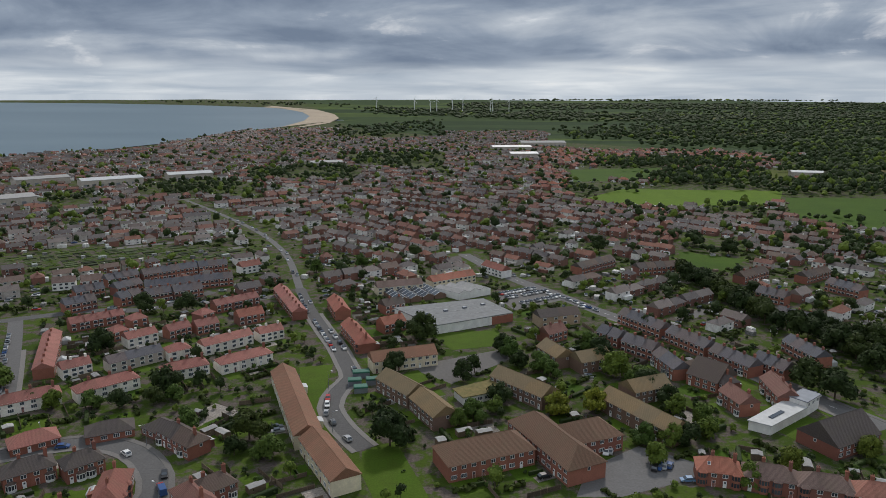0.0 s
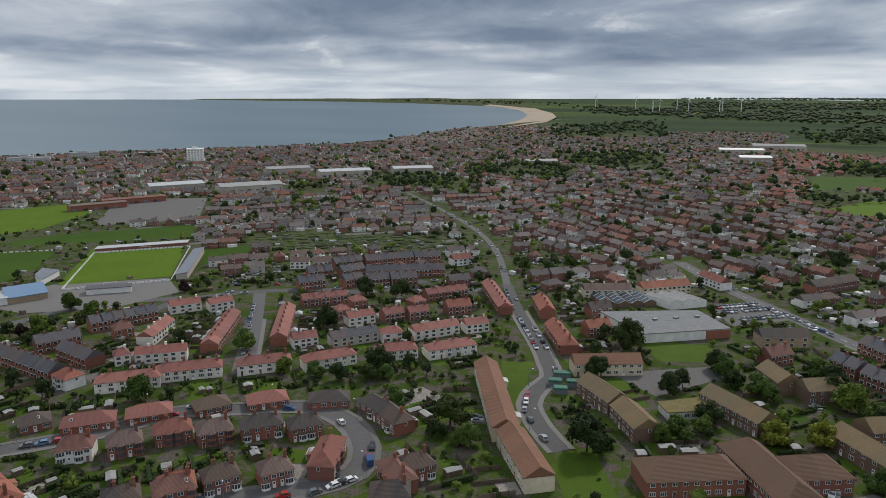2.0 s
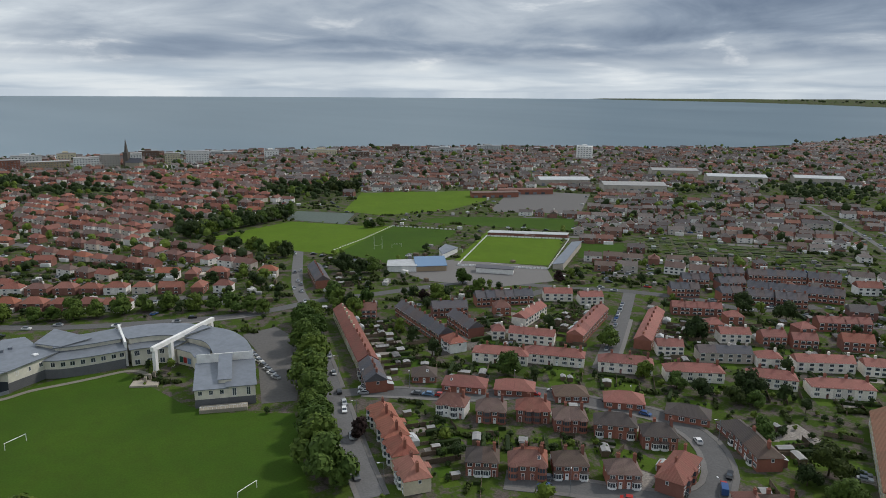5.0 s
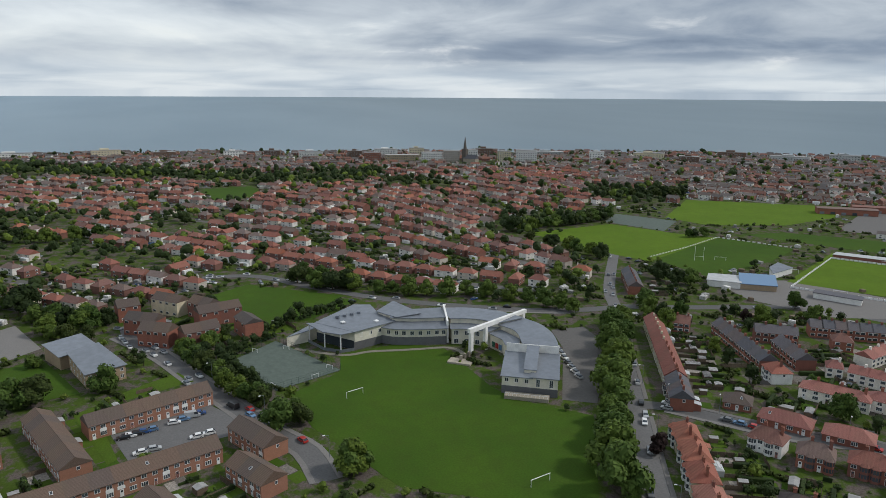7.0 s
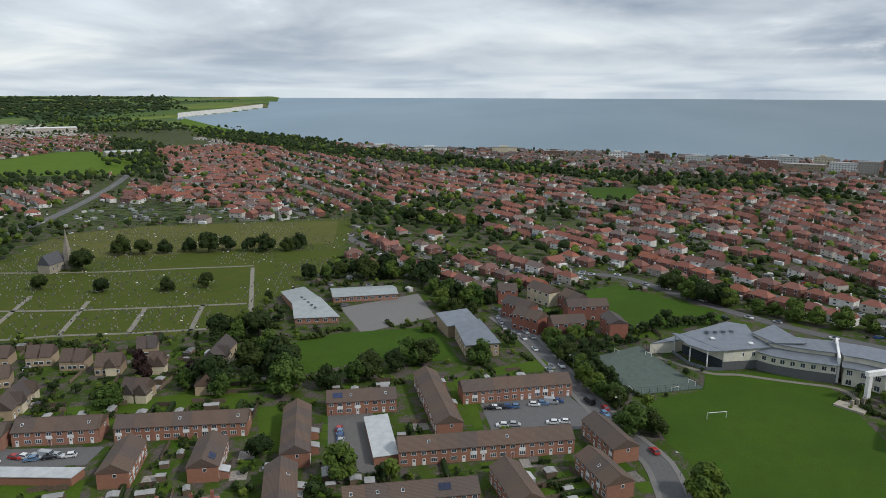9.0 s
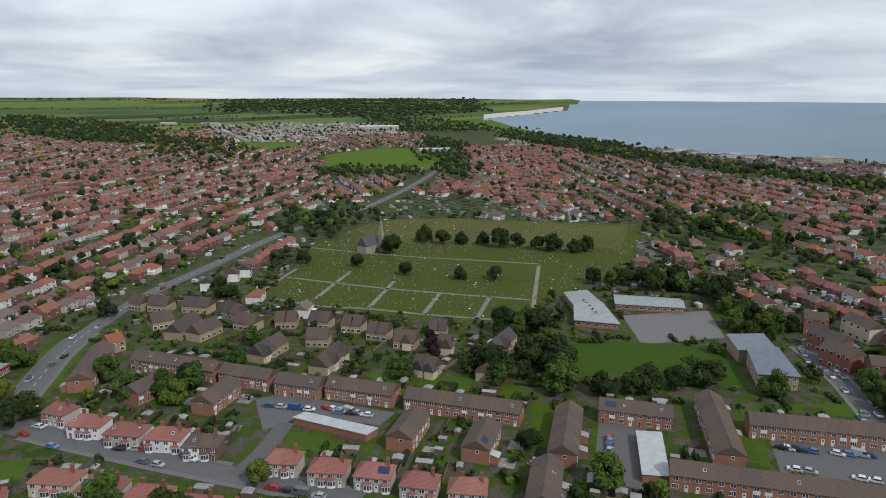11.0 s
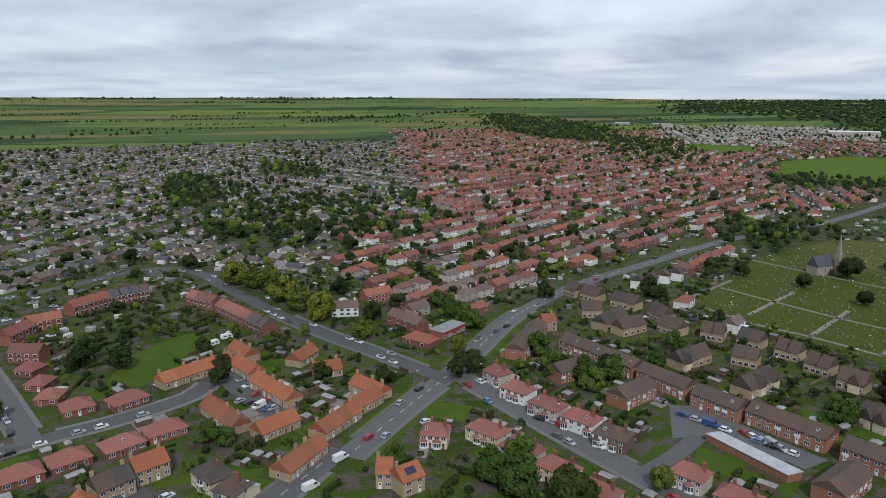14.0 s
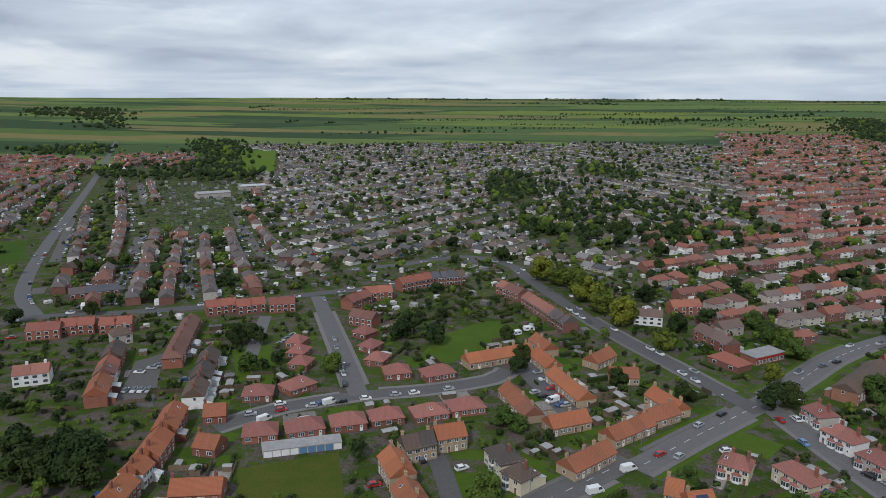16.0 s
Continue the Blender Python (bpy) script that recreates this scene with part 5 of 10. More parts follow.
def district(name, a0, a1, r0, r1, angle, shape, palette, gap=27.0, step=14.0, tree_rate=0.35, fill=0.93, words="", seed=0, car_rate=0.6, cross=0.12):
    """Streets of houses inside a sector of the plan."""
    rnd = random.Random(hash((a0, r0, r1)) % 9973 + seed)
    c, s = math.cos(radians(angle)), math.sin(radians(angle))
    places = []
    mid = (radians((a0 + a1) / 2), (r0 + r1) / 2)
    mx, my = -mid[1] * math.sin(mid[0]), mid[1] * math.cos(mid[0])
    half = math.hypot(r1 - r0, mid[1] * radians(a1 - a0)) * 0.6 + r1 * 0.05
    shapes = HOUSE_SHAPES[shape]
    roads = Mesh()
    k = 0
    v = -half
    while v < half:
        u = -half + rnd.uniform(0, step)
        street = k % 2 == 0
        prev = None
        while u < half:
            wob = 10 * math.sin(u * 0.006 + k * 0.7)
            x, y = mx + u * c - (v + wob) * s, my + u * s + (v + wob) * c
            r, az = math.hypot(x, y), az_of(x, y)
            az = az - 360 if az > 290 else az
            wander = noise.noise((x * 0.006, y * 0.006, 9)) + 0.5 * noise.noise((x * 0.02, y * 0.02, 9))
            az, r = az + 4 * wander * min(1, 600 / r), r * (1 + 0.07 * wander)
            ok = a0 <= az <= a1 and r0 <= r <= r1 and sea_depth(x, y) < -14 and free(x, y, angle, 10, 8)
            if ok:
                if rnd.random() < fill:
                    places.append((x, y, rise(r), radians(angle) + rnd.uniform(-0.05, 0.05) + (math.pi if not street else 0) + (1.5708 if rnd.random() < cross else 0), rnd.uniform(0.78, 0.92), rnd.uniform(0.74, 0.9), rnd.randrange(len(shapes))))
                elif tree_rate > 0:
                    TREES_AT[rnd.choice(("leaf_a", "leaf_b"))].append((x, y, rise(r), rnd.uniform(0, 6), rnd.uniform(0.6, 1.1), rnd.uniform(0.6, 1.1), rnd.randrange(3)))
                back = 1 if street else -1
                if rnd.random() < tree_rate:
                    q = rnd.uniform(8, 14) * back
                    tx, ty = x - q * s, y + q * c
                    if free(tx, ty):
                        k_tree = rnd.uniform(0.55, 1.0) if rnd.random() < 0.75 else rnd.uniform(1.0, 1.5)
                        TREES_AT["leaf_a" if rnd.random() < 0.7 else "leaf_b"].append((tx, ty, rise(r), rnd.uniform(0, 6), k_tree, k_tree * rnd.uniform(0.7, 0.95), rnd.choice((0, 1, 1, 2, 3))))
                if rnd.random() < car_rate:
                    q = -back * rnd.uniform(6.5, 9)
                    if free(x - q * s, y + q * c):
                        CARS_AT.append((x - q * s, y + q * c, rise(r), radians(angle) + rnd.choice((0, 0, 1.57)), 1, 1, rnd.randrange(3)))
                if street and prev and math.hypot(x - prev[0], y - prev[1]) < step * 2.6:
                    q = -gap / 2 * back
                    band(roads, [(prev[0] - q * s, prev[1] + q * c), (x - q * s, y + q * c)], 7.0, 0.02, "asphalt_pale", 0, 0.02)
                prev = (x, y)
            u += step * rnd.uniform(0.94, 1.1)
        v += gap * (1.0 if street else 1.12)
        k += 1
    for x, y, *_ in places:
        claim(x, y, angle, 9, 6, 0)
    mats = [palette + "_wall", palette + "_roof", "glass", "paint_white"]
    scatter("distant_houses", shapes, places, mats, words or "streets of distant houses with tiled roofs", "houses")
    if roads.f:
        tagged(new("road", roads.make("road")), "pale asphalt streets between the distant houses", "road", "", "structure")


def wood(poly, gap, size=1.0, leaf="leaf_a", seed=0, keep=True):
    """Trees filling an area of the plan."""
    rnd = random.Random(seed)
    xs, ys = [p[0] for p in poly], [p[1] for p in poly]
    x = min(xs)
    while x < max(xs):
        y = min(ys)
        while y < max(ys):
            px, py = x + rnd.uniform(-0.5, 0.5) * gap, y + rnd.uniform(-0.5, 0.5) * gap
            jx, jy = px + rnd.gauss(0, gap * 1.9), py + rnd.gauss(0, gap * 1.3)
            if inside(jx, jy, poly) and noise.noise((px * 0.16 / gap, py * 0.16 / gap, seed)) + 0.5 * noise.noise((px * 0.5 / gap, py * 0.5 / gap, seed)) > -0.30 and sea_depth(px, py) < -8:
                k = size * rnd.uniform(0.6, 1.2)
                tall = min(1.0, 1.25 / k ** 0.75) if k > 1.3 else 1.0
                TREES_AT[leaf if rnd.random() < (0.85 if size < 2 else 0.97) else "leaf_b"].append((px, py, rise(math.hypot(px, py)), rnd.uniform(0, 6), k, k * tall * rnd.uniform(0.8, 1.15), rnd.randrange(3)))
            y += gap
        x += gap
    if keep:
        claim_poly(poly)


def hedge_line(pts, gap=6.0, size=0.7, leaf="leaf_a", seed=0):
    rnd = random.Random(seed + int(pts[0][0]))
    for (ax, ay), (bx, by) in zip(pts, pts[1:]):
        n = max(1, int(math.hypot(bx - ax, by - ay) / gap))
        for i in range(n):
            k = (i + rnd.random()) / n
            x, y = ax + (bx - ax) * k + rnd.uniform(-1, 1), ay + (by - ay) * k + rnd.uniform(-1, 1)
            q = size * rnd.uniform(0.7, 1.25)
            TREES_AT[leaf].append((x, y, rise(math.hypot(x, y)), rnd.uniform(0, 6), q, q * rnd.uniform(0.8, 1.1), rnd.randrange(4)))


def polar(az, r):
    return (-r * math.sin(radians(az)), r * math.cos(radians(az)))



def mass_houses():
    """The placed houses that stand too far off to be told apart part by part."""
    for (wall, roof), at in MASS.items():
        shapes, keys, places = [], {}, []
        for x, y, turn, w, d, eaves, ridge, left, right, chim in at:
            key = (round(w), d, eaves, ridge, left == "hip" and right == "hip", chim)
            if key not in keys:
                keys[key] = len(shapes)
                shapes.append(house_template(w, d, eaves, ridge, key[4], chim, 0))
            places.append((x, y, 0, turn, 1, 1, keys[key]))
        scatter("terraced_houses", shapes, places, [wall + "_mass", roof + "_mass", "glass", "paint_white"], "rows of houses with tiled roofs and chimneys", "houses")


road([(-24.0, 200.0), (-32.5, 213.0), (-39.8, 230.0), (-39.0, 245.0), (-35.8, 257.0), (-40.0, 272.0), (-46.5, 291.0), (-56.0, 314.0), (-68.0, 345.0), (-82.0, 387.0)], 6.0)
road([(-82.0, 387.0), (-110.0, 475.8), (-151.3, 558.8), (-217.4, 657.6), (-270.6, 730.7)], 4.4, 1.0)
road([(14.5, 477.1), (40.5, 414.6), (62.4, 377.1), (82.7, 340.8), (104.9, 310.5), (119.8, 275.0), (131.8, 246.3), (147.9, 214.3)], 9, lines=True)
road([(-192.2, 145.1), (-179.5, 156.5), (-166.4, 169.9), (-156.3, 185.8), (-132.2, 196.9), (-113.8, 203.9), (-95.8, 198.2), (-82.8, 182.9), (-80.1, 169.0), (-88.9, 157.5), (-107.7, 145.2), (-122.5, 133.9)], 7)
road([(-152.2, 223.1), (-170.0, 256.6), (-191.3, 295.3), (-210.5, 328.9)], 6.5)
road([(-239.3, 248.2), (-242.9, 291.7), (-229.1, 314.8), (-210.5, 328.9), (-178.3, 343.3), (-151.6, 346.9), (-129.6, 379.2)], 7)
road([(-421.3, 241.6), (-342.7, 194.8), (-297.1, 175.0), (-255.7, 153.5), (-220.7, 137.1), (-188.8, 122.2), (-157.8, 107.7), (-140.0, 100.1)], 6.6, 1.5)
road([(-203.1, 130.3), (-198.6, 138.6), (-191.7, 145.1), (-184.9, 151.5)], 6.5)
road([(-423.1, -29.1), (-418.4, 2.5), (-382.9, 35.5), (-350.2, 71.7), (-326.7, 111.5), (-311.2, 148.6), (-308.8, 180.8)], 7)
road([(-309.8, 183.5), (-300.7, 211.8), (-292.3, 244.1), (-282.6, 277.1), (-245.7, 303.6)], 7)
road([(-326.1, -59.3), (-297.7, -39.8), (-267.6, -24.0), (-238.8, -8.8), (-215.7, 3.3), (-200.1, 13.3), (-181.2, 17.2)], 6.5)
road([(-25.1, -194.4), (-47.0, -219.4), (-74.0, -248.6), (-95.2, -274.4), (-117.4, -301.6), (-146.7, -328.6), (-189.1, -358.8), (-241.7, -386.3), (-354.1, -442.6), (-490.7, -487.1), (-670.1, -576.7), (-827.4, -669.3)], 9, lines=True)
road([(-75.6, -247.3), (-86.8, -213.3), (-96.8, -184.5), (-106.0, -159.8), (-112.8, -141.2), (-118.9, -124.0)], 8)
road([(-105.7, -160.9), (-119.5, -166.9), (-136.2, -176.6)], 6, walk_width=0)
road([(-72.3, -240.8), (-63.5, -254.9), (-48.6, -280.6), (-28.0, -314.4), (-6.4, -357.0), (14.0, -401.5), (33.1, -444.1), (65.8, -458.9), (98.5, -430.8), (130.0, -410.0)], 8)
road([(109.6, -196.8), (104.6, -203.1), (93.5, -215.3), (69.0, -230.2), (45.4, -239.6), (23.5, -253.2), (17.7, -264.1)], 7.5)
road([(70.0, -230.0), (90.9, -273.4), (112.6, -317.4), (128.5, -349.9)], 7.5)
road([(260.8, -277.1), (253.2, -289.9), (219.0, -302.6), (170.2, -326.2), (131.0, -355.0), (92.1, -380.1), (65.0, -418.8)], 8)
road([(254.0, -291.6), (293.9, -330.8), (354.9, -421.7), (439.9, -560.5), (617.3, -849.5), (1013.9, -1474.9)], 8)
road([(41.2, -202.3), (33.3, -189.2), (25.8, -169.2)], 6, walk_width=0)
road([(142.1, -312.0), (124.2, -254.1)], 6, walk_width=0)
road([(11.2, -161.5), (1.0, -172.7), (-10.5, -185.0), (-23.8, -199.8)], 9, lines=True)
make_roads()


lawn([(27.5, 378.0), (54.5, 393.0), (70.0, 368.0), (50.0, 353.5), (37.0, 345.5)], mat="asphalt_pale", name="car_park", words="worn asphalt car park behind the shop")
lawn([(43.2, 188.6), (62.1, 202.4), (81.9, 188.7), (67.6, 180.9), (49.6, 173.6), (37.1, 173.6)], mat="asphalt", name="car_park", words="worn asphalt car park of the care home")
lawn([(-14.5, 267.9), (26.5, 289.1), (29.1, 277.6), (3.7, 250.9)], mat="asphalt_pale", name="yard", words="worn asphalt yard between the flats")
lawn([(-58.3, 267.7), (-44.9, 270.8), (-44.2, 245.3), (-43.4, 228.3), (-36.4, 209.4), (-39.8, 207.5), (-53.3, 245.3)])
lawn([(-25.0, 198.4), (-15.0, 205.7), (-3.5, 172.9), (-19.0, 172.8), (-23.5, 185.1)])
lawn([(-6.1, 309.7), (25.9, 314.0), (30.7, 294.8), (4.2, 287.5)])
lawn([(-22.7, 255.1), (-9.8, 265.0), (1.5, 240.5), (-7.8, 238.0)])
lawn([(-279.3, 33.9), (-285.2, 61.9), (-274.3, 78.1), (-230.5, 84.2), (-217.3, 89.9), (-199.0, 110.1), (-146.4, 84.6), (-172.8, 36.6), (-215.2, 16.1), (-242.4, 9.6), (-259.4, 31.0)], mat="grass_field", name="playing_field", words="wide mown school playing field")
lawn([(-282.0, -10.6), (-302.1, 8.1), (-261.3, 31.6), (-247.7, 6.0)], mat="tennis", z=0.06, name="sports_court", words="green-grey hard sports court inside a fence")
lawn([(-379.8, -27.3), (-397.9, -3.3), (-354.7, 53.3), (-326.9, 24.3), (-325.4, 1.8)], mat="grass_field", name="playing_field", words="small mown green field")
lawn([(-284.5, 132.8), (-284.9, 149.5), (-258.4, 148.5), (-207.5, 115.9), (-213.4, 105.1), (-261.3, 127.9)], mat="asphalt_pale", name="car_park", words="worn asphalt school car park")
lawn([(-502.4, 210.7), (-522.0, 293.4), (-468.7, 328.1), (-450.1, 347.8), (-394.9, 253.4), (-418.1, 239.8)], mat="grass_pitch", name="playing_field", words="bright green recreation ground")
lawn([(-400.8, 257.2), (-449.7, 348.6), (-401.8, 375.4), (-374.3, 331.5), (-348.0, 266.5)], mat="grass_field", name="playing_field", words="green rugby pitch")
lawn([(-627.6, 440.3), (-549.5, 567.4), (-501.2, 506.9), (-481.0, 437.4), (-497.5, 372.5), (-539.2, 357.7)], mat="grass_pitch", name="playing_field", words="bright green cricket ground")
lawn([(-457.3, 372.4), (-454.2, 413.5), (-376.0, 491.2), (-340.7, 446.6), (-400.6, 407.2)], mat="grass_field", name="playing_field", words="green strip of playing field")
lawn([(-328.5, 303.6), (-385.6, 392.3), (-331.5, 425.6), (-279.8, 341.2)], mat="grass_pitch", z=0.05, name="football_pitch", words="striped green football pitch")
lawn([(-451.9, 461.5), (-539.6, 587.1), (-460.4, 628.1), (-387.3, 514.1)], mat="asphalt_pale", name="car_park", words="large worn asphalt car park")
lawn([(-308.2, 411.3), (-285.0, 433.5), (-262.3, 397.7), (-281.3, 374.1)], mat="grass_field", name="playing_field", words="rough green field beside allotments")
lawn([(-566.9, 324.7), (-521.4, 358.3), (-483.7, 321.1), (-534.2, 294.5)], mat="tennis", name="sports_court", words="grey-green hard courts")
lawn([(-340.9, 261.2), (-331.7, 304.1), (-278.7, 337.5), (-252.6, 313.9), (-265.6, 277.6), (-302.8, 256.8)], mat="paving", name="yard", words="pale gravel yard of the sports club")
lawn([(-226.0, -46.6), (-241.5, -17.1), (-227.6, -7.2), (-216.8, -7.6), (-207.4, -38.8)], mat="asphalt", name="car_park", words="grey asphalt residents' car park")
lawn([(-203.4, -95.2), (-210.4, -81.3), (-172.0, -65.5), (-171.1, -80.7)], mat="asphalt_pale", name="car_park", words="wet worn asphalt garage court")
lawn([(-256.8, -52.0), (-275.3, -30.6), (-264.6, -23.7), (-252.1, -47.6)])
lawn([(-245.3, -61.9), (-206.7, -44.4), (-209.4, -42.1), (-249.8, -56.2)])
lawn([(-259.9, -144.1), (-282.0, -124.8), (-303.0, -84.8), (-263.2, -62.8), (-252.4, -102.1), (-226.9, -124.6)], mat="grass_field", name="playing_field", words="green field of the primary school")
lawn([(-383.7, -22.0), (-401.0, -4.0), (-365.2, 47.4), (-332.1, 26.3), (-326.3, 5.7)], mat="grass_field", name="playing_field", words="small mown green field")
lawn([(-318.2, -139.8), (-353.7, -108.8), (-317.8, -89.0), (-284.8, -114.8)], mat="paving", name="playground", words="pale asphalt school playground")
lawn([(-201.0, -120.8), (-207.7, -113.4), (-176.4, -99.1), (-174.8, -104.9)])
lawn([(-173.8, -203.2), (-203.0, -157.5), (-215.0, -132.3), (-204.2, -126.0), (-183.0, -169.8)], name="green", words="green strip with a path")
lawn([(-152.3, -180.4), (-160.6, -156.8), (-150.6, -155.8), (-145.8, -173.4)], mat="asphalt", name="car_park", words="asphalt parking court")
lawn([(-138.5, -165.6), (-147.2, -144.9), (-139.2, -139.6), (-133.6, -160.4)])
lawn([(-141.1, -200.2), (-150.8, -195.5), (-164.9, -153.1), (-154.4, -150.8), (-145.1, -175.1), (-127.7, -178.1)], mat="asphalt", name="car_park", words="asphalt parking court beside the terrace")
lawn([(-132.3, -171.6), (-143.1, -149.9), (-132.8, -146.5), (-125.1, -162.3)])
lawn([(-249.7, -323.0), (-329.4, -384.9), (-423.7, -420.1), (-483.8, -382.4), (-520.6, -308.6), (-567.7, -230.9), (-408.4, -180.5), (-305.7, -180.5), (-284.4, -170.2), (-249.2, -207.5), (-232.9, -258.3), (-224.3, -311.3)], mat="grass_grave", z=0.04, name="cemetery_ground", words="rough grass of the old cemetery")
lawn([(-437, -420), (-478, -385), (-516, -317), (-548, -240), (-463, -207), (-434, -252), (-391, -306), (-372, -360), (-392, -408)], mat="grass_dry", z=0.11, name="cemetery_ground", words="dry yellowish grass in the far part of the cemetery")
lawn([(-59.3, -226.4), (-73.0, -217.7), (-65.3, -206.7), (-54.4, -215.7)])
lawn([(53.3, -296.6), (34.7, -323.6), (25.1, -324.9), (12.2, -306.0), (42.1, -266.9), (55.9, -268.1)], name="green", words="green between the back gardens")
lawn([(19.2, -274.8), (3.0, -273.3), (-13.7, -231.4), (-2.1, -227.9), (11.3, -255.7)], mat="asphalt", name="car_park", words="asphalt parking court between bungalows")
lawn([(-19.9, -267.0), (-37.3, -262.2), (-39.0, -251.7), (-23.4, -269.1)])
lawn([(29.9, -195.0), (18.0, -198.9), (19.0, -191.8), (29.2, -191.0)])
lawn([(29.5, -181.8), (18.3, -185.3), (15.3, -171.8), (24.4, -170.2)])
lawn([(90.7, -174.1), (64.3, -188.9), (54.9, -164.8), (83.8, -159.7)], name="rough_ground", words="rough grass beside the garages", mat="grass_grave")
lawn([(169.9, -245.9), (163.8, -256.8), (138.9, -208.1), (152.6, -205.6)], mat="asphalt_pale", name="car_park", words="asphalt parking court between brick houses")
lawn([(137.0, -265.1), (123.1, -274.7), (110.3, -250.4), (118.4, -231.8)])


row(-61.4, 252.4, -41.8, 200.6, "flats_cream")
row(-40.3, 199.8, -26.5, 174.9, "flats_cream")
row(-29.0, 264.7, -3.5, 274.1, "flats_cream")
row(-21.2, 247.6, -8.6, 232.0, "flats_lichen")
row(-7.4, 230.0, 1.3, 214.0, "flats_lichen")
row(21.5, 250.5, 38.6, 230.8, "flats_lichen")
row(59.1, 231.1, 75.8, 203.5, "flats_lichen")
row(66.8, 236.2, 82.1, 242.7, "flats_lichen")
row(44.1, 281.5, 50.3, 267.3, "flats_lichen")
row(53.3, 264.7, 66.9, 270.7, "flats_lichen")
row(1.0, 187.0, 24.0, 196.2, "care_home")
row(28.0, 210.5, 40.8, 182.5, "care_home", ridge_off=0.35)
row(38.0, 199.5, 52.5, 205.4, "care_home")
row(75.2, 183.4, 83.3, 181.5, "semi_red", 2)
row(87.6, 180.3, 97.2, 176.9, "semi_red", 2)
row(100.2, 175.1, 110.1, 171.9, "semi_red", 2)
row(113.1, 170.5, 121.3, 167.8, "semi_red", 2)
row(-56.3, 350.0, -49.3, 329.9, "semi_red")
row(-43.4, 310.1, -32.7, 284.4, "semi_red", 4)
row(-37.2, 375.5, -12.3, 384.5, "terrace_red")
row(-7.6, 388.3, 17.5, 404.7, "terrace_red")
row(88.9, 327.2, 102.2, 303.6, "old_terrace")
row(103.8, 300.4, 113.8, 279.6, "old_terrace")
row(114.6, 276.8, 123.5, 258.2, "old_terrace")
row(128.7, 267.6, 135.3, 255.3, "old_terrace")
row(72.2, 301.8, 79.9, 291.7, "old_terrace")
row(80.5, 289.4, 90.4, 277.3, "old_terrace")
row(90.2, 272.6, 93.6, 255.0, "old_terrace")
row(123.7, 246.6, 122.3, 228.5, "old_terrace", roofs="roof_red")
row(103.4, 235.8, 106.3, 223.7, "old_terrace", roofs="roof_red")
row(151.5, 288.5, 155.2, 267.7, "old_terrace")
row(28.0, 428.0, 38.5, 413.0, "semi_white")
row(45.3, 321.6, 65.6, 328.2, "flats_cream", 2, walls="brick_buff", roofs="roof_dark")
row(100.5, 262.1, 106.6, 243.7, "brick_dark", 2)
row(-194.4, 388.9, -182.4, 402.6, "old_terrace")
row(-178.5, 401.2, -153.8, 421.8, "old_terrace")
row(-152.1, 421.8, -136.9, 429.7, "old_terrace")
row(-198.9, 363.2, -188.3, 372.7, "old_terrace")
row(-180.9, 370.3, -172.3, 382.7, "old_terrace")
row(-166.0, 375.3, -123.5, 396.3, "old_terrace")
row(-192.4, 339.5, -181.8, 350.0, "old_terrace")
row(-170.6, 351.2, -163.1, 361.2, "old_terrace")
row(-158.7, 357.9, -148.2, 365.9, "old_terrace")
row(-146.3, 364.8, -133.8, 373.2, "old_terrace")
row(-220.7, 383.4, -211.5, 387.3, "semi_white")
row(-206.6, 387.4, -198.5, 392.7, "semi_white")
row(-125.8, 421.8, -117.3, 429.6, "semi_white")
row(82.9, 420.9, 109.6, 445.0, "modern_brown", roofs="roof_dark", walls="brick_red")
row(119.8, 421.3, 150.5, 429.3, "modern_brown", roofs="roof_dark", walls="brick_red")
row(176.2, 400.7, 196.0, 415.1, "brick_dark")
row(213.1, 401.1, 234.2, 415.4, "brick_dark")
row(173.1, 367.6, 183.1, 356.4, "old_terrace")
row(221.9, 386.4, 230.5, 368.1, "old_terrace")
row(166.5, 330.6, 176.1, 316.9, "old_terrace")
row(-180.3, 208.0, -161.5, 220.8, "council_red")
row(-154.6, 223.7, -139.0, 235.0, "council_red")
row(-131.9, 235.0, -117.2, 248.8, "council_red")
row(-108.1, 254.4, -95.1, 262.8, "council_red")
row(-88.7, 262.4, -73.2, 275.2, "council_red")
row(-179.0, 238.8, -195.0, 279.6, "council_brick")
row(-174.2, 296.4, -155.6, 255.6, "council_brick")
row(-148.8, 256.6, -142.1, 262.8, "council_red")
row(-133.6, 262.9, -119.2, 276.7, "council_slate")
row(-114.6, 275.6, -108.5, 280.6, "council_red")
row(-102.6, 282.9, -87.4, 297.3, "council_red")
row(-82.6, 298.9, -75.0, 304.7, "council_red")
row(-138.9, 291.2, -130.8, 299.7, "council_red")
row(-124.8, 301.8, -118.8, 308.2, "council_brick")
row(-114.2, 308.5, -107.5, 314.2, "council_brick")
row(-174.0, 312.1, -157.4, 326.0, "council_brick")
row(-148.7, 317.0, -144.4, 321.7, "council_brick")
row(-149.2, 299.6, -145.6, 303.7, "council_brick")
row(-118.8, 324.8, -115.6, 330.0, "council_brick")
row(-116.0, 341.8, -100.1, 356.6, "council_brick")
row(-89.8, 372.6, -70.5, 329.7, "council_brick")
row(-232.0, 281.1, -222.9, 291.0, "council_red")
row(-215.4, 290.0, -209.0, 298.4, "council_red")
row(-133.4, 198.2, -124.1, 205.4, "pink_bungalow", 1)
row(-148.1, 188.2, -141.6, 195.6, "pink_bungalow", 1, roofs="roof_brown")
row(-113.5, 206.4, -102.5, 211.7, "pink_bungalow", 1, roofs="roof_dark")
row(-94.8, 212.4, -82.9, 205.0, "pink_bungalow", 1, roofs="roof_dark")
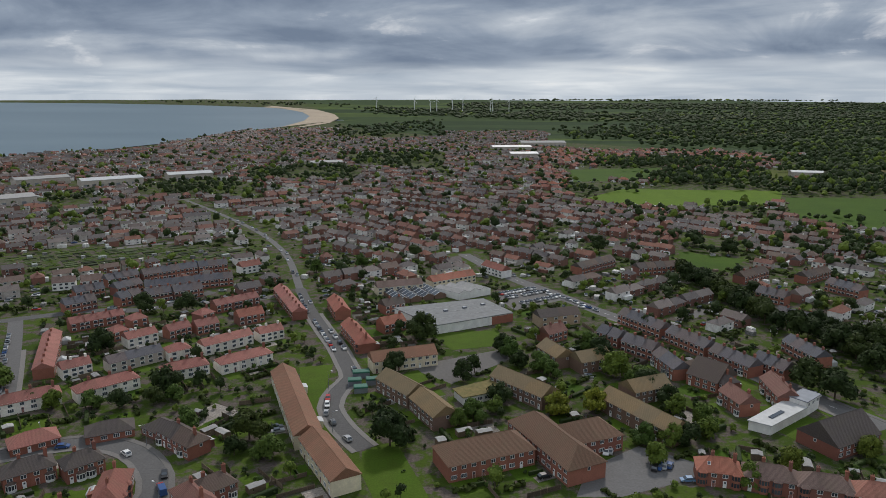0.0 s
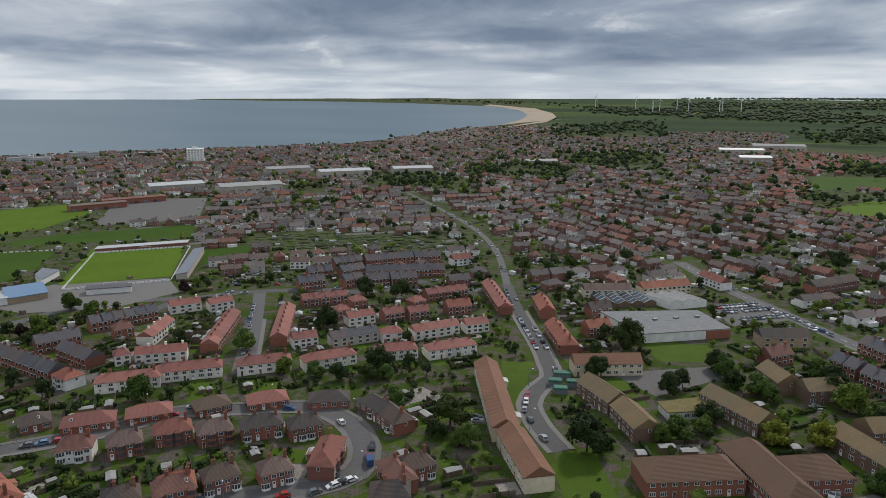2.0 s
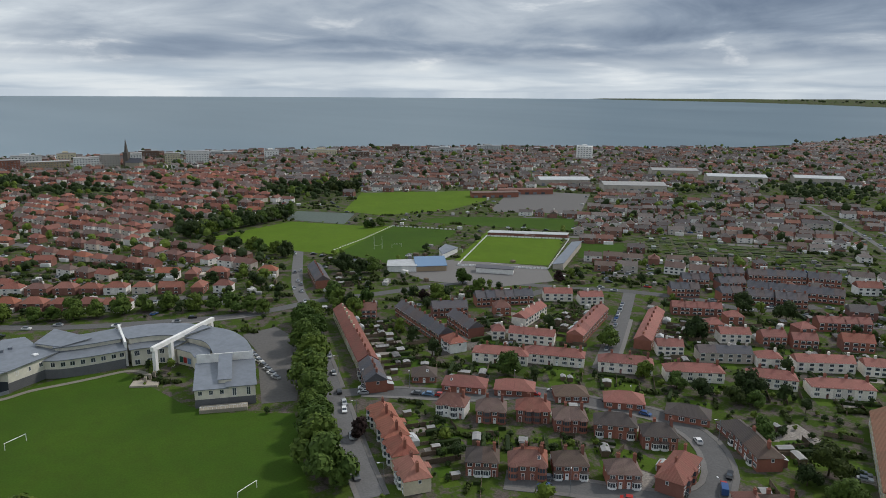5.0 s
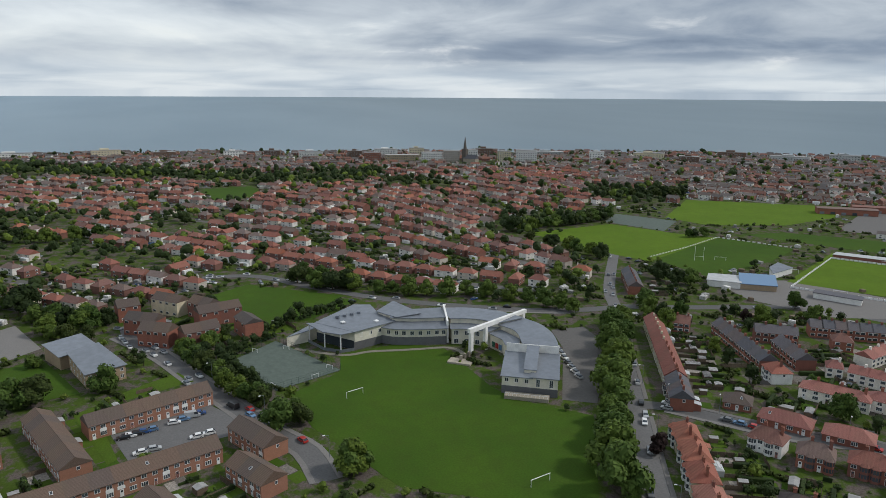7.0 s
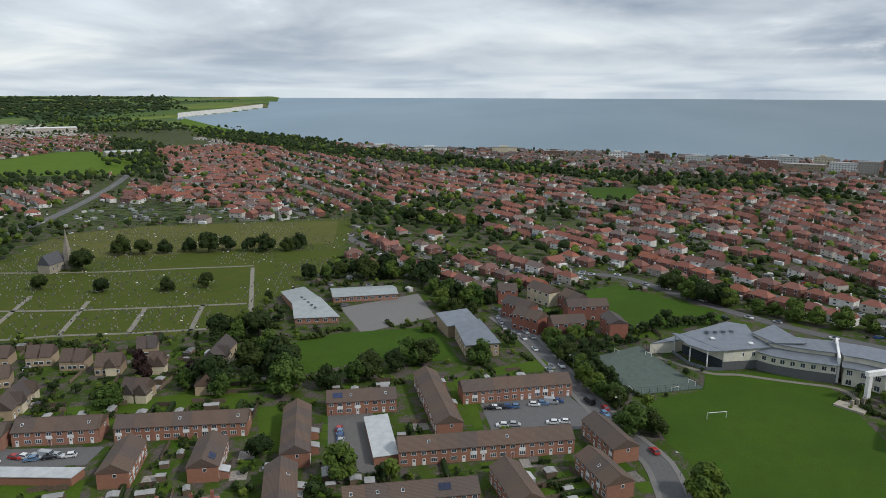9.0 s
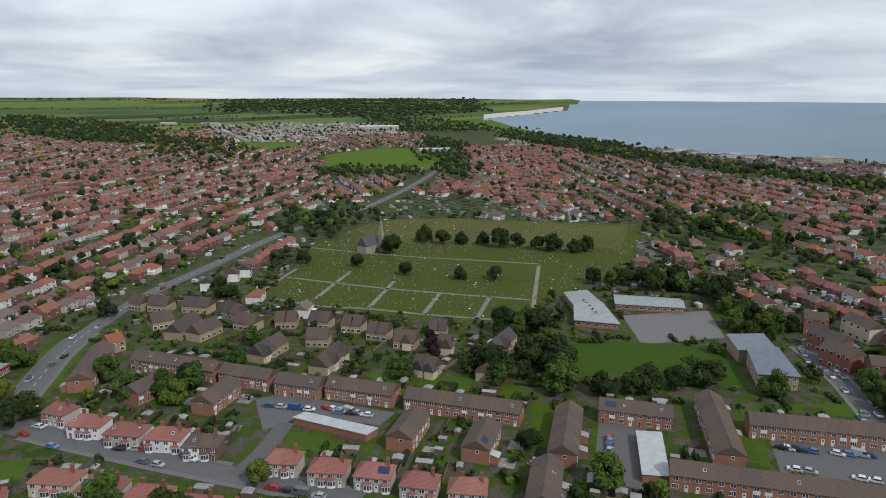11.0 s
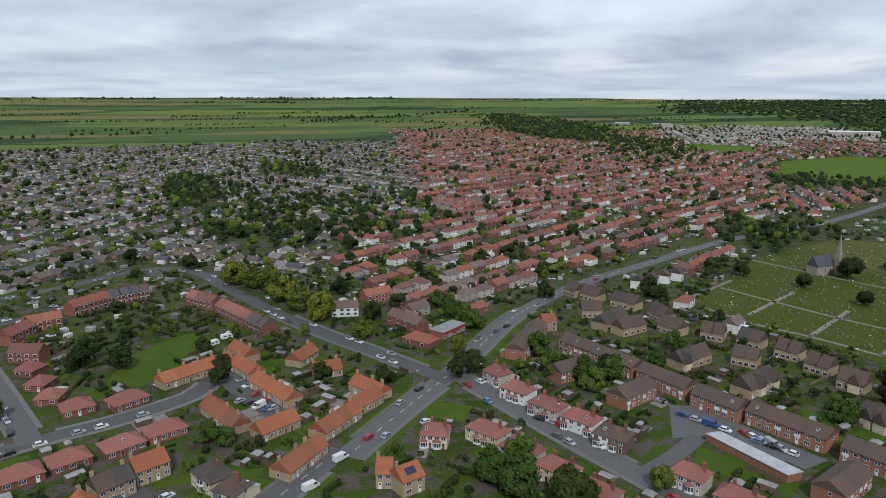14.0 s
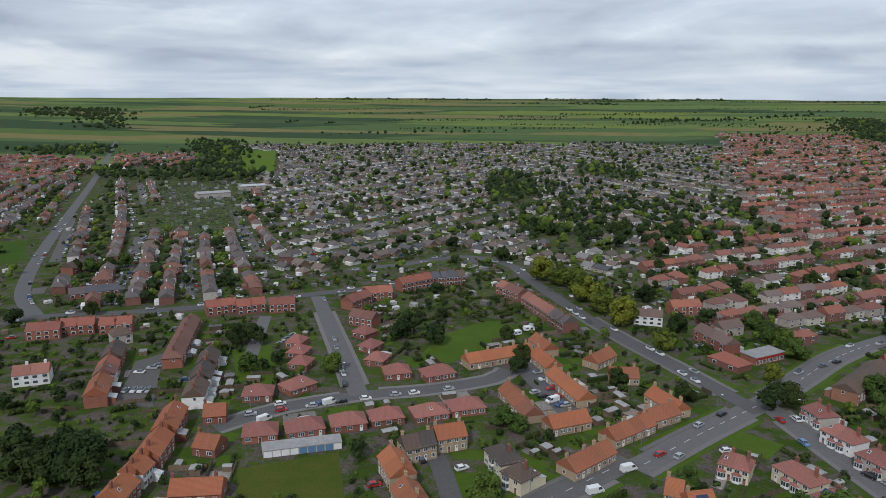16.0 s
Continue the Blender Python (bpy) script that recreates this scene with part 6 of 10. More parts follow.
row(-114.7, 148.4, -110.5, 152.8, "brick_dark", 2)
row(-101.8, 156.3, -98.0, 160.2, "brick_dark", 2, roofs="roof_red")
row(-87.7, 163.8, -91.0, 177.3, "semi_red", 2)
row(-107.6, 183.2, -102.6, 187.8, "brick_dark", 2)
row(-122.1, 178.5, -114.7, 184.3, "brick_dark", 2)
row(-133.1, 171.0, -128.3, 176.0, "semi_red", 2)
row(-146.0, 167.1, -140.4, 172.0, "semi_red", 2)
row(-123.4, 141.4, -119.2, 145.1, "semi_red", 2)
row(-69.2, 170.6, -62.8, 163.4, "semi_red", 2)
row(-67.1, 155.8, -60.7, 158.2, "brick_dark", 2)
row(-276.9, 181.1, -212.8, 151.1, "terrace_red", roofs="roof_red")
row(-210.9, 149.9, -194.3, 141.4, "old_terrace")
row(-271.7, 188.7, -268.0, 193.3, "semi_red", 2)
row(-261.1, 206.8, -215.7, 195.5, "old_terrace")
row(-212.4, 194.4, -205.3, 192.3, "semi_white", 1)
row(-250.1, 216.3, -240.5, 231.2, "old_terrace")
row(-234.4, 217.2, -212.6, 210.6, "old_terrace")
row(-249.1, 245.5, -233.2, 271.2, "old_terrace")
row(-231.4, 242.2, -227.8, 247.3, "semi_red")
row(-211.3, 237.9, -217.7, 259.8, "council_red")
row(-207.9, 216.7, -205.2, 219.8, "council_red", 1)
row(-200.8, 221.3, -185.5, 231.1, "council_red")
row(-194.5, 192.7, -177.8, 205.0, "council_red")
row(-181.4, 164.5, -170.3, 173.1, "pink_bungalow", 2)
row(-166.2, 176.4, -156.6, 184.3, "pink_bungalow", 2)
row(-166.6, 150.0, -161.3, 153.3, "semi_white", 2)
row(-154.5, 156.4, -150.0, 160.7, "semi_red", 2)
row(-176.0, 129.6, -169.4, 126.7, "semi_cream", 2)
row(-165.5, 125.2, -158.1, 122.1, "semi_cream", 2)
row(-153.5, 119.5, -147.6, 116.9, "semi_cream", 2)
row(-142.4, 114.3, -135.0, 111.2, "semi_cream", 2)
row(-132.8, 131.0, -128.7, 134.9, "brick_dark", 2)
row(-123.3, 138.9, -118.2, 143.8, "semi_red", 2)
row(-195.2, 160.5, -190.4, 165.9, "pink_bungalow", 1, roofs="roof_dark")
row(-360.5, 216.9, -326.6, 202.0, "old_terrace")


row(-227.6, -54.3, -245.8, -17.8, "modern_brown")
row(-206.8, -96.9, -216.3, -75.0, "modern_brown")
row(-181.6, -62.6, -203.5, -13.2, "modern_brown")
row(-237.5, -70.5, -199.6, -51.0, "modern_brown")
row(-215.2, -6.6, -198.1, 3.9, "modern_brown")
row(-191.9, -6.9, -177.5, 2.6, "modern_brown")
row(-179.2, -29.8, -162.3, -19.7, "modern_brown")
row(-152.1, -67.9, -166.9, -34.9, "modern_brown")
row(-198.3, -103.7, -168.8, -89.9, "modern_brown")
row(-162.5, -91.0, -142.1, -81.0, "modern_brown")
row(-171.9, -153.6, -187.0, -115.5, "modern_brown")
row(-161.3, -181.9, -171.1, -158.2, "modern_brown")
row(-162.4, -140.9, -145.6, -133.9, "modern_brown")
row(-170.9, -118.2, -154.9, -111.6, "modern_brown")
row(-303.5, -31.0, -310.0, -16.5, "apartments")
row(-314.5, -47.5, -307.5, -34.5, "apartments", roofs="roof_brown")
row(-331.5, -55.5, -323.5, -41.5, "apartments")
row(-362.6, -46.7, -350.8, -33.6, "apartments", walls="render_cream", roofs="roof_brown")
row(-331.0, -26.5, -338.5, -7.5, "apartments")
row(-321.0, -5.6, -308.0, -0.6, "apartments", 1, ridge_off=-0.8)
row(-351.5, -28.5, -341.5, -19.0, "apartments", roofs="roof_brown")
row(-350.0, -64.0, -353.5, -54.5, "apartments", 1)
lawn([(-339, -62), (-346, -46), (-331, -33), (-318, -33), (-312, -12), (-304, -11), (-300, -38), (-318, -56)], mat="asphalt", name="car_park", words="asphalt parking court between brick apartments")
cars_along(-330.0, -34.0, -318.0, -28.0, 4, turn=110)
cars_along(-341.0, -56.0, -336.0, -44.0, 5, turn=20)


row(-114.1, -155.7, -118.2, -149.2, "council_pink", 2)
row(-118.8, -142.1, -123.4, -134.9, "council_pink", 2)
row(-125.6, -130.2, -129.6, -123.0, "council_pink", 2)
row(-130.0, -116.9, -133.7, -110.0, "council_pink", 2)
row(-135.6, -104.9, -140.0, -98.1, "council_pink", 2)
row(-87.9, -238.6, -90.3, -232.6, "council_pink", 2)
row(-88.5, -223.2, -93.4, -215.5, "council_pink", 2, walls="render_white")
row(-93.2, -208.5, -98.4, -200.2, "council_pink", 2)
row(-99.6, -195.8, -104.7, -187.8, "council_pink", 2, walls="render_white")
row(-104.1, -182.4, -109.3, -175.6, "council_pink", 2, walls=("render_white","brick_brown"), roofs="roof_brown")
row(-50.5, -197.0, -56.2, -194.4, "council_pink", 2, walls="render_cream")
row(-66.9, -196.8, -72.6, -188.0, "council_pink", 2, walls="render_cream")
row(-73.1, -182.7, -78.3, -174.2, "council_pink", 2)
row(-79.2, -169.3, -84.0, -161.3, "council_pink", 2, walls="render_cream")
row(-84.4, -155.1, -89.1, -147.5, "council_pink", 2)
row(-89.3, -142.3, -94.8, -133.9, "council_pink", 2)
row(-103.6, -254.8, -126.8, -283.9, "modern_brown")
row(-130.5, -262.3, -143.7, -225.2, "modern_brown")
row(-144.3, -223.1, -151.7, -202.9, "modern_brown")
row(-151.6, -199.3, -158.4, -183.0, "modern_brown")
row(-161.0, -182.2, -170.4, -158.6, "modern_brown")
row(-121.5, -203.2, -138.0, -210.4, "modern_brown")
row(-109.9, -230.6, -126.9, -235.7, "modern_brown")
row(-129.5, -287.9, -136.4, -287.7, "orange_house", 1)
row(-169.8, -339.8, -172.1, -331.9, "close_buff", 2)
row(-174.0, -330.4, -178.9, -320.6, "close_buff", 2)
row(-183.7, -315.2, -190.5, -302.5, "close_buff", 2)
row(-157.1, -302.0, -167.2, -300.1, "close_buff", 2)
row(-160.3, -271.3, -174.8, -275.5, "close_buff", 2)
row(-192.7, -292.5, -193.3, -280.1, "close_buff", 2)
row(-185.3, -272.9, -188.6, -261.9, "close_buff", 2, roofs="roof_brown")
row(-197.5, -259.3, -203.4, -252.1, "close_buff", 2)
row(-208.7, -247.8, -213.1, -238.4, "close_buff", 2)
row(-214.8, -231.3, -218.6, -222.7, "close_buff", 2)
row(-215.2, -214.8, -218.3, -206.1, "close_buff", 2)
row(-190.8, -229.6, -196.7, -221.7, "close_buff", 2, roofs="roof_brown")
row(-214.5, -198.3, -218.4, -189.4, "close_buff", 2, roofs="roof_brown")
row(-162.3, -228.9, -179.8, -234.5, "close_buff", 2)
row(-170.2, -199.5, -188.3, -206.8, "close_buff", 2)
row(-197.5, -171.7, -199.4, -162.4, "close_buff", 2)
row(-234.9, -195.6, -238.9, -189.2, "close_buff", 2)
row(-221.6, -179.5, -223.6, -174.3, "close_buff", 2)
row(-218.7, -150.4, -206.7, -144.3, "close_buff", 2, roofs="roof_brown")
row(-228.3, -156.8, -248.7, -161.9, "close_buff", 2)
row(-172.8, -290.4, -155.5, -279.7, "close_buff", 2)


row(35.3, -263.7, 10.3, -281.1, "orange_bungalow", 5)
row(8.2, -295.2, 1.4, -282.1, "orange_bungalow", 2)
row(7.0, -277.0, -0.4, -263.1, "orange_bungalow", 2)
row(-0.3, -257.3, -12.3, -234.7, "orange_bungalow", 4)
row(16.3, -239.6, 5.9, -218.7, "orange_bungalow", 3)
row(1.2, -213.2, -11.3, -220.8, "orange_bungalow", 3)
row(-17.5, -208.0, -31.3, -221.7, "orange_bungalow", 4)
row(-31.0, -223.7, -41.0, -231.8, "orange_bungalow", 2)
row(-35.8, -244.6, -44.0, -231.5, "orange_bungalow", 3)
row(-21.0, -259.8, -32.1, -261.1, "orange_bungalow", 2)
row(-14.5, -271.7, -22.7, -283.1, "orange_bungalow", 2)
row(-4.7, -186.4, -17.1, -200.6, "orange_bungalow", 4)
row(44.3, -188.0, 35.8, -193.6, "orange_house", 2, roofs="roof_dark")
row(35.8, -196.2, 27.3, -200.9, "orange_house", 2)
row(46.4, -182.4, 39.8, -171.2, "orange_house", 2)
row(38.6, -166.6, 32.8, -157.2, "orange_house", 2)
row(15.7, -191.9, 11.0, -184.5, "semi_cream", 1, roofs="roof_dark")
row(10.2, -181.0, 5.7, -177.2, "semi_cream", 1, roofs="roof_dark")
row(-31.3, -178.1, -35.8, -176.9, "orange_house", 1)
row(-35.3, -171.3, -42.1, -173.9, "orange_house", 1)
row(96.2, -192.3, 88.0, -195.4, "pink_bungalow", 1)
row(83.8, -197.0, 75.0, -201.8, "pink_bungalow", 1)
row(70.9, -203.8, 62.4, -207.9, "pink_bungalow", 1)
row(59.1, -209.8, 51.3, -213.9, "pink_bungalow", 1)
row(45.6, -214.9, 37.1, -219.6, "pink_bungalow", 1)
row(34.2, -222.0, 25.2, -226.4, "pink_bungalow", 1)
row(109.5, -220.7, 101.3, -223.2, "pink_bungalow", 1)
row(96.6, -227.2, 91.1, -234.7, "pink_bungalow", 1)
row(113.9, -275.9, 108.8, -275.3, "pink_bungalow", 1)
row(108.9, -264.5, 103.3, -264.1, "pink_bungalow", 1)
row(103.8, -252.7, 97.7, -252.5, "pink_bungalow", 1)
row(88.1, -294.0, 82.5, -290.9, "pink_bungalow", 1)
row(81.0, -277.4, 75.5, -275.5, "pink_bungalow", 1)
row(74.4, -262.6, 68.4, -261.7, "pink_bungalow", 1)
row(64.4, -248.7, 56.8, -251.9, "pink_bungalow", 1)
row(49.0, -249.1, 40.4, -254.8, "pink_bungalow", 1)
row(105.0, -331.4, 100.0, -343.1, "semi_red", 2)
row(94.6, -309.7, 85.5, -306.8, "semi_red", 2)
row(87.7, -369.1, 73.0, -384.9, "old_terrace", roofs="roof_red")
row(72.0, -385.1, 54.4, -393.8, "old_terrace", roofs=("roof_slate","roof_brown"))
row(101.5, -348.5, 89.0, -354.3, "semi_red")
row(30.4, -376.3, 17.0, -361.1, "terrace_red", walls="brick_red")
row(14.6, -355.9, -0.3, -328.3, "terrace_red", walls="brick_red")
row(-0.3, -327.0, -6.9, -314.8, "old_terrace")
row(231.5, -263.1, 222.1, -267.2, "semi_red", 2)
row(221.1, -271.6, 211.4, -275.9, "semi_red", 2)
row(204.5, -276.3, 195.8, -280.4, "semi_red", 2)
row(199.6, -217.8, 192.1, -222.1, "semi_white", 2)
row(170.7, -310.1, 161.9, -316.8, "semi_red", 2)
row(156.4, -314.7, 148.3, -320.3, "semi_red", 2)
row(141.7, -320.5, 133.2, -324.1, "semi_red", 2)
row(168.2, -288.1, 151.3, -242.4, "semi_red", 5)
row(181.3, -250.6, 174.5, -237.0, "orange_house", 2, walls=("brick_red", "render_white"), roofs="roof_dark")
row(173.0, -234.0, 166.2, -220.4, "orange_house", 2, walls=("brick_red", "render_white"), roofs=("roof_red", "roof_dark"))
row(164.7, -217.4, 157.9, -203.8, "orange_house", 2, walls="brick_red", roofs="roof_orange")
row(138.6, -250.2, 134.2, -238.0, "orange_house", 2, walls=("render_white", "brick_red"), roofs="roof_dark")
row(133.2, -235.2, 128.9, -223.2, "orange_house", 2, walls=("brick_red", "render_white"), roofs=("roof_orange", "roof_dark"))
row(127.9, -220.4, 123.6, -208.6, "orange_house", 2, walls="render_white", roofs="roof_brown")
row(191.8, -263.2, 187.5, -267.9, "semi_grey", 1)
row(124.9, -200.0, 120.0, -184.3, "orange_house", 2, walls="brick_red")
row(119.1, -181.8, 115.9, -168.0, "orange_house", 2, walls="brick_red")
row(115.3, -165.4, 115.0, -159.1, "orange_house", 2, walls=("render_white","brick_red"))
row(113.8, -155.7, 112.7, -146.2, "orange_house", 2, walls="brick_red")
row(107.4, -182.5, 99.6, -182.1, "orange_bungalow", 1, walls="brick_red")
row(101.2, -156.6, 87.7, -160.2, "orange_bungalow", 2, walls="brick_red")
row(115.6, -201.5, 108.8, -204.1, "orange_bungalow", 1, walls="brick_red")
row(259.1, -322.8, 239.4, -338.2, "grey_bungalow", 3, walls="brick_red")
row(293.3, -368.0, 294.8, -391.1, "brick_dark", 2)


tree(-16.5, 202.4, "a", 12)
tree(-9.8, 302.4, "a", 12)
tree(39.5, 224.1, "y", 9)
tree(53.4, 227.4, "y", 9)
tree(-102.3, 242.7, "a", 10)
tree(-62.0, 206.3, "a", 10)
tree(-151.6, 340.6, "a", 10)
tree(-130.2, 340.7, "a", 10)
tree(-146.9, 285.6, "a", 10)
tree(-51.8, 193.6, "b", 8)
tree(-84.2, 212.5, "b", 8)
tree_line([(146.6, 422.4), (156.0, 338.1), (164.0, 302.9), (192.8, 287.9)], 9, "a", 11)
tree_line([(179.7, 318.2), (172.0, 272.6), (175.4, 260.1)], 9, "a", 12)
tree_line([(88.1, 201.3), (84.5, 221.7), (77.1, 235.8), (67.2, 263.2), (63.5, 289.9)], 9, "ab", 9)
tree(143.4, 237.6, "a", 11)
tree(138.5, 248.2, "a", 11)
tree(151.7, 379.8, "a", 11)
tree(111.7, 488.0, "a", 11)
tree(187.9, 509.4, "a", 11)
tree(201.1, 479.4, "a", 11)
tree(130.8, 195.5, "y", 7)
tree(103.2, 188.5, "y", 7)
tree_line([(60.0, 202.1), (68.3, 206.0), (81.4, 202.2)], 8, "ab", 8)
tree_line([(3.3, 214.7), (15.1, 223.5), (24.2, 237.7)], 8, "ab", 7)
tree_line([(21.6, 291.0), (35.7, 264.3), (47.3, 252.6)], 9, "ab", 8)
tree(-52.2, 438.0, "b", 9)
tree(49.5, 492.5, "b", 9)
tree(-78.6, 422.4, "b", 9)
tree(8.1, 254.3, "a", 8)
tree(-18.7, 263.0, "a", 8)
tree(97.7, 313.9, "a", 8)
tree(61.2, 441.6, "a", 8)
tree_line([(-154.4, 233.0), (-130.5, 226.0), (-108.9, 230.8), (-91.5, 238.2)], 10, "ab", 6)
tree_line([(-69.8, 196.2), (-60.1, 192.7), (-49.0, 196.2)], 9, "ab", 6)
tree(87.4, 179.0, "b", 7)
tree(64.1, 191.7, "b", 7)
tree_line([(-286.5, 164.5), (-256.5, 148.6), (-226.1, 132.6), (-197.8, 117.0), (-171.0, 104.0), (-146.0, 91.5)], 11.5, "b", 12.5)
tree_line([(-285.8, 172.3), (-242.9, 148.1)], 17, "b", 9)
tree_line([(-401.2, 21.2), (-379.9, 38.3), (-375.9, 57.3)], 11, "ab", 10)
tree_line([(-369.4, 61.8), (-356.9, 85.1), (-351.0, 107.7), (-339.7, 128.9), (-317.3, 148.3), (-305.9, 158.9)], 10, "b", 9)
tree_line([(-355.1, 232.1), (-331.7, 245.5)], 9, "ab", 10)
tree_line([(-318.7, 201.1), (-288.0, 188.8), (-289.0, 209.0)], 10, "ab", 10)
tree(-184.7, 25.3, "b", 10)
tree(-173.4, 190.0, "b", 10)
tree(-271.9, 184.9, "b", 10)
tree(-170.4, 117.1, "p", 7)
tree(-271.2, 228.6, "p", 7)
tree(-249.8, 314.7, "p", 7)
tree_line([(-475.4, 199.4), (-445.2, 213.0), (-405.5, 228.1)], 10, "ab", 9)
tree_line([(-510.2, 195.0), (-524.6, 251.1), (-545.8, 306.7)], 9, "ab", 11)
tree_line([(-674.0, 357.3), (-646.3, 413.1), (-652.3, 455.0)], 9, "ab", 10)
tree(-283.1, 268.7, "b", 9)
tree(-261.6, 260.8, "b", 9)
tree(-268.8, 236.0, "b", 9)
tree(-167.1, 246.9, "b", 9)
tree_line([(-457.5, 320.2), (-459.4, 344.2)], 9, "ab", 7)
tree_line([(-338.0, -95.0), (-326.0, -84.0), (-320.0, -70.0)], 8, "ab", 9)
tree_line([(-372.0, -150.0), (-384.0, -128.0), (-380.0, -108.0)], 9, "ab", 11)
tree_line([(-300.0, -90.0), (-288.0, -84.0)], 9, "b", 6)
tree_line([(-312.0, -12.0), (-301.0, -19.0), (-289.0, -21.0)], 5, "ab", 6)
hedge_line([(-286.0, -15.0), (-262.0, -5.0), (-244.5, 3.0)], gap=1.6, size=0.55)
hedge_line([(-286.0, -14.0), (-306.0, 7.5)], gap=1.6, size=0.55)
hedge_line([(-312.0, 2.0), (-330.0, 22.0), (-345.0, 48.0)], gap=2.2, size=0.7)
tree_line([(-220.7, -107.3), (-235.9, -93.1), (-258.4, -79.6), (-261.5, -68.4)], 9, "ab", 10)
tree_line([(-253.3, -143.4), (-226.1, -123.9), (-212.8, -112.4)], 9, "ab", 11)
tree_line([(-256.0, -176.0), (-264.0, -163.0), (-270.0, -152.0)], 9, "ab", 10)
tree_line([(-364.0, -185.2), (-380.3, -152.4), (-392.5, -135.0)], 9, "ab", 10)
tree_line([(-372.3, -114.4), (-336.1, -76.0), (-350.2, -64.0)], 9, "ab", 9)
tree_line([(-389.7, -336.6), (-397.0, -310.8), (-413.3, -286.7), (-420.7, -260.4), (-428.1, -234.1), (-442.2, -219.5)], 12, "a", 12)
tree(-321.1, -244.5, "a", 8)
tree(-334.4, -228.3, "a", 8)
tree(-308.6, -276.6, "a", 8)
tree(-304.2, -313.9, "a", 8)
tree(-345.9, -322.6, "a", 13)
tree_line([(-297.0, -33.5), (-278.5, -21.7), (-246.7, -6.4), (-226.4, 7.5), (-216.2, 16.2)], 6, "ab", 7)
tree_line([(-411.0, 24.2), (-390.8, 41.0), (-372.8, 56.0)], 9, "b", 9)
tree(-167.5, -75.4, "b", 10)
tree(-184.1, 25.0, "b", 10)
tree(-217.3, 5.6, "b", 10)
tree(-263.9, -54.7, "b", 10)
tree(-213.0, -176.8, "p", 9)
tree(-215.7, -156.3, "p", 9)
tree(-208.0, -139.4, "b", 8)
tree(-189.5, -170.1, "b", 8)
tree(-209.2, -154.3, "b", 8)
tree(-171.6, -102.9, "a", 7)
tree_line([(-568.3, -194.9), (-555.0, -140.8), (-565.3, -104.5)], 9, "ab", 9)
tree(-649.8, -10.4, "a", 9)
tree(-572.9, -222.9, "a", 9)
tree(-606.3, -52.4, "a", 9)
tree_line([(-91.4, -339.5), (-98.7, -292.6)], 6, "b", 8)
tree(-114.7, -256.6, "b", 10)
tree(-121.8, -227.2, "b", 10)
tree(-132.4, -226.0, "b", 10)
tree(-111.7, -235.4, "b", 10)
tree(-174.4, -246.7, "b", 9)
tree(-120.8, -219.0, "b", 9)
tree(-152.2, -227.7, "b", 9)
tree(-82.2, -247.1, "a", 9)
tree(-77.1, -244.6, "a", 9)
tree(-131.4, -228.7, "a", 9)
tree(-67.5, -161.3, "b", 12)
tree(-77.8, -149.4, "a", 12)
tree(-212.4, -145.8, "a", 12)
tree(-231.6, -141.2, "a", 12)
tree(-48.9, -307.7, "y", 7)
tree(-107.0, -152.3, "y", 7)
tree(-84.0, -271.0, "y", 7)
tree_line([(-286.3, -176.4), (-270.0, -162.0)], 9, "ab", 9)
tree(-214.4, -330.9, "a", 9)
tree(-287.5, -347.4, "a", 9)
tree(-237.4, -474.0, "a", 9)
tree(-153.2, -335.2, "a", 9)
tree(-222.8, -185.1, "p", 8)
tree(-192.1, -173.1, "b", 8)
tree(-188.2, -172.5, "b", 8)
tree_line([(-375.9, -454.4), (-402.4, -433.1)], 12, "ab", 11)
for tx, ty in ((9.2, -406.6), (-1.3, -397.8), (-10.1, -385.4), (-16.7, -366.1), (-22.9, -348.1), (-32.1, -329.7)):
    tree(tx, ty, "y", 14.0)
tree(-46.8, -298.5, "y", 9)
tree(13.6, -275.6, "a", 7)
tree(21.0, -297.6, "a", 7)
tree(14.2, -260.9, "a", 7)
tree(-24.4, -256.0, "a", 7)
tree(-46.5, -244.2, "a", 7)
tree(10.3, -212.1, "b", 6)
tree(-38.7, -187.5, "b", 6)
tree(-62.9, -169.9, "b", 10)
tree(-73.1, -173.8, "b", 10)
tree_line([(34.1, -577.6), (-0.3, -544.2), (-35.2, -559.1), (-71.6, -562.3), (-113.5, -538.2)], 11, "ab", 10)
tree(-44.0, -510.4, "a", 9)
tree(-69.1, -482.9, "a", 9)
tree(-20.1, -618.7, "a", 9)
tree_line([(165.9, -175.0), (141.8, -155.3), (140.3, -172.2), (124.1, -152.6)], 10, "a", 11)
tree(130.5, -274.2, "a", 9)
tree(137.9, -272.8, "a", 9)
tree(68.6, -293.2, "a", 9)
tree(52.2, -288.4, "a", 9)
tree(36.0, -450.7, "a", 9)
tree(74.7, -480.0, "a", 9)
tree(86.2, -249.7, "b", 8)
tree(14.9, -214.2, "b", 8)
tree(119.1, -243.8, "b", 8)
tree(16.7, -169.6, "b", 9)
tree(254.6, -279.4, "a", 7)
tree(227.9, -298.1, "a", 7)
tree_line([(298.1, -373.8), (277.7, -377.6), (266.2, -395.2)], 9, "ab", 8)


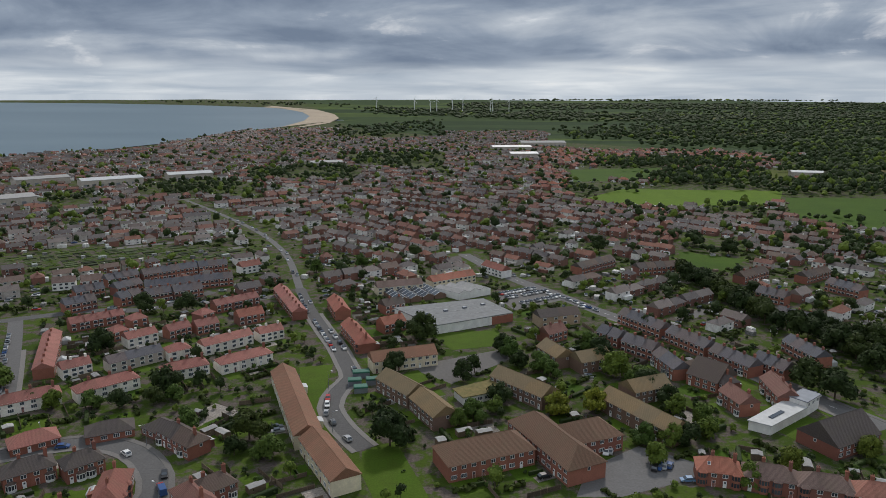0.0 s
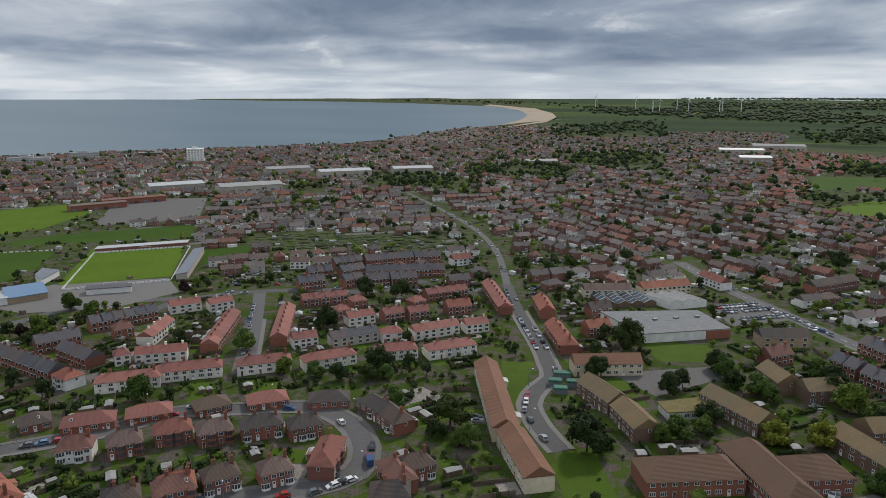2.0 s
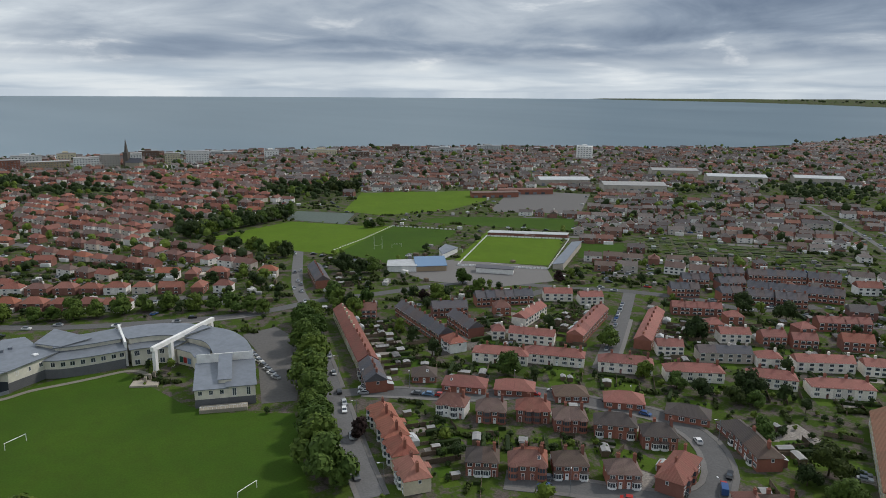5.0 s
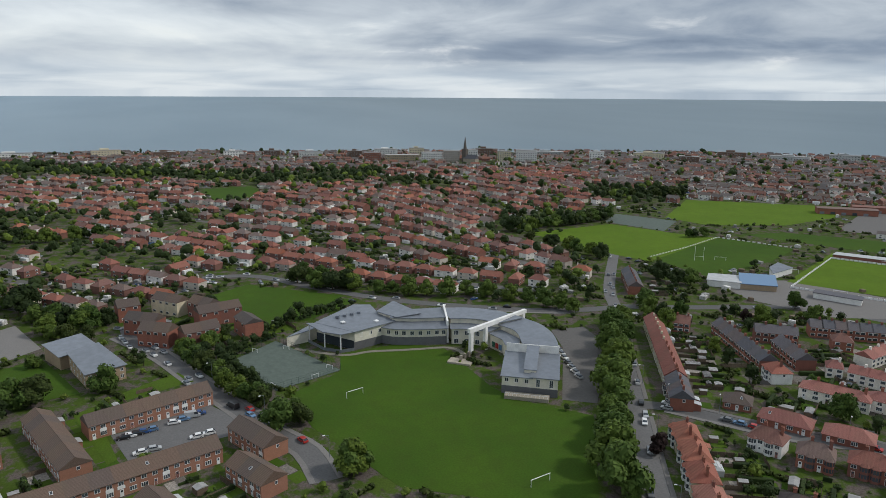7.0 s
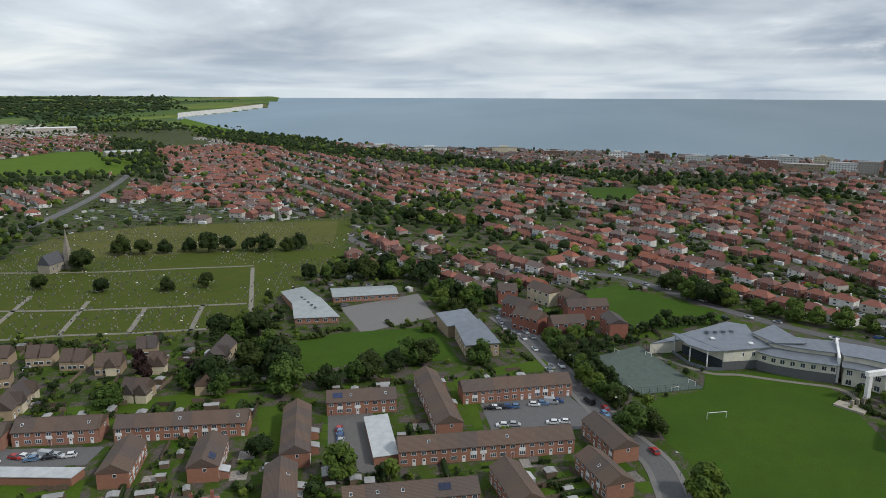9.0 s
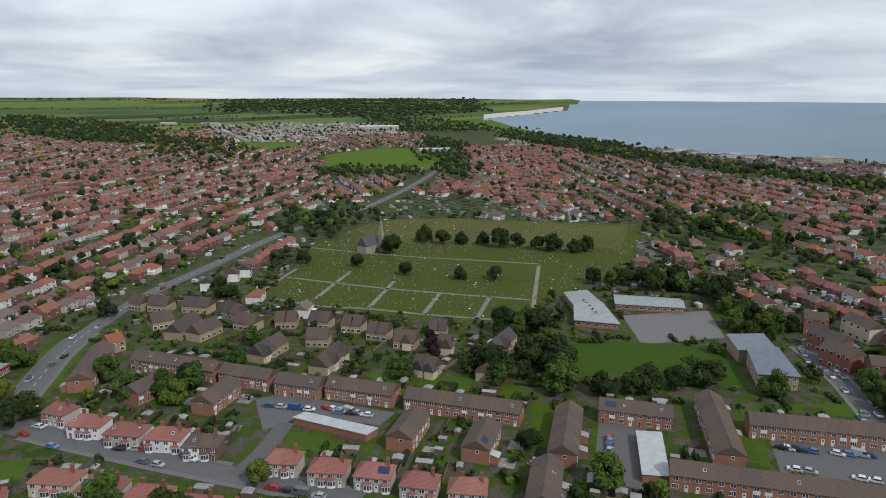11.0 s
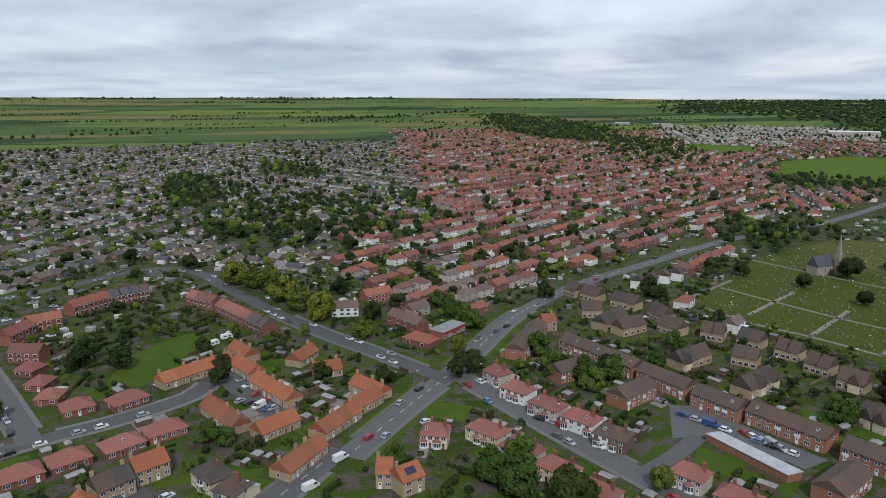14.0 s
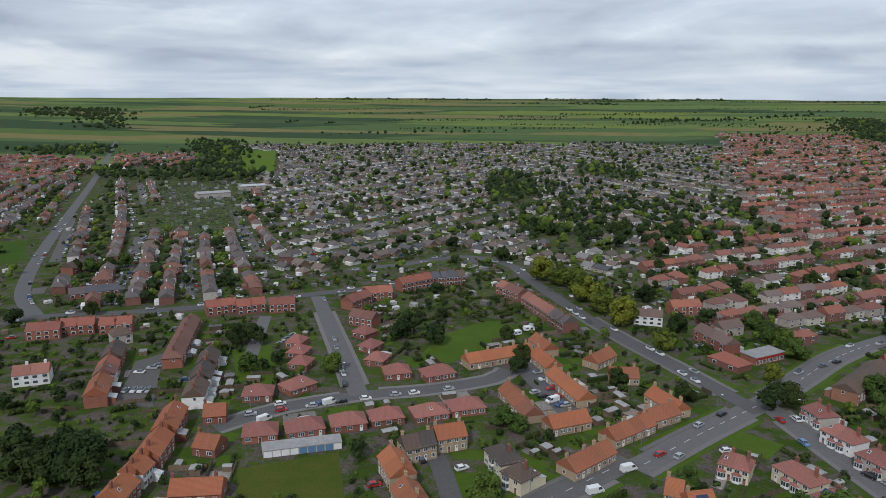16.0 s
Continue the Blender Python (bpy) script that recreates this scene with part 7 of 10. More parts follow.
cars_along(-63.5, 328.0, -46.5, 285.0, 8)
cars_along(-56.5, 322.0, -41.5, 285.0, 5, fill=0.6)
cars_along(-80.0, 374.0, -68.0, 338.0, 6, fill=0.7)
cars_along(-42.0, 240.0, -40.0, 222.0, 3)
car(-30.5, 206.0, 125, "silver")
cars_along(31.0, 374.0, 53.0, 387.0, 10, turn=120)
cars_along(34.5, 367.0, 58.0, 381.0, 10, turn=120)
cars_along(39.0, 355.0, 63.0, 370.0, 10, turn=120)
cars_along(96.4, 308.4, 115.7, 283.0, 7)
cars_along(57.0, 384.0, 80.3, 343.3, 9)
cars_along(50.2, 197.4, 56.2, 200.3, 4, turn=70)
cars_along(62.3, 188.1, 68.8, 190.1, 4, turn=60)
cars_along(67.8, 181.8, 82.2, 181.3, 3)
cars_along(-78.2, 165.1, -86.4, 154.7, 5)
cars_along(-80.0, 178.9, -75.8, 171.7, 3)
cars_along(-183.8, 275.3, -199.6, 305.9, 6)
cars_along(-182.6, 266.1, -164.7, 248.6, 4)
cars_along(-188.2, 134.4, -162.5, 120.9, 4)
car(-172.0, 168.8, 6, "white", van=True)
cars_along(-185.8, 150.1, -174.2, 159.1, 3)
cars_along(-272.0, 126.9, -227.7, 119.5, 9, turn=10)
cars_along(-258.9, 159.3, -165.4, 111.7, 6)
cars_along(-376.9, 212.1, -299.8, 175.6, 4)
cars_along(-222.1, -43.3, -226.6, -33.5, 5, turn=100)
cars_along(-228.9, -28.9, -235.5, -18.6, 4, turn=100)
cars_along(-210.4, -37.5, -219.8, -14.3, 6, turn=100)
cars_along(-195.5, -87.6, -183.5, -81.5, 5, turn=10)
cars_along(-267.4, -29.7, -215.0, 5.9, 6)
cars_along(-323.9, -58.9, -300.8, -49.3, 7, turn=20)
cars_along(-150.0, -177.8, -156.3, -161.1, 6, turn=95)
cars_along(-138.8, -193.5, -157.8, -157.0, 8, turn=120)
car(-104.3, -182.3, -151, "white", van=True)
cars_along(-90.3, -203.2, -112.5, -175.8, 7)
cars_along(-93.1, -278.0, -118.6, -298.0, 4)
cars_along(-135.3, -316.9, -205.5, -367.7, 5)
car(-33.4, -204.0, -137, "red")
car(-39.0, -203.7, -128, "silver")
car(-54.0, -209.6, -161, "white")
cars_along(-106.8, -149.3, -113.7, -132.2, 4)
car(-79.2, -219.1, 109, "pale_blue")
cars_along(7.3, -266.8, -6.0, -229.8, 5, turn=30)
car(-23.0, -193.1, -146, "white", van=True)
car(-12.8, -179.4, -148, "white", van=True)
car(78.2, -221.2, -129, "white", van=True)
cars_along(100.3, -292.0, 75.7, -232.5, 5)
cars_along(105.9, -205.7, 52.9, -234.1, 6)
car(25.4, -185.2, -143, "white")
car(38.2, -187.8, 125, "black")
cars_along(161.8, -233.5, 155.2, -246.7, 5, turn=10)
cars_along(157.5, -217.9, 146.2, -219.9, 4, turn=100)
cars_along(118.1, -288.7, 119.9, -273.3, 5)
cars_along(7.8, -244.7, -4.6, -232.2, 4, turn=40)
car(95.6, -204.6, -122, "white", van=True)
lawn([(-49.6, -283.3), (-61.9, -271.3), (-70.3, -263.5), (-65.5, -258.7), (-59.4, -261.3), (-49.8, -272.9)], name="verge", words="mown grass verge with a low hedge at the junction")
row(-210.6, -338.1, -215.3, -343.1, "white_gable", 1)
row(-220.7, -340.4, -225.7, -345.5, "white_gable", 1)
row(-231.6, -344.5, -236.0, -348.6, "white_gable", 1)
row(-242.1, -347.6, -246.8, -351.8, "white_gable", 1)
row(99.2, 256.1, 107.3, 246.2, "hall", 1)
row(116.7, 199.6, 135.3, 208.9, "hall", 1)
row(-86.8, 205.5, -75.7, 196.7, "brick_dark", 2)
row(-66.2, 169.4, -60.4, 175.2, "brick_dark", 2)
row(-66.9, -289.5, -74.9, -279.7, "pink_bungalow", 1, roofs="roof_red_a")
row(-39.6, -335.6, -49.0, -334.6, "semi_white", 2)
row(-58.1, -352.8, -69.7, -356.8, "semi_red", 2)
row(-66.1, -315.9, -74.3, -300.0, "semi_red", 2)
claim_poly([(-81.4, -285.8), (-95.1, -295.9), (-101.5, -287), (-88, -277)])
claim_poly([(-77, -283), (-99, -299), (-104, -312), (-84, -306)])
for poly in ([(-26, 335), (-3, 305), (37, 328), (22, 354)], [(-36, 376), (-20, 351), (30, 374), (14, 392)], [(2, 240), (7, 230), (27, 240), (18, 250)], [(100, 214), (122, 232), (136, 232), (108, 208)]):
    claim_poly(poly)
PLOTS = set(OCC)
claim_poly([(83.8, -353.8), (32.5, -350.5), (19.6, -269.2), (62.3, -267.3)])
PLOTS = set(OCC) - PLOTS
infill(141, 178, 215, 330, 33, ("semi_red", "semi_red", "semi_white", "semi_grey"), 25, 16, 3)
infill(178, 215, 250, 360, 31, ("semi_red", "brick_dark", "semi_grey"), 26, 17, 4)
infill(-32, 30, 255, 350, 36, ("semi_red", "brick_dark", "semi_red", "semi_cream"), 26, 17, 5)
infill(40, 62, 230, 330, 30, ("semi_red", "semi_white", "semi_grey"), 26, 17, 6)
OCC -= PLOTS
tree(-47.2, -371.8, "a", 9)
tree(-56.5, -323.7, "a", 9)
tree(-145.8, -421.8, "a", 9)

# ---- cemetery paths ----
CEMETERY = [(-249.7, -323.0), (-329.4, -384.9), (-423.7, -420.1), (-483.8, -382.4), (-520.6, -308.6), (-567.7, -230.9), (-408.4, -180.5), (-305.7, -180.5), (-284.4, -170.2), (-249.2, -207.5), (-232.9, -258.3), (-224.3, -311.3)]
for pts in ([(-259.1, -327.2), (-279.4, -263.9), (-311.8, -189.7)], [(-227.5, -313.7), (-276.5, -340.3)], [(-239.8, -280.6), (-293.1, -309.3)], [(-255.9, -217.8), (-290.4, -235.1)],
            [(-225.2, -299.8), (-231.9, -269.1), (-244.1, -247.0), (-255.9, -217.8), (-270.9, -186.5)], [(-381.3, -226.3), (-300.0, -180.6)],
            [(-323.5, -380.8), (-345.3, -313.1), (-367.0, -268.5), (-386.0, -227.9)], [(-407.2, -394.2), (-453.5, -342.1), (-476.5, -277.0), (-499.7, -230.1)],
            [(-524.0, -269.6), (-462.1, -233.6)], [(-245.1, -246.0), (-293.6, -272.4)], [(-266.4, -192.3), (-303.2, -210.1)]):
    b = Mesh()
    band(b, smooth_line(pts), 2.4, 0.13, "path_gravel", 0, 0.1)
    tagged(new("pavement", b.make("pavement")), "pale gravel path through the cemetery", "path", "", "structure")

# ---- large single buildings ----
def outward(poly, k):
    """The polygon grown by k metres."""
    n = len(poly)
    area = sum(poly[i - 1][0] * poly[i][1] - poly[i][0] * poly[i - 1][1] for i in range(n))
    s = 1 if area > 0 else -1
    out = []
    for i in range(n):
        (ax, ay), (bx, by), (cx, cy) = poly[i - 1], poly[i], poly[(i + 1) % n]
        d1, d2 = math.hypot(bx - ax, by - ay), math.hypot(cx - bx, cy - by)
        n1, n2 = ((by - ay) / d1 * s, -(bx - ax) / d1 * s), ((cy - by) / d2 * s, -(cx - bx) / d2 * s)
        m = (n1[0] + n2[0], n1[1] + n2[1])
        q = max(0.5, m[0] ** 2 + m[1] ** 2) / 2
        out.append((bx + m[0] * k / q / 1, by + m[1] * k / q / 1) if q > 0.6 else (bx + m[0] * k, by + m[1] * k))
    return out


def block(root, poly, tops, wall, roof, over=0.4, thick=0.3, base=0.0, names=("wall", "roof")):
    """Upright walls under a flat or sloping roof slab."""
    n = len(poly)
    tops = [tops] * n if isinstance(tops, (int, float)) else tops
    area = sum(poly[i - 1][0] * poly[i][1] - poly[i][0] * poly[i - 1][1] for i in range(n))
    if area < 0:
        poly, tops = poly[::-1], tops[::-1]
    b = Mesh()
    for i in range(n):
        j = (i + 1) % n
        b.face([(*poly[i], base - 0.2), (*poly[j], base - 0.2), (*poly[j], tops[j]), (*poly[i], tops[i])], wall)
    part(names[0], b, root)
    g = outward(poly, over)
    b = Mesh()
    b.face([(*p, z + thick) for p, z in zip(g, tops)], roof)
    b.face([(*p, z + 0.02) for p, z in zip(g, tops)][::-1], roof)
    for i in range(n):
        j = (i + 1) % n
        b.face([(*g[i], tops[i] + 0.02), (*g[j], tops[j] + 0.02), (*g[j], tops[j] + thick), (*g[i], tops[i] + thick)], roof)
    part(names[1], b, root)
    claim_poly(poly)
    claim_line(poly + [poly[0]], 4)


def glaze(root, p, q, z, n, w=1.6, h=1.4, bars=1):
    """A line of windows on the wall that runs from p to q, with its outer side to the right."""
    a = math.degrees(math.atan2(q[1] - p[1], q[0] - p[0]))
    for i in range(n):
        k = (i + 0.5) / n
        part("window", window_mesh(w, h, bars), root, pose(p[0] + (q[0] - p[0]) * k, p[1] + (q[1] - p[1]) * k, z, 0, 0, a))


def slab(root, name, poly, tops, thick, mat):
    """A roof slab with nothing under it."""
    n = len(poly)
    if sum(poly[i - 1][0] * poly[i][1] - poly[i][0] * poly[i - 1][1] for i in range(n)) < 0:
        poly, tops = poly[::-1], tops[::-1]
    b = Mesh()
    b.face([(*p, z + thick) for p, z in zip(poly, tops)], mat)
    b.face([(*p, z) for p, z in zip(poly, tops)][::-1], mat)
    for i in range(n):
        j = (i + 1) % n
        b.face([(*poly[i], tops[i]), (*poly[j], tops[j]), (*poly[j], tops[j] + thick), (*poly[i], tops[i] + thick)], mat)
    return part(name, b.make(name, weld=True), root)


def facing(root, name, pts, z0, z1, mat, out=0.15):
    """A facing in front of the wall along a line of the plan, its outer side to the right."""
    b = Mesh()
    _, right = strip(pts, 2 * out)
    for i in range(len(pts) - 1):
        b.face([(*right[i], z0), (*right[i + 1], z0), (*right[i + 1], z1), (*right[i], z1)], mat)
        b.face([(*right[i], z1), (*right[i + 1], z1), (*pts[i + 1], z1), (*pts[i], z1)], mat)
    return part(name, b.make(name, weld=True), root)


def secondary_school():
    root = thing("school", "modern cream school with curved grey metal roofs", "school")
    # sports hall, its roof running out over a veranda
    hall = [(-282.0, 40.4), (-290.0, 58.8), (-300.6, 53.5), (-314.0, 52.2), (-315.8, 45.3), (-297.5, 26.0)]
    block(root, hall, [8.2, 8.8, 9.2, 9.4, 9.4, 8.4], "school_cream", "metal_grey", 0.7, 0.3, names=("hall_wall", "hall_roof"))
    slab(root, "canopy", [(-281.5, 40.2), (-297.2, 25.6), (-298.2, 21.4), (-285.2, 27.2), (-280.0, 34.2)], [8.1, 8.3, 8.2, 8.0, 8.0], 0.3, "metal_grey")
    facing(root, "glass_front", [(-297.3, 25.9), (-281.9, 40.2)], 0.2, 4.2, "glass")
    for x, y in ((-280.8, 34.2), (-285.4, 28.0), (-296.8, 22.6)):
        b = Mesh()
        b.tube((0, 0, -0.1), (0, 0, 8.1), 0.28, 0.28, "render_white", 8)
        part("column", b, root, pose(x, y, 0))
    b = Mesh()
    band(b, [(-297.0, 22.0), (-285.2, 27.6), (-280.4, 34.4), (-281.4, 40.0)], 0.2, 1.3, "metal_grey", 0, 1.3)
    part("railing", b.make("railing", weld=True), root)
    block(root, [(-293.4, 12.6), (-297.6, 22.6), (-315.0, 43.8), (-312.0, 31.0)], [4.2, 5.2, 6.4, 5.4], "school_cream", "metal_grey", 0.5, 0.25, names=("lean_to_wall", "lean_to_roof"))
    glaze(root, (-282.4, 41.2), (-290.0, 58.8), 5.4, 4, 1.5, 1.7, 1)
    facing(root, "plinth", [(-281.8, 40.0), (-290.0, 58.6)], -0.1, 3.6, "school_grey")
    for i in range(4):
        b = Mesh()
        b.box(-1.3, -0.8, 0, 1.3, 0.8, 1.0, "metal_grey", 0.15)
        part("roof_vent", b, root, pose(-300.5 - i * 1.2, 35.5 + i * 3.4, 9.3, 0, 0, -15))
    for x, y in ((-293.5, 37.0), (-291.5, 51.5)):
        b = Mesh()
        b.box(-0.9, -0.9, 0, 0.9, 0.9, 0.5, "paint_white", 0.15)
        part("roof_light", b, root, pose(x, y, 9.0, 0, 0, 20))
    # higher block behind
    rear_hall = [(-300.6, 54.0), (-290.0, 60.5), (-291.0, 70.6), (-309.4, 62.8)]
    block(root, rear_hall, [10.4, 10.6, 11.2, 11.6], "school_cream", "metal_grey", 0.8, 0.3, names=("rear_wall", "rear_roof"))
    # two tiers that curve round the field, white blade wall between their halves
    inner = smooth_line([(-289.2, 52.0), (-284.4, 57.6), (-281.3, 67.3), (-279.4, 80.4)], 3)
    mid = smooth_line([(-291.0, 58.4), (-288.8, 64.0), (-287.0, 71.0), (-285.6, 81.0)], 3)
    back = smooth_line([(-301.0, 62.0), (-297.5, 70.0), (-296.5, 82.0)], 3)
    block(root, inner + mid[::-1], [7.2] * len(inner) + [8.6] * len(mid), "school_cream", "metal_grey", 0.8, 0.25, names=("lower_wall", "lower_roof"))
    block(root, mid + back[::-1], [10.2] * len(mid) + [10.9] * len(back), "school_cream", "metal_grey", 0.8, 0.3, names=("upper_wall", "upper_roof"))
    for p, q in zip(inner[1:], inner[2:]):
        glaze(root, p, q, 4.6, 1, 1.7, 1.8, 1)
    facing(root, "plinth", inner, -0.1, 3.7, "school_grey")
    inner = smooth_line([(-278.8, 82.6), (-277.8, 86.5), (-275.6, 91.5), (-271.0, 97.0)], 3)
    mid = smooth_line([(-283.4, 83.6), (-282.0, 89.0), (-279.2, 95.0), (-272.5, 102.0)], 3)
    back = smooth_line([(-295.0, 83.0), (-293.0, 94.0), (-285.0, 106.0), (-274.0, 113.0)], 3)
    block(root, inner + mid[::-1], [7.0] * len(inner) + [7.8] * len(mid), "school_cream", "metal_grey", 0.7, 0.25, names=("lower_wall", "lower_roof"))
    block(root, mid + back[::-1], [10.2] * len(mid) + [11.0] * len(back), "school_cream", "metal_grey", 0.7, 0.3, names=("upper_wall", "upper_roof"))
    for p, q in zip(inner, inner[1:]):
        glaze(root, p, q, 4.2, 1, 2.0, 2.1, 2)
        glaze(root, p, q, 0.4, 1, 2.0, 2.1, 1)
    # curved wing that swings round to the car park, with a lower roof in its bend
    wing_in = smooth_line([(-271.5, 103.0), (-265.0, 106.5), (-257.5, 106.4), (-248.0, 104.0)], 3)
    wing_out = smooth_line([(-274.5, 113.5), (-265.0, 117.5), (-252.0, 117.5), (-238.0, 113.8)], 3)
    block(root, wing_in + wing_out[::-1], [9.2] * len(wing_in) + [10.4] * len(wing_out), "school_cream", "metal_grey", 0.9, 0.3, names=("wing_wall", "wing_roof"))
    block(root, [(-270.0, 97.5), (-271.0, 102.6), (-257.0, 105.6), (-250.0, 102.0), (-255.8, 99.5), (-262.0, 100.5)], [6.4, 7.0, 7.4, 7.0, 6.2, 6.2], "school_cream", "metal_grey", 0.6, 0.25, names=("bend_wall", "bend_roof"))
    for i, c in enumerate(("plastic_green", "car_red", "car_pale_blue")):
        b = Mesh()
        b.box(-0.9, -0.12, 1.2, 0.9, -0.02, 3.6, c)
        part("panel", b, root, pose(-267.5 + i * 2.1, 98.1 + i * 0.75, 0, 0, 0, 20))
    # end block under two falling roofs, a raised spine between them
    f0, f1, f2 = (-225.0, 86.0), (-219.8, 95.6), (-215.2, 104.0)
    r0, r1, r2 = (-244.0, 95.0), (-239.0, 104.4), (-234.4, 113.2)
    block(root, [f0, f1, r1, r0], [6.6, 6.6, 8.2, 8.2], "school_cream", "metal_grey", 0.5, 0.3, names=("block_wall", "block_roof"))
    block(root, [f1, f2, r2, r1], [7.0, 7.0, 8.5, 8.5], "school_cream", "metal_grey", 0.5, 0.3, names=("block_wall", "block_roof"))
    block(root, [(-224.4, 94.6), (-222.4, 98.4), (-238.4, 106.4), (-240.6, 102.6)], [8.4, 8.4, 11.4, 11.4], "school_cream", "metal_grey", 0.3, 0.25, names=("spine_wall", "spine_roof"))
    for p, q, k in ((f0, f1, 3), (f1, f2, 2)):
        glaze(root, p, q, 4.6 if k == 3 else 3.6, k, 1.4, 1.6 if k == 3 else 3.0, 1)
        facing(root, "plinth", [p, q], -0.1, 3.1, "school_grey")
    b = Mesh()
    for z, p, q in ((11.8, r0, r2),):
        n = Vector((q[1] - p[1], p[0] - q[0], 0)).normalized() * 0.35
        b.solid([(p[0], p[1], 0), (q[0], q[1], 0), (q[0] - n.x, q[1] - n.y, 0), (p[0] - n.x, p[1] - n.y, 0), (p[0], p[1], z), (q[0], q[1], z), (q[0] - n.x, q[1] - n.y, z), (p[0] - n.x, p[1] - n.y, z)],
                [(0, 1, 5, 4), (1, 2, 6, 5), (2, 3, 7, 6), (3, 0, 4, 7), (4, 5, 6, 7)], "render_white")
    part("parapet_wall", b, root)
    b = Mesh()
    b.solid([(-280.4, 80.8, 0), (-280.2, 81.6, 0), (-295.6, 84.0, 0), (-295.8, 83.2, 0), (-280.4, 80.8, 10.2), (-280.2, 81.6, 10.2), (-295.6, 84.0, 13.2), (-295.8, 83.2, 13.2)],
            [(0, 1, 5, 4), (1, 2, 6, 5), (2, 3, 7, 6), (3, 0, 4, 7), (4, 5, 6, 7)], "render_white")
    part("blade_wall", b, root)
    # leaning white portal
    for x, y, h in ((-264.2, 86.8, 10.6), (-268.4, 94.6, 10.6), (-281.4, 117.0, 10.6)):
        b = Mesh()
        b.box(-0.75, -0.75, -0.2, 0.75, 0.75, h, "render_white", 0.08)
        part("portal_leg", b, root, pose(x, y, 0, 0, 0, 30))
    b = Mesh()
    p, q, wd = Vector((-263.6, 85.6, 9.9)), Vector((-282.2, 118.4, 10.5)), Vector((0.87, 0.49, 0)) * 0.8
    b.solid([p - wd, p + wd, q + wd, q - wd] + [v + Vector((0, 0, 1.7)) for v in (p - wd, p + wd, q + wd, q - wd)],
            [(3, 2, 1, 0), (4, 5, 6, 7), (0, 1, 5, 4), (1, 2, 6, 5), (2, 3, 7, 6), (3, 0, 4, 7)], "render_white")
    part("portal_beam", b, root)
    b = Mesh()
    b.box(-5.0, -2.6, 0, 5.0, 2.6, 0.8, "stone", 0.1)
    part("terrace", b, root, pose(-257, 80, 0, 0, 0, 55))
    for i in range(3):
        b = Mesh()
        b.box(-0.5, -0.5, 0, 0.5, 0.5, 2.2, "stone", 0.1)
        part("pier", b, root, pose(-257.6 - i * 1.6, 80.4 + i * 2.2, 0.7, 0, 0, 55))
    b = Mesh()
    b.box(-8, -2.0, 0, 8, 2.0, 1.4, "stone", 0.1)
    ramp = part("ramp", b, root, pose(-217.6, 93.0, 0, 0, 0, 61))
    b = Mesh()
    for i in range(12):
        b.box(-7.8 + i * 1.4, -1.95, 1.4, -7.72 + i * 1.4, -1.87, 2.5, "paint_white")
    b.box(-7.9, -1.96, 2.46, 7.9, -1.86, 2.54, "paint_white")
    part("handrail", b, ramp)
    b = Mesh()
    band(b, smooth_line([(-290.0, 15.5), (-277.5, 34), (-278.5, 46), (-277, 58), (-276, 68), (-274.5, 80), (-266, 84), (-257, 80)], 3), 2.2, 0.14, "path_gravel", 0, 0.1)
    tagged(new("pavement", b.make("pavement")), "pale paved path in front of the school", "pavement", "", "structure")


def goal(x, y, turn, w=7.0, h=2.3):
    root = thing("goal", "white metal football goal frame on grass", "goal", x, y, 0.05, turn, "football goals")
    for s in (-1, 1):
        b = Mesh()
        b.tube((s * w / 2, 0, -0.1), (s * w / 2, 0, h), 0.1, 0.1, "paint_white", 6)
        part("post", b, root)
    b = Mesh()
    b.tube((-w / 2 - 0.1, 0, h), (w / 2 + 0.1, 0, h), 0.1, 0.1, "paint_white", 6)
    part("crossbar", b, root)


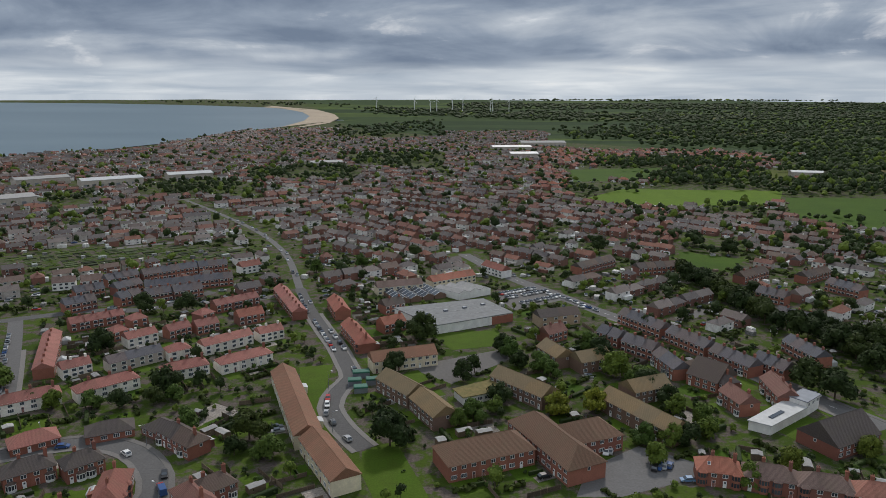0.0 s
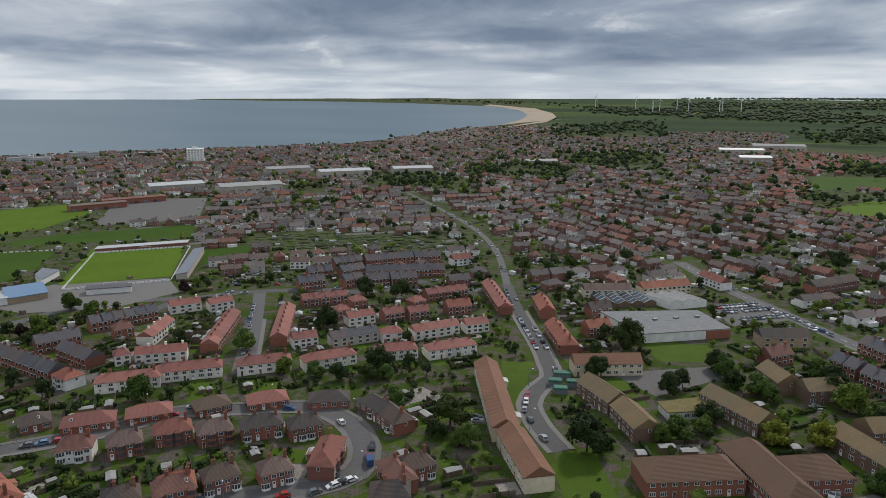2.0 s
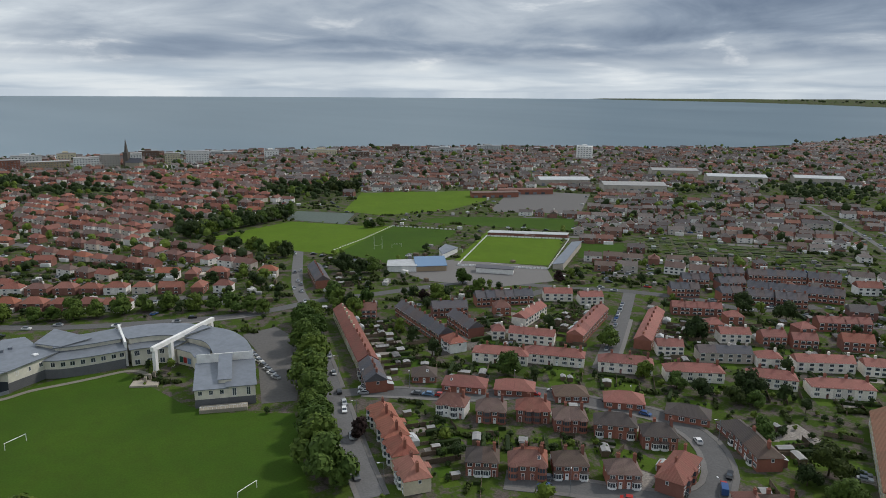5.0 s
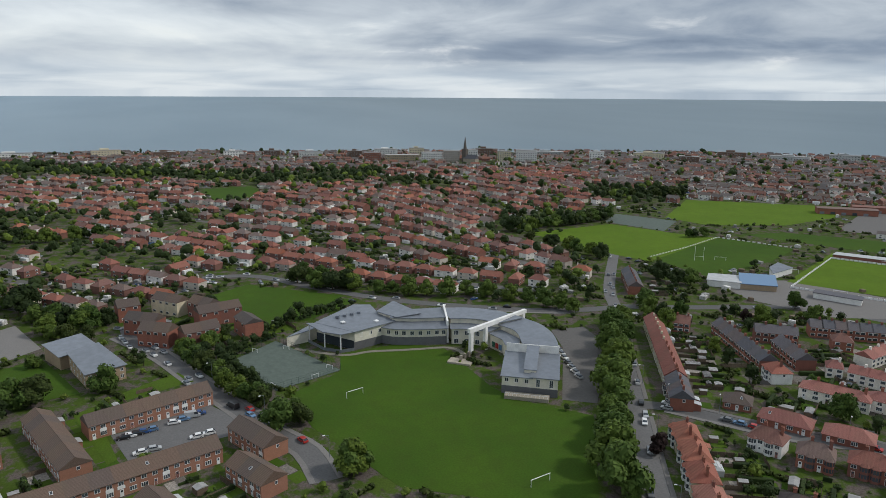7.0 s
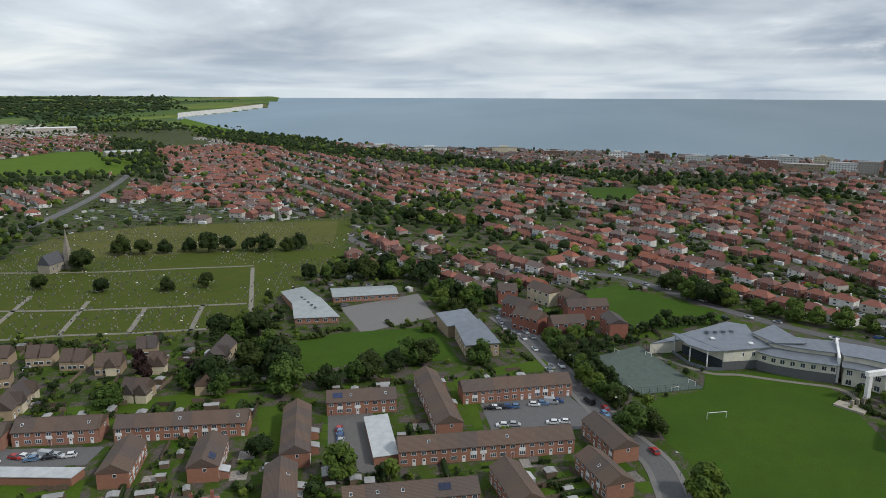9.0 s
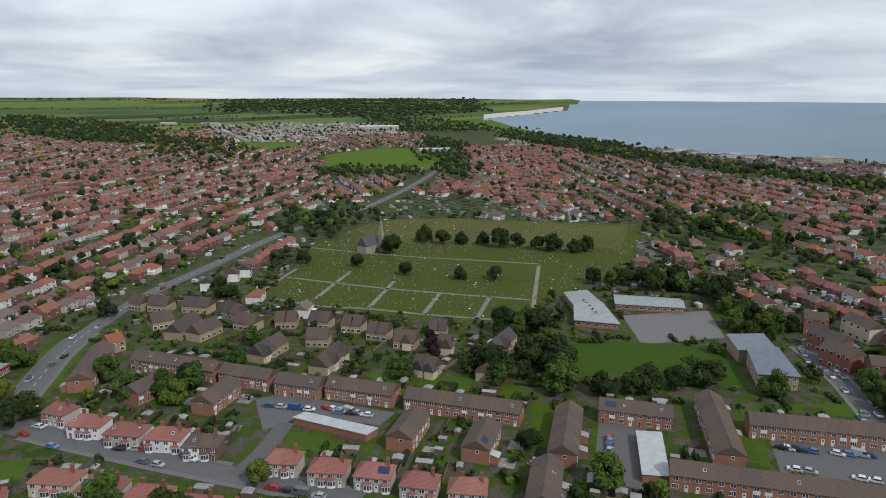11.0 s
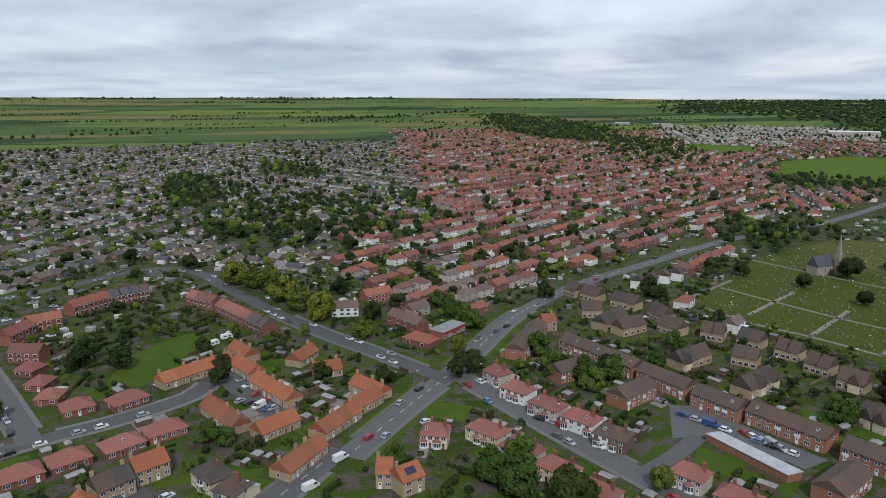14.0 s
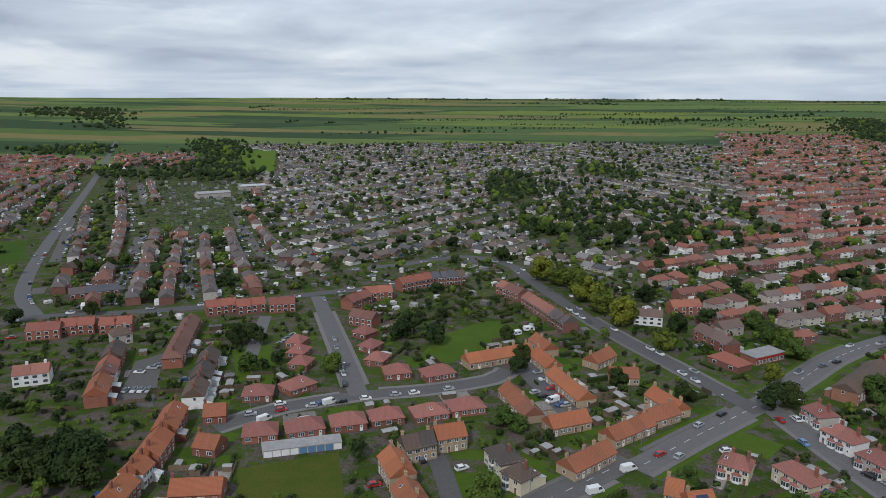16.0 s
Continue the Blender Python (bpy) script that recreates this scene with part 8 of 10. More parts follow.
def shop_hall():
    root = thing("supermarket", "large low shop with a grey flat roof and white front", "shop")
    poly = [(-24.0, 335.0), (-3.3, 307.6), (34.5, 327.8), (21.3, 352.0)]
    block(root, poly, 4.2, "render_white", "roof_sheet", 0.25, 0.4)
    b = Mesh()
    k = 0.72
    p, q = Vector((-3.3 + 37.8 * k, 307.6 + 20.2 * k, 0)), Vector((34.5, 327.8, 0))
    out = Vector((0.471, -0.882, 0)) * 0.2
    b.solid([p + out, q + out, q + out + Vector((0, 0, 4.0)), p + out + Vector((0, 0, 4.0)), p, q, q + Vector((0, 0, 4.0)), p + Vector((0, 0, 4.0))],
            [(0, 1, 2, 3), (3, 2, 6, 7), (0, 3, 7, 4), (1, 5, 6, 2)], "brick_red")
    part("brick_front", b, root)
    for i in range(4):
        b = Mesh()
        b.box(-1.1, -0.7, 0, 1.1, 0.7, 0.8, "metal_grey", 0.1)
        part("roof_vent", b, root, pose(-8 + i * 9.5, 324 + i * 5.4, 4.6, 0, 0, 28))
    for k in (0.25, 0.5, 0.75):      # seams of the roof covering
        b = Mesh()
        u, v = Vector((-24 + 20.7 * k, 335 - 27.4 * k, 4.61)), Vector((21.3 + 13.2 * k, 352 - 24.2 * k, 4.61))
        n = Vector((0.42, -0.9, 0)) * 0.12
        b.solid([u - n, u + n, v + n, v - n] + [w + Vector((0, 0, 0.06)) for w in (u - n, u + n, v + n, v - n)],
                [(4, 5, 6, 7), (0, 1, 5, 4), (1, 2, 6, 5), (2, 3, 7, 6), (3, 0, 4, 7)], "felt")
        part("roof_seam", b, root)
    root = thing("store", "pale sheet-roofed store with three low gables", "store")
    e0, e1, f0, f1 = Vector((9.1, 363.5, 0)), Vector((26.9, 375.3, 0)), Vector((-4.7, 376.1, 0)), Vector((13.5, 388.0, 0))
    for i in range(3):
        a, c = e0.lerp(e1, i / 3), e0.lerp(e1, (i + 0.99) / 3)
        g, h = f0.lerp(f1, i / 3), f0.lerp(f1, (i + 0.99) / 3)
        up, top = Vector((0, 0, 3.6)), Vector((0, 0, 5.0))
        b = Mesh()
        b.solid([a, c, h, g, a + up, c + up, h + up, g + up, (a + c) / 2 + top, (g + h) / 2 + top], [(0, 1, 5, 8, 4), (1, 2, 6, 5), (2, 3, 7, 9, 6), (3, 0, 4, 7)], "render_white")
        part("wall", b, root)
        b = Mesh()
        lift = Vector((0, 0, 0.15))
        b.solid([a + up, c + up, h + up, g + up, (a + c) / 2 + top, (g + h) / 2 + top] + [w + lift for w in (a + up, c + up, h + up, g + up, (a + c) / 2 + top, (g + h) / 2 + top)],
                [(6, 10, 11, 9), (10, 7, 8, 11), (0, 4, 10, 6), (4, 1, 7, 10), (3, 9, 11, 5), (5, 11, 8, 2), (0, 6, 9, 3), (1, 2, 8, 7)], "felt")
        part("roof", b, root)
    claim(11, 376, 33, 24, 20)
    root = thing("greenhouse", "long glass greenhouses with white frames", "greenhouse")
    for i in range(4):
        at = pose(-15.5 + (i - 1.5) * 6.4, 371 + (i - 1.5) * 3.4, 0, 0, 0, 28)
        b = Mesh()
        b.solid([(-3.4, -10, 0), (3.4, -10, 0), (3.4, 10, 0), (-3.4, 10, 0), (-3.4, -10, 2.2), (3.4, -10, 2.2), (3.4, 10, 2.2), (-3.4, 10, 2.2), (0, -10, 3.8), (0, 10, 3.8)],
                [(0, 1, 5, 8, 4), (1, 2, 6, 5), (2, 3, 7, 9, 6), (3, 0, 4, 7)], "brick_brown")
        bay = part("bay", b, root, at)
        b = Mesh()
        b.solid([(-3.4, -10, 2.2), (3.4, -10, 2.2), (3.4, 10, 2.2), (-3.4, 10, 2.2), (0, -10, 3.8), (0, 10, 3.8)], [(0, 4, 5, 3), (1, 2, 5, 4)], "glass")
        part("glazing", b, bay)
        for j in range(6):
            for s in (-1, 1):
                b = Mesh()
                y = -10 + j * 4
                b.solid([(s * 3.45, y - 0.1, 2.2), (s * 3.45, y + 0.1, 2.2), (0, y + 0.1, 3.85), (0, y - 0.1, 3.85), (s * 3.45, y - 0.1, 2.32), (s * 3.45, y + 0.1, 2.32), (0, y + 0.1, 3.97), (0, y - 0.1, 3.97)],
                        [(0, 1, 2, 3), (4, 5, 6, 7), (0, 1, 5, 4), (1, 2, 6, 5), (3, 0, 4, 7)], "paint_white")
                part("glazing_bar", b, bay)
    claim(-15, 371, 28, 28, 22)
    root = thing("day_centre", "single-storey flat-roofed building with mossy roof and white windows", "building")
    block(root, [(4.3, 239.0), (7.6, 231.8), (24.6, 239.6), (18.5, 247.5)], 3.0, "render_white", "roof_moss", 0.5, 0.3)
    glaze(root, (7.6, 231.8), (24.6, 239.6), 0.9, 7, 1.9, 1.3, 2)
    root = thing("workshop", "low white building with a flat white roof", "workshop")
    block(root, [(101.6, 213.8), (122, 230.2), (126, 223.8), (107.2, 209.7)], 3.2, "render_white", "metal_white", 0.3, 0.35)
    block(root, [(122.1, 228.4), (129.9, 234.6), (133.5, 230), (125.8, 223.6)], 5.2, "render_white", "metal_grey", 0.3, 0.35, names=("tower_wall", "tower_roof"))
    glaze(root, (125.8, 223.6), (133.5, 230), 3.3, 3, 1.6, 1.3)
    b = Mesh()
    b.box(-4, -0.7, 3.5, 4, 0.7, 3.75, "glass")
    part("skylight", b, root, pose(112.5, 217.5, 0.12, 0, 0, 37))
    for x, y, w in ((-32, 258, 6.5), (-33.5, 250, 5), (-30.5, 243.5, 5), (-27, 251, 4.5)):
        root = thing("container", "green tarpaulin-covered container on a yard", "container", x, y, 0.0, 10, group="containers on the yard")
        b = Mesh()
        b.box(-w / 2, -1.6, 0, w / 2, 1.6, 2.3, "metal_grey", 0.05)
        part("body", b, root)
        b = Mesh()
        b.box(-w / 2 - 0.1, -1.7, 2.0, w / 2 + 0.1, 1.7, 2.6, "plastic_green", 0.2)
        part("tarpaulin", b, root)
        claim(x, y, 10, w, 3)


def touring_caravan(x, y, turn):
    root = thing("touring_caravan", "white touring caravan parked in a yard", "caravan", x, y, 0.03, turn)
    b = Mesh()
    prof = [(-2.6, 0.5), (2.5, 0.5), (2.7, 1.1), (2.3, 2.4), (-2.2, 2.5), (-2.6, 1.4)]
    n = len(prof)
    b.solid([(u, -1.1, z) for u, z in prof] + [(u, 1.1, z) for u, z in prof], [tuple(range(n)), tuple(range(n, 2 * n))[::-1]] + [(i, n + i, n + (i + 1) % n, (i + 1) % n) for i in range(n)], "paint_white")
    part("body", b, root)
    for s in (-1, 1):
        for u in (-1.2, 0.9):
            b = Mesh()
            b.box(u - 0.6, s * 1.12 - 0.02, 1.3, u + 0.6, s * 1.12 + 0.02, 1.95, "glass")
            part("window", b, root)
        b = Mesh()
        b.tube((0, s * 1.0 - 0.1, 0.33), (0, s * 1.0 + 0.1, 0.33), 0.33, 0.33, "tyre", 10)
        part("wheel", b, root)
    b = Mesh()
    b.tube((2.6, 0, 0.5), (3.7, 0, 0.5), 0.06, 0.05, "metal_grey", 5)
    part("drawbar", b, root)


for cx, cy, ct in ((12.1, -313.2, 20), (9.6, -317.6, 35), (21.5, -304.6, 15), (17.6, -305.8, 40)):
    touring_caravan(cx, cy, ct)


def corner_shop():
    root = thing("corner_shop", "single-storey shop with a red front at the junction", "shop")
    poly = [(-81.4, -285.8), (-95.1, -295.9), (-99.6, -289.8), (-85.9, -279.7)]
    front, end = poly[0], poly[1]
    poly = [front, end, (end[0] + 4.6, end[1] - 6.2), (front[0] + 4.6, front[1] - 6.2)]
    block(root, poly, 3.4, "brick_red", "felt", 0.3, 0.3)
    a = math.degrees(math.atan2(front[1] - end[1], front[0] - end[0]))
    b = Mesh()
    b.box(-8.4, -0.25, 2.4, 8.4, -0.02, 3.3, "car_red", 0.03)
    part("fascia", b, root, pose((front[0] + end[0]) / 2, (front[1] + end[1]) / 2, 0, 0, 0, a + 180), "plain red fascia")
    glaze(root, front, end, 0.5, 5, 2.4, 1.7, 2)
    glaze(root, end, front, 0.5, 5, 2.4, 1.7, 2)


def primary_school():
    root = thing("primary_school", "low brick school with pale metal roofs", "school")
    for poly, t in (([(-327.1, -177.5), (-339, -170.4), (-318, -151), (-306, -160)], [3, 3, 4.2, 4.2]), ([(-306, -160), (-318, -151), (-296, -131), (-288, -150)], [4.6, 4.6, 3.0, 3.0]),
                    ([(-339.9, -154.5), (-355, -124.4), (-347.5, -120), (-332.5, -150.5)], [3, 3, 4.2, 4.2]), ([(-332.5, -150.5), (-347.5, -120), (-340.7, -116.4), (-325.2, -146.5)], [4.4, 4.4, 3, 3])):
        block(root, poly, t, "brick_orange", "metal_pale", 0.5, 0.25)
    glaze(root, (-325.2, -146.5), (-340.7, -116.4), 1.0, 9, 2.2, 1.4)
    glaze(root, (-288, -150), (-296, -131), 1.0, 5, 2.0, 1.4)
    for i in range(5):
        b = Mesh()
        b.box(-0.6, -0.6, 0, 0.6, 0.6, 0.4, "glass", 0.1)
        part("skylight", b, root, pose(-302 - i * 3.6, -146 - i * 3.6, 4.6 - abs(i - 2) * 0.05, 0, 0, 40))
    root = thing("nursery", "buff two-storey building with a blue-grey metal roof", "building")
    block(root, [(-302.6, -83.7), (-312.7, -72.1), (-298.5, -62.8), (-289.4, -75)], [6.6, 6.6, 5.4, 5.4], "brick_buff", "metal_grey", 0.6, 0.3)
    block(root, [(-289, -71.7), (-297.1, -62.5), (-274.1, -48.9), (-267.1, -61.4)], [7.2, 7.2, 5.6, 5.6], "brick_buff", "metal_grey", 0.6, 0.3, names=("hall_wall", "hall_roof"))
    glaze(root, (-267.1, -61.4), (-274.1, -48.9), 0.9, 5, 1.2, 1.5)
    glaze(root, (-267.1, -61.4), (-274.1, -48.9), 3.6, 5, 1.2, 1.3)
    glaze(root, (-289, -71.7), (-267.1, -61.4), 3.6, 5, 1.2, 1.3)
    glaze(root, (-289, -71.7), (-267.1, -61.4), 0.9, 5, 1.2, 1.3)


def garages():
    root = thing("garage_row", "brick garages with a white sheet roof", "garage")
    block(root, [(-200.2, -80.5), (-203.8, -73.8), (-179.8, -61.8), (-176.4, -68.2)], [2.6, 2.9, 2.9, 2.6], "brick_orange", "metal_white", 0.25, 0.2)
    root = thing("garage_row", "long brick garages with a white roof edge", "garage")
    block(root, [(-136.8, -173.6), (-142, -173.4), (-149, -146.4), (-143.6, -146)], 2.5, "brick_orange", "metal_white", 0.2, 0.25)
    root = thing("garage_row", "concrete garages with pale blue and white doors", "garage")
    block(root, [(85.7, -181.1), (64, -191), (66.3, -196), (88.4, -186.3)], 2.2, "render_grey", "felt", 0.15, 0.2)
    for i in range(9):
        b = Mesh()
        b.box(-1.15, -0.06, 0, 1.15, 0.02, 2.0, "car_pale_blue" if 3 < i < 8 else "paint_white")
        part("garage_door", b, root, pose(84.4 - i * 2.41, -181.7 - i * 1.1, 0.02, 0, 0, 204.5))


def chapel():
    root = thing("chapel", "small stone cemetery chapel with a slate roof and spire", "chapel", -340, -340, 0, 5)
    part("wall", wall_mesh(14, 8, 6, 11.5, "gable", "gable", "stone"), root)
    part("roof", roof_mesh(14, 8, 6, 11.5, "gable", "gable", "roof_slate"), root)
    part("porch_wall", wall_mesh(9, 6.5, 5, 9.5, "gable", "gable", "stone"), root, pose(-12, 3, 0, 0, 0, 90))
    part("porch_roof", roof_mesh(9, 6.5, 5, 9.5, "gable", "gable", "roof_slate"), root, pose(-12, 3, 0, 0, 0, 90))
    b = Mesh()
    b.box(-1.5, -1.5, 0, 1.5, 1.5, 12, "stone", 0.2)
    b.solid([(-1.4, -1.4, 12), (1.4, -1.4, 12), (1.4, 1.4, 12), (-1.4, 1.4, 12), (0, 0, 26)], [(0, 1, 4), (1, 2, 4), (2, 3, 4), (3, 0, 4)], "stone")
    part("spire", b, root, pose(-7, 6, 0))
    for x in (-4, 0, 4):
        part("window", window_mesh(0.9, 3.0, 0), root, pose(x, -4, 1.8))
        part("window", window_mesh(0.9, 3.0, 0), root, pose(x, 4, 1.8, 0, 0, 180))
    claim(-342, -338, 5, 26, 16)


def sports_ground():
    rail = Mesh()
    ring = [(-317, 296), (-273, 333), (-322, 416), (-371, 377)]
    for i in range(4):
        p, q = ring[i], ring[(i + 1) % 4]
        for j in range(24):
            a, c = j / 24, (j + 0.86) / 24
            band(rail, [(p[0] + (q[0] - p[0]) * a, p[1] + (q[1] - p[1]) * a), (p[0] + (q[0] - p[0]) * c, p[1] + (q[1] - p[1]) * c)], 0.3, 1.15, "paint_white", 0, 1.1)
    fence = tagged(new("boundary_fence", rail.make("boundary_fence")), "low white boards round the football pitch", "fence", "", "structure")
    root = thing("grandstand", "long grey covered stand beside the football pitch", "stand")
    block(root, [(-272, 336), (-266, 339), (-300, 402), (-306, 399)], [3.0, 4.2, 4.2, 3.0], "render_grey", "metal_grey", 0.4, 0.25)
    root = thing("terrace_cover", "low covered terrace with a pale roof", "stand")
    block(root, [(-326, 418), (-328, 423), (-374, 384), (-372, 379)], [2.6, 3.4, 3.4, 2.6], "brick_red", "metal_white", 0.3, 0.2)
    root = thing("small_stand", "small pale green seating stand", "stand")
    block(root, [(-336, 300), (-344, 304), (-353, 318), (-345, 322)], [3.2, 5, 5, 3.2], "render_white", "metal_grey", 0.3, 0.25)
    root = thing("clubhouse", "sports club with blue and white metal roofs", "clubhouse")
    block(root, [(-333, 252), (-345, 262), (-336, 276), (-322, 266)], 3.6, "render_white", "metal_white", 0.5, 0.3)
    block(root, [(-322, 266), (-336, 276), (-326, 292), (-312, 282)], [3.2, 5.2, 5.2, 3.2], "brick_buff", "car_pale_blue", 0.5, 0.3, names=("hall_wall", "hall_roof"))
    root = thing("changing_rooms", "long low pink building with a grey roof", "building")
    block(root, [(-297, 293), (-302, 299), (-283, 312), (-278, 306)], 3.0, "render_white", "roof_slate", 0.4, 0.4)
    for x, y, a in ((-298, 312, 37), (-346, 398, 37), (-385, 300, 60), (-345, 262 + 60, 60)):
        goal(x, y, a)


def ground_lines():
    """White posts and ropes across the recreation ground, and rugby posts."""
    b = Mesh()
    pts = [(-405.4, 260.1), (-424.1, 299.8), (-450.7, 346.6), (-403.5, 376.9)]
    for (ax, ay), (bx, by) in zip(pts, pts[1:]):
        n = int(math.hypot(bx - ax, by - ay) / 3.6)
        for i in range(n):
            k0, k1 = i / n, (i + 0.55) / n
            band(b, [(ax + (bx - ax) * k0, ay + (by - ay) * k0), (ax + (bx - ax) * k1, ay + (by - ay) * k1)], 0.35, 0.75, "paint_white", 0, 0.75)
    tagged(new("barrier", b.make("barrier")), "white barriers along the edge of the pitch", "barrier", "", "structure")
    for x, y in ((-387.9, 285.6),):
        root = thing("rugby_posts", "tall white rugby posts on the green pitch", "rugby posts", x, y, 0.05, 62)
        for s in (-1, 1):
            g = Mesh()
            g.tube((s * 2.8, 0, -0.1), (s * 2.8, 0, 9.5), 0.12, 0.08, "paint_white", 6)
            part("post", g, root)
        g = Mesh()
        g.tube((-2.8, 0, 3), (2.8, 0, 3), 0.1, 0.1, "paint_white", 6)
        part("crossbar", g, root)
    # mesh fence round the hard court
    ring = [(-282.0, -10.6), (-302.1, 8.1), (-261.3, 31.6), (-247.7, 6.0)]
    b = Mesh()
    for i in range(4):
        p, q = Vector((*ring[i], 0)), Vector((*ring[(i + 1) % 4], 0))
        n = int((q - p).length / 3)
        for j in range(n + 1):
            a = p.lerp(q, j / n)
            b.tube((a.x, a.y, 0), (a.x, a.y, 2.8), 0.05, 0.05, "metal_green", 5)
        for z in (0.15, 1.0, 1.9, 2.8):
            b.tube((p.x, p.y, z), (q.x, q.y, z), 0.03, 0.03, "metal_green", 4)
    tagged(new("court_fence", b.make("court_fence")), "green metal fence round the sports court", "fence", "", "structure")


M["metal_green"] = varied("green painted metal", (0.03, 0.07, 0.05), 0.3, 0.6, 2.0, 0.1)


def seafront():
    root = thing("tower_block", "white tower block of flats near the sea", "tower block", -716, 955, 0, 35)
    b = Mesh()
    b.box(-13, -8, -1, 13, 8, 23, "render_white", 0.3)
    part("wall", b, root)
    g = window_mesh(2.4, 1.4, 1)
    for f in range(7):
        for i in range(5):
            part("window", g, root, pose(-9.2 + i * 4.6, -8, 1.4 + f * 3.1))
        for i in range(3):
            part("window", g, root, pose(-13, -5 + i * 5, 1.4 + f * 3.1, 0, 0, -90))
    b = Mesh()
    b.box(-4, -3, 23, 4, 3, 25.5, "render_white", 0.2)
    part("lift_house", b, root)
    root = thing("church", "tall dark stone church with a pointed spire", "church", -1043.6, 337.9, 0, 40)
    part("wall", wall_mesh(22, 10, 8, 13.5, "gable", "gable", "stone"), root)
    part("roof", roof_mesh(22, 10, 8, 13.5, "gable", "gable", "roof_slate"), root)
    b = Mesh()
    b.box(-3.5, -3.5, -1, 3.5, 3.5, 22, "stone_dark", 0.3)
    b.solid([(-2.0, -2.0, 22), (2.0, -2.0, 22), (2.0, 2.0, 22), (-2.0, 2.0, 22), (0, 0, 42)], [(0, 1, 4), (1, 2, 4), (2, 3, 4), (3, 0, 4)], "stone_dark")
    part("spire", b, root, pose(-11, 0, 0))
    claim(-1043.6, 337.9, 40, 40, 20)
    claim(-716, 955, 35, 30, 22)
    for az0, az1, tall, wall, words in ((80.75, 79.4, 14, "brick_red", "red brick hotel near the sea front"), (79.05, 76.3, 10, "brick_buff", "long low buff building near the sea front"),
                                        (76.1, 74.4, 14, "render_white", "white flat-roofed hotel near the sea front"), (74.3, 73.0, 17, "render_grey", "grey flat-roofed block near the sea front"),
                                        (72.3, 71.5, 18, "render_white", "white block of flats near the sea front"), (69.9, 68.8, 17, "render_cream", "cream block of flats near the sea front"),
                                        (68.4, 66.7, 19, "render_white", "stepped white block of flats near the sea front")):
        root = thing("seafront_block", words, "building", group="blocks along the sea front")
        poly = [polar(az0, 1120), polar(az1, 1120), polar(az1, 1136), polar(az0, 1136)]
        block(root, poly, tall, wall, "felt", 0.3, 0.5)
        n = max(4, int(math.dist(poly[0], poly[1]) / 3.4))
        for f in range(int(tall // 3.2)):
            glaze(root, poly[0], poly[1], 1.0 + f * 3.2, n, 1.7, 1.6, 1)
        mx, my = (poly[0][0] + poly[2][0]) / 2, (poly[0][1] + poly[2][1]) / 2
        claim(mx, my, 90 - (az0 + az1) / 2, 16, math.dist(poly[0], poly[1]))
    rnd = random.Random(5)
    for az, r, w, d, h, wall in ((79, 1225, 40, 16, 16, "render_white"), (76.5, 1240, 26, 15, 17, "render_cream"), (71, 1235, 30, 14, 18, "brick_brown"), (66, 1255, 60, 20, 10, "metal_white"), (58, 1250, 50, 16, 13, "render_cream"),
                                 (52, 1300, 44, 16, 16, "brick_brown"), (48, 1290, 60, 18, 12, "metal_white"), (44.5, 1340, 46, 18, 14, "metal_white"), (100, 1290, 44, 14, 16, "render_cream"),
                                 (96, 1250, 34, 13, 13, "brick_brown"), (91, 1230, 30, 13, 14, "render_white"), (88, 1225, 26, 14, 15, "brick_brown"), (85, 1210, 40, 13, 13, "render_white"), (106, 1330, 60, 14, 11, "render_white"),
                                 (62, 1210, 24, 14, 17, "render_white"), (55, 1190, 30, 15, 15, "brick_brown"), (40, 1330, 40, 16, 11, "brick_brown"), (110, 1400, 70, 14, 9, "render_white"), (81.5, 1190, 24, 14, 16, "brick_brown")):
        h *= 0.72
        x, y = polar(az, r)
        root = thing("hotel", "large seafront hotel above the terraces", "hotel", x, y, 0, az + rnd.uniform(-8, 8))
        b = Mesh()
        b.box(-w / 2, -d / 2, -1, w / 2, d / 2, h, wall, 0.2)
        part("wall", b, root)
        b = Mesh()
        b.box(-w / 2 - 0.4, -d / 2 - 0.4, h, w / 2 + 0.4, d / 2 + 0.4, h + 0.5, "felt")
        b.box(-w / 5, -d / 4, h + 0.5, w / 9, d / 4, h + 3, wall)
        part("roof", b, root)
        for f in range(int(h / 3.3)):
            for i in range(int(w / 4.5)):
                part("window", window_mesh(1.9, 1.5, 1), root, pose(-w / 2 + 2.2 + i * 4.5, -d / 2, 1.2 + f * 3.3))
        claim(x, y, az, w, d)


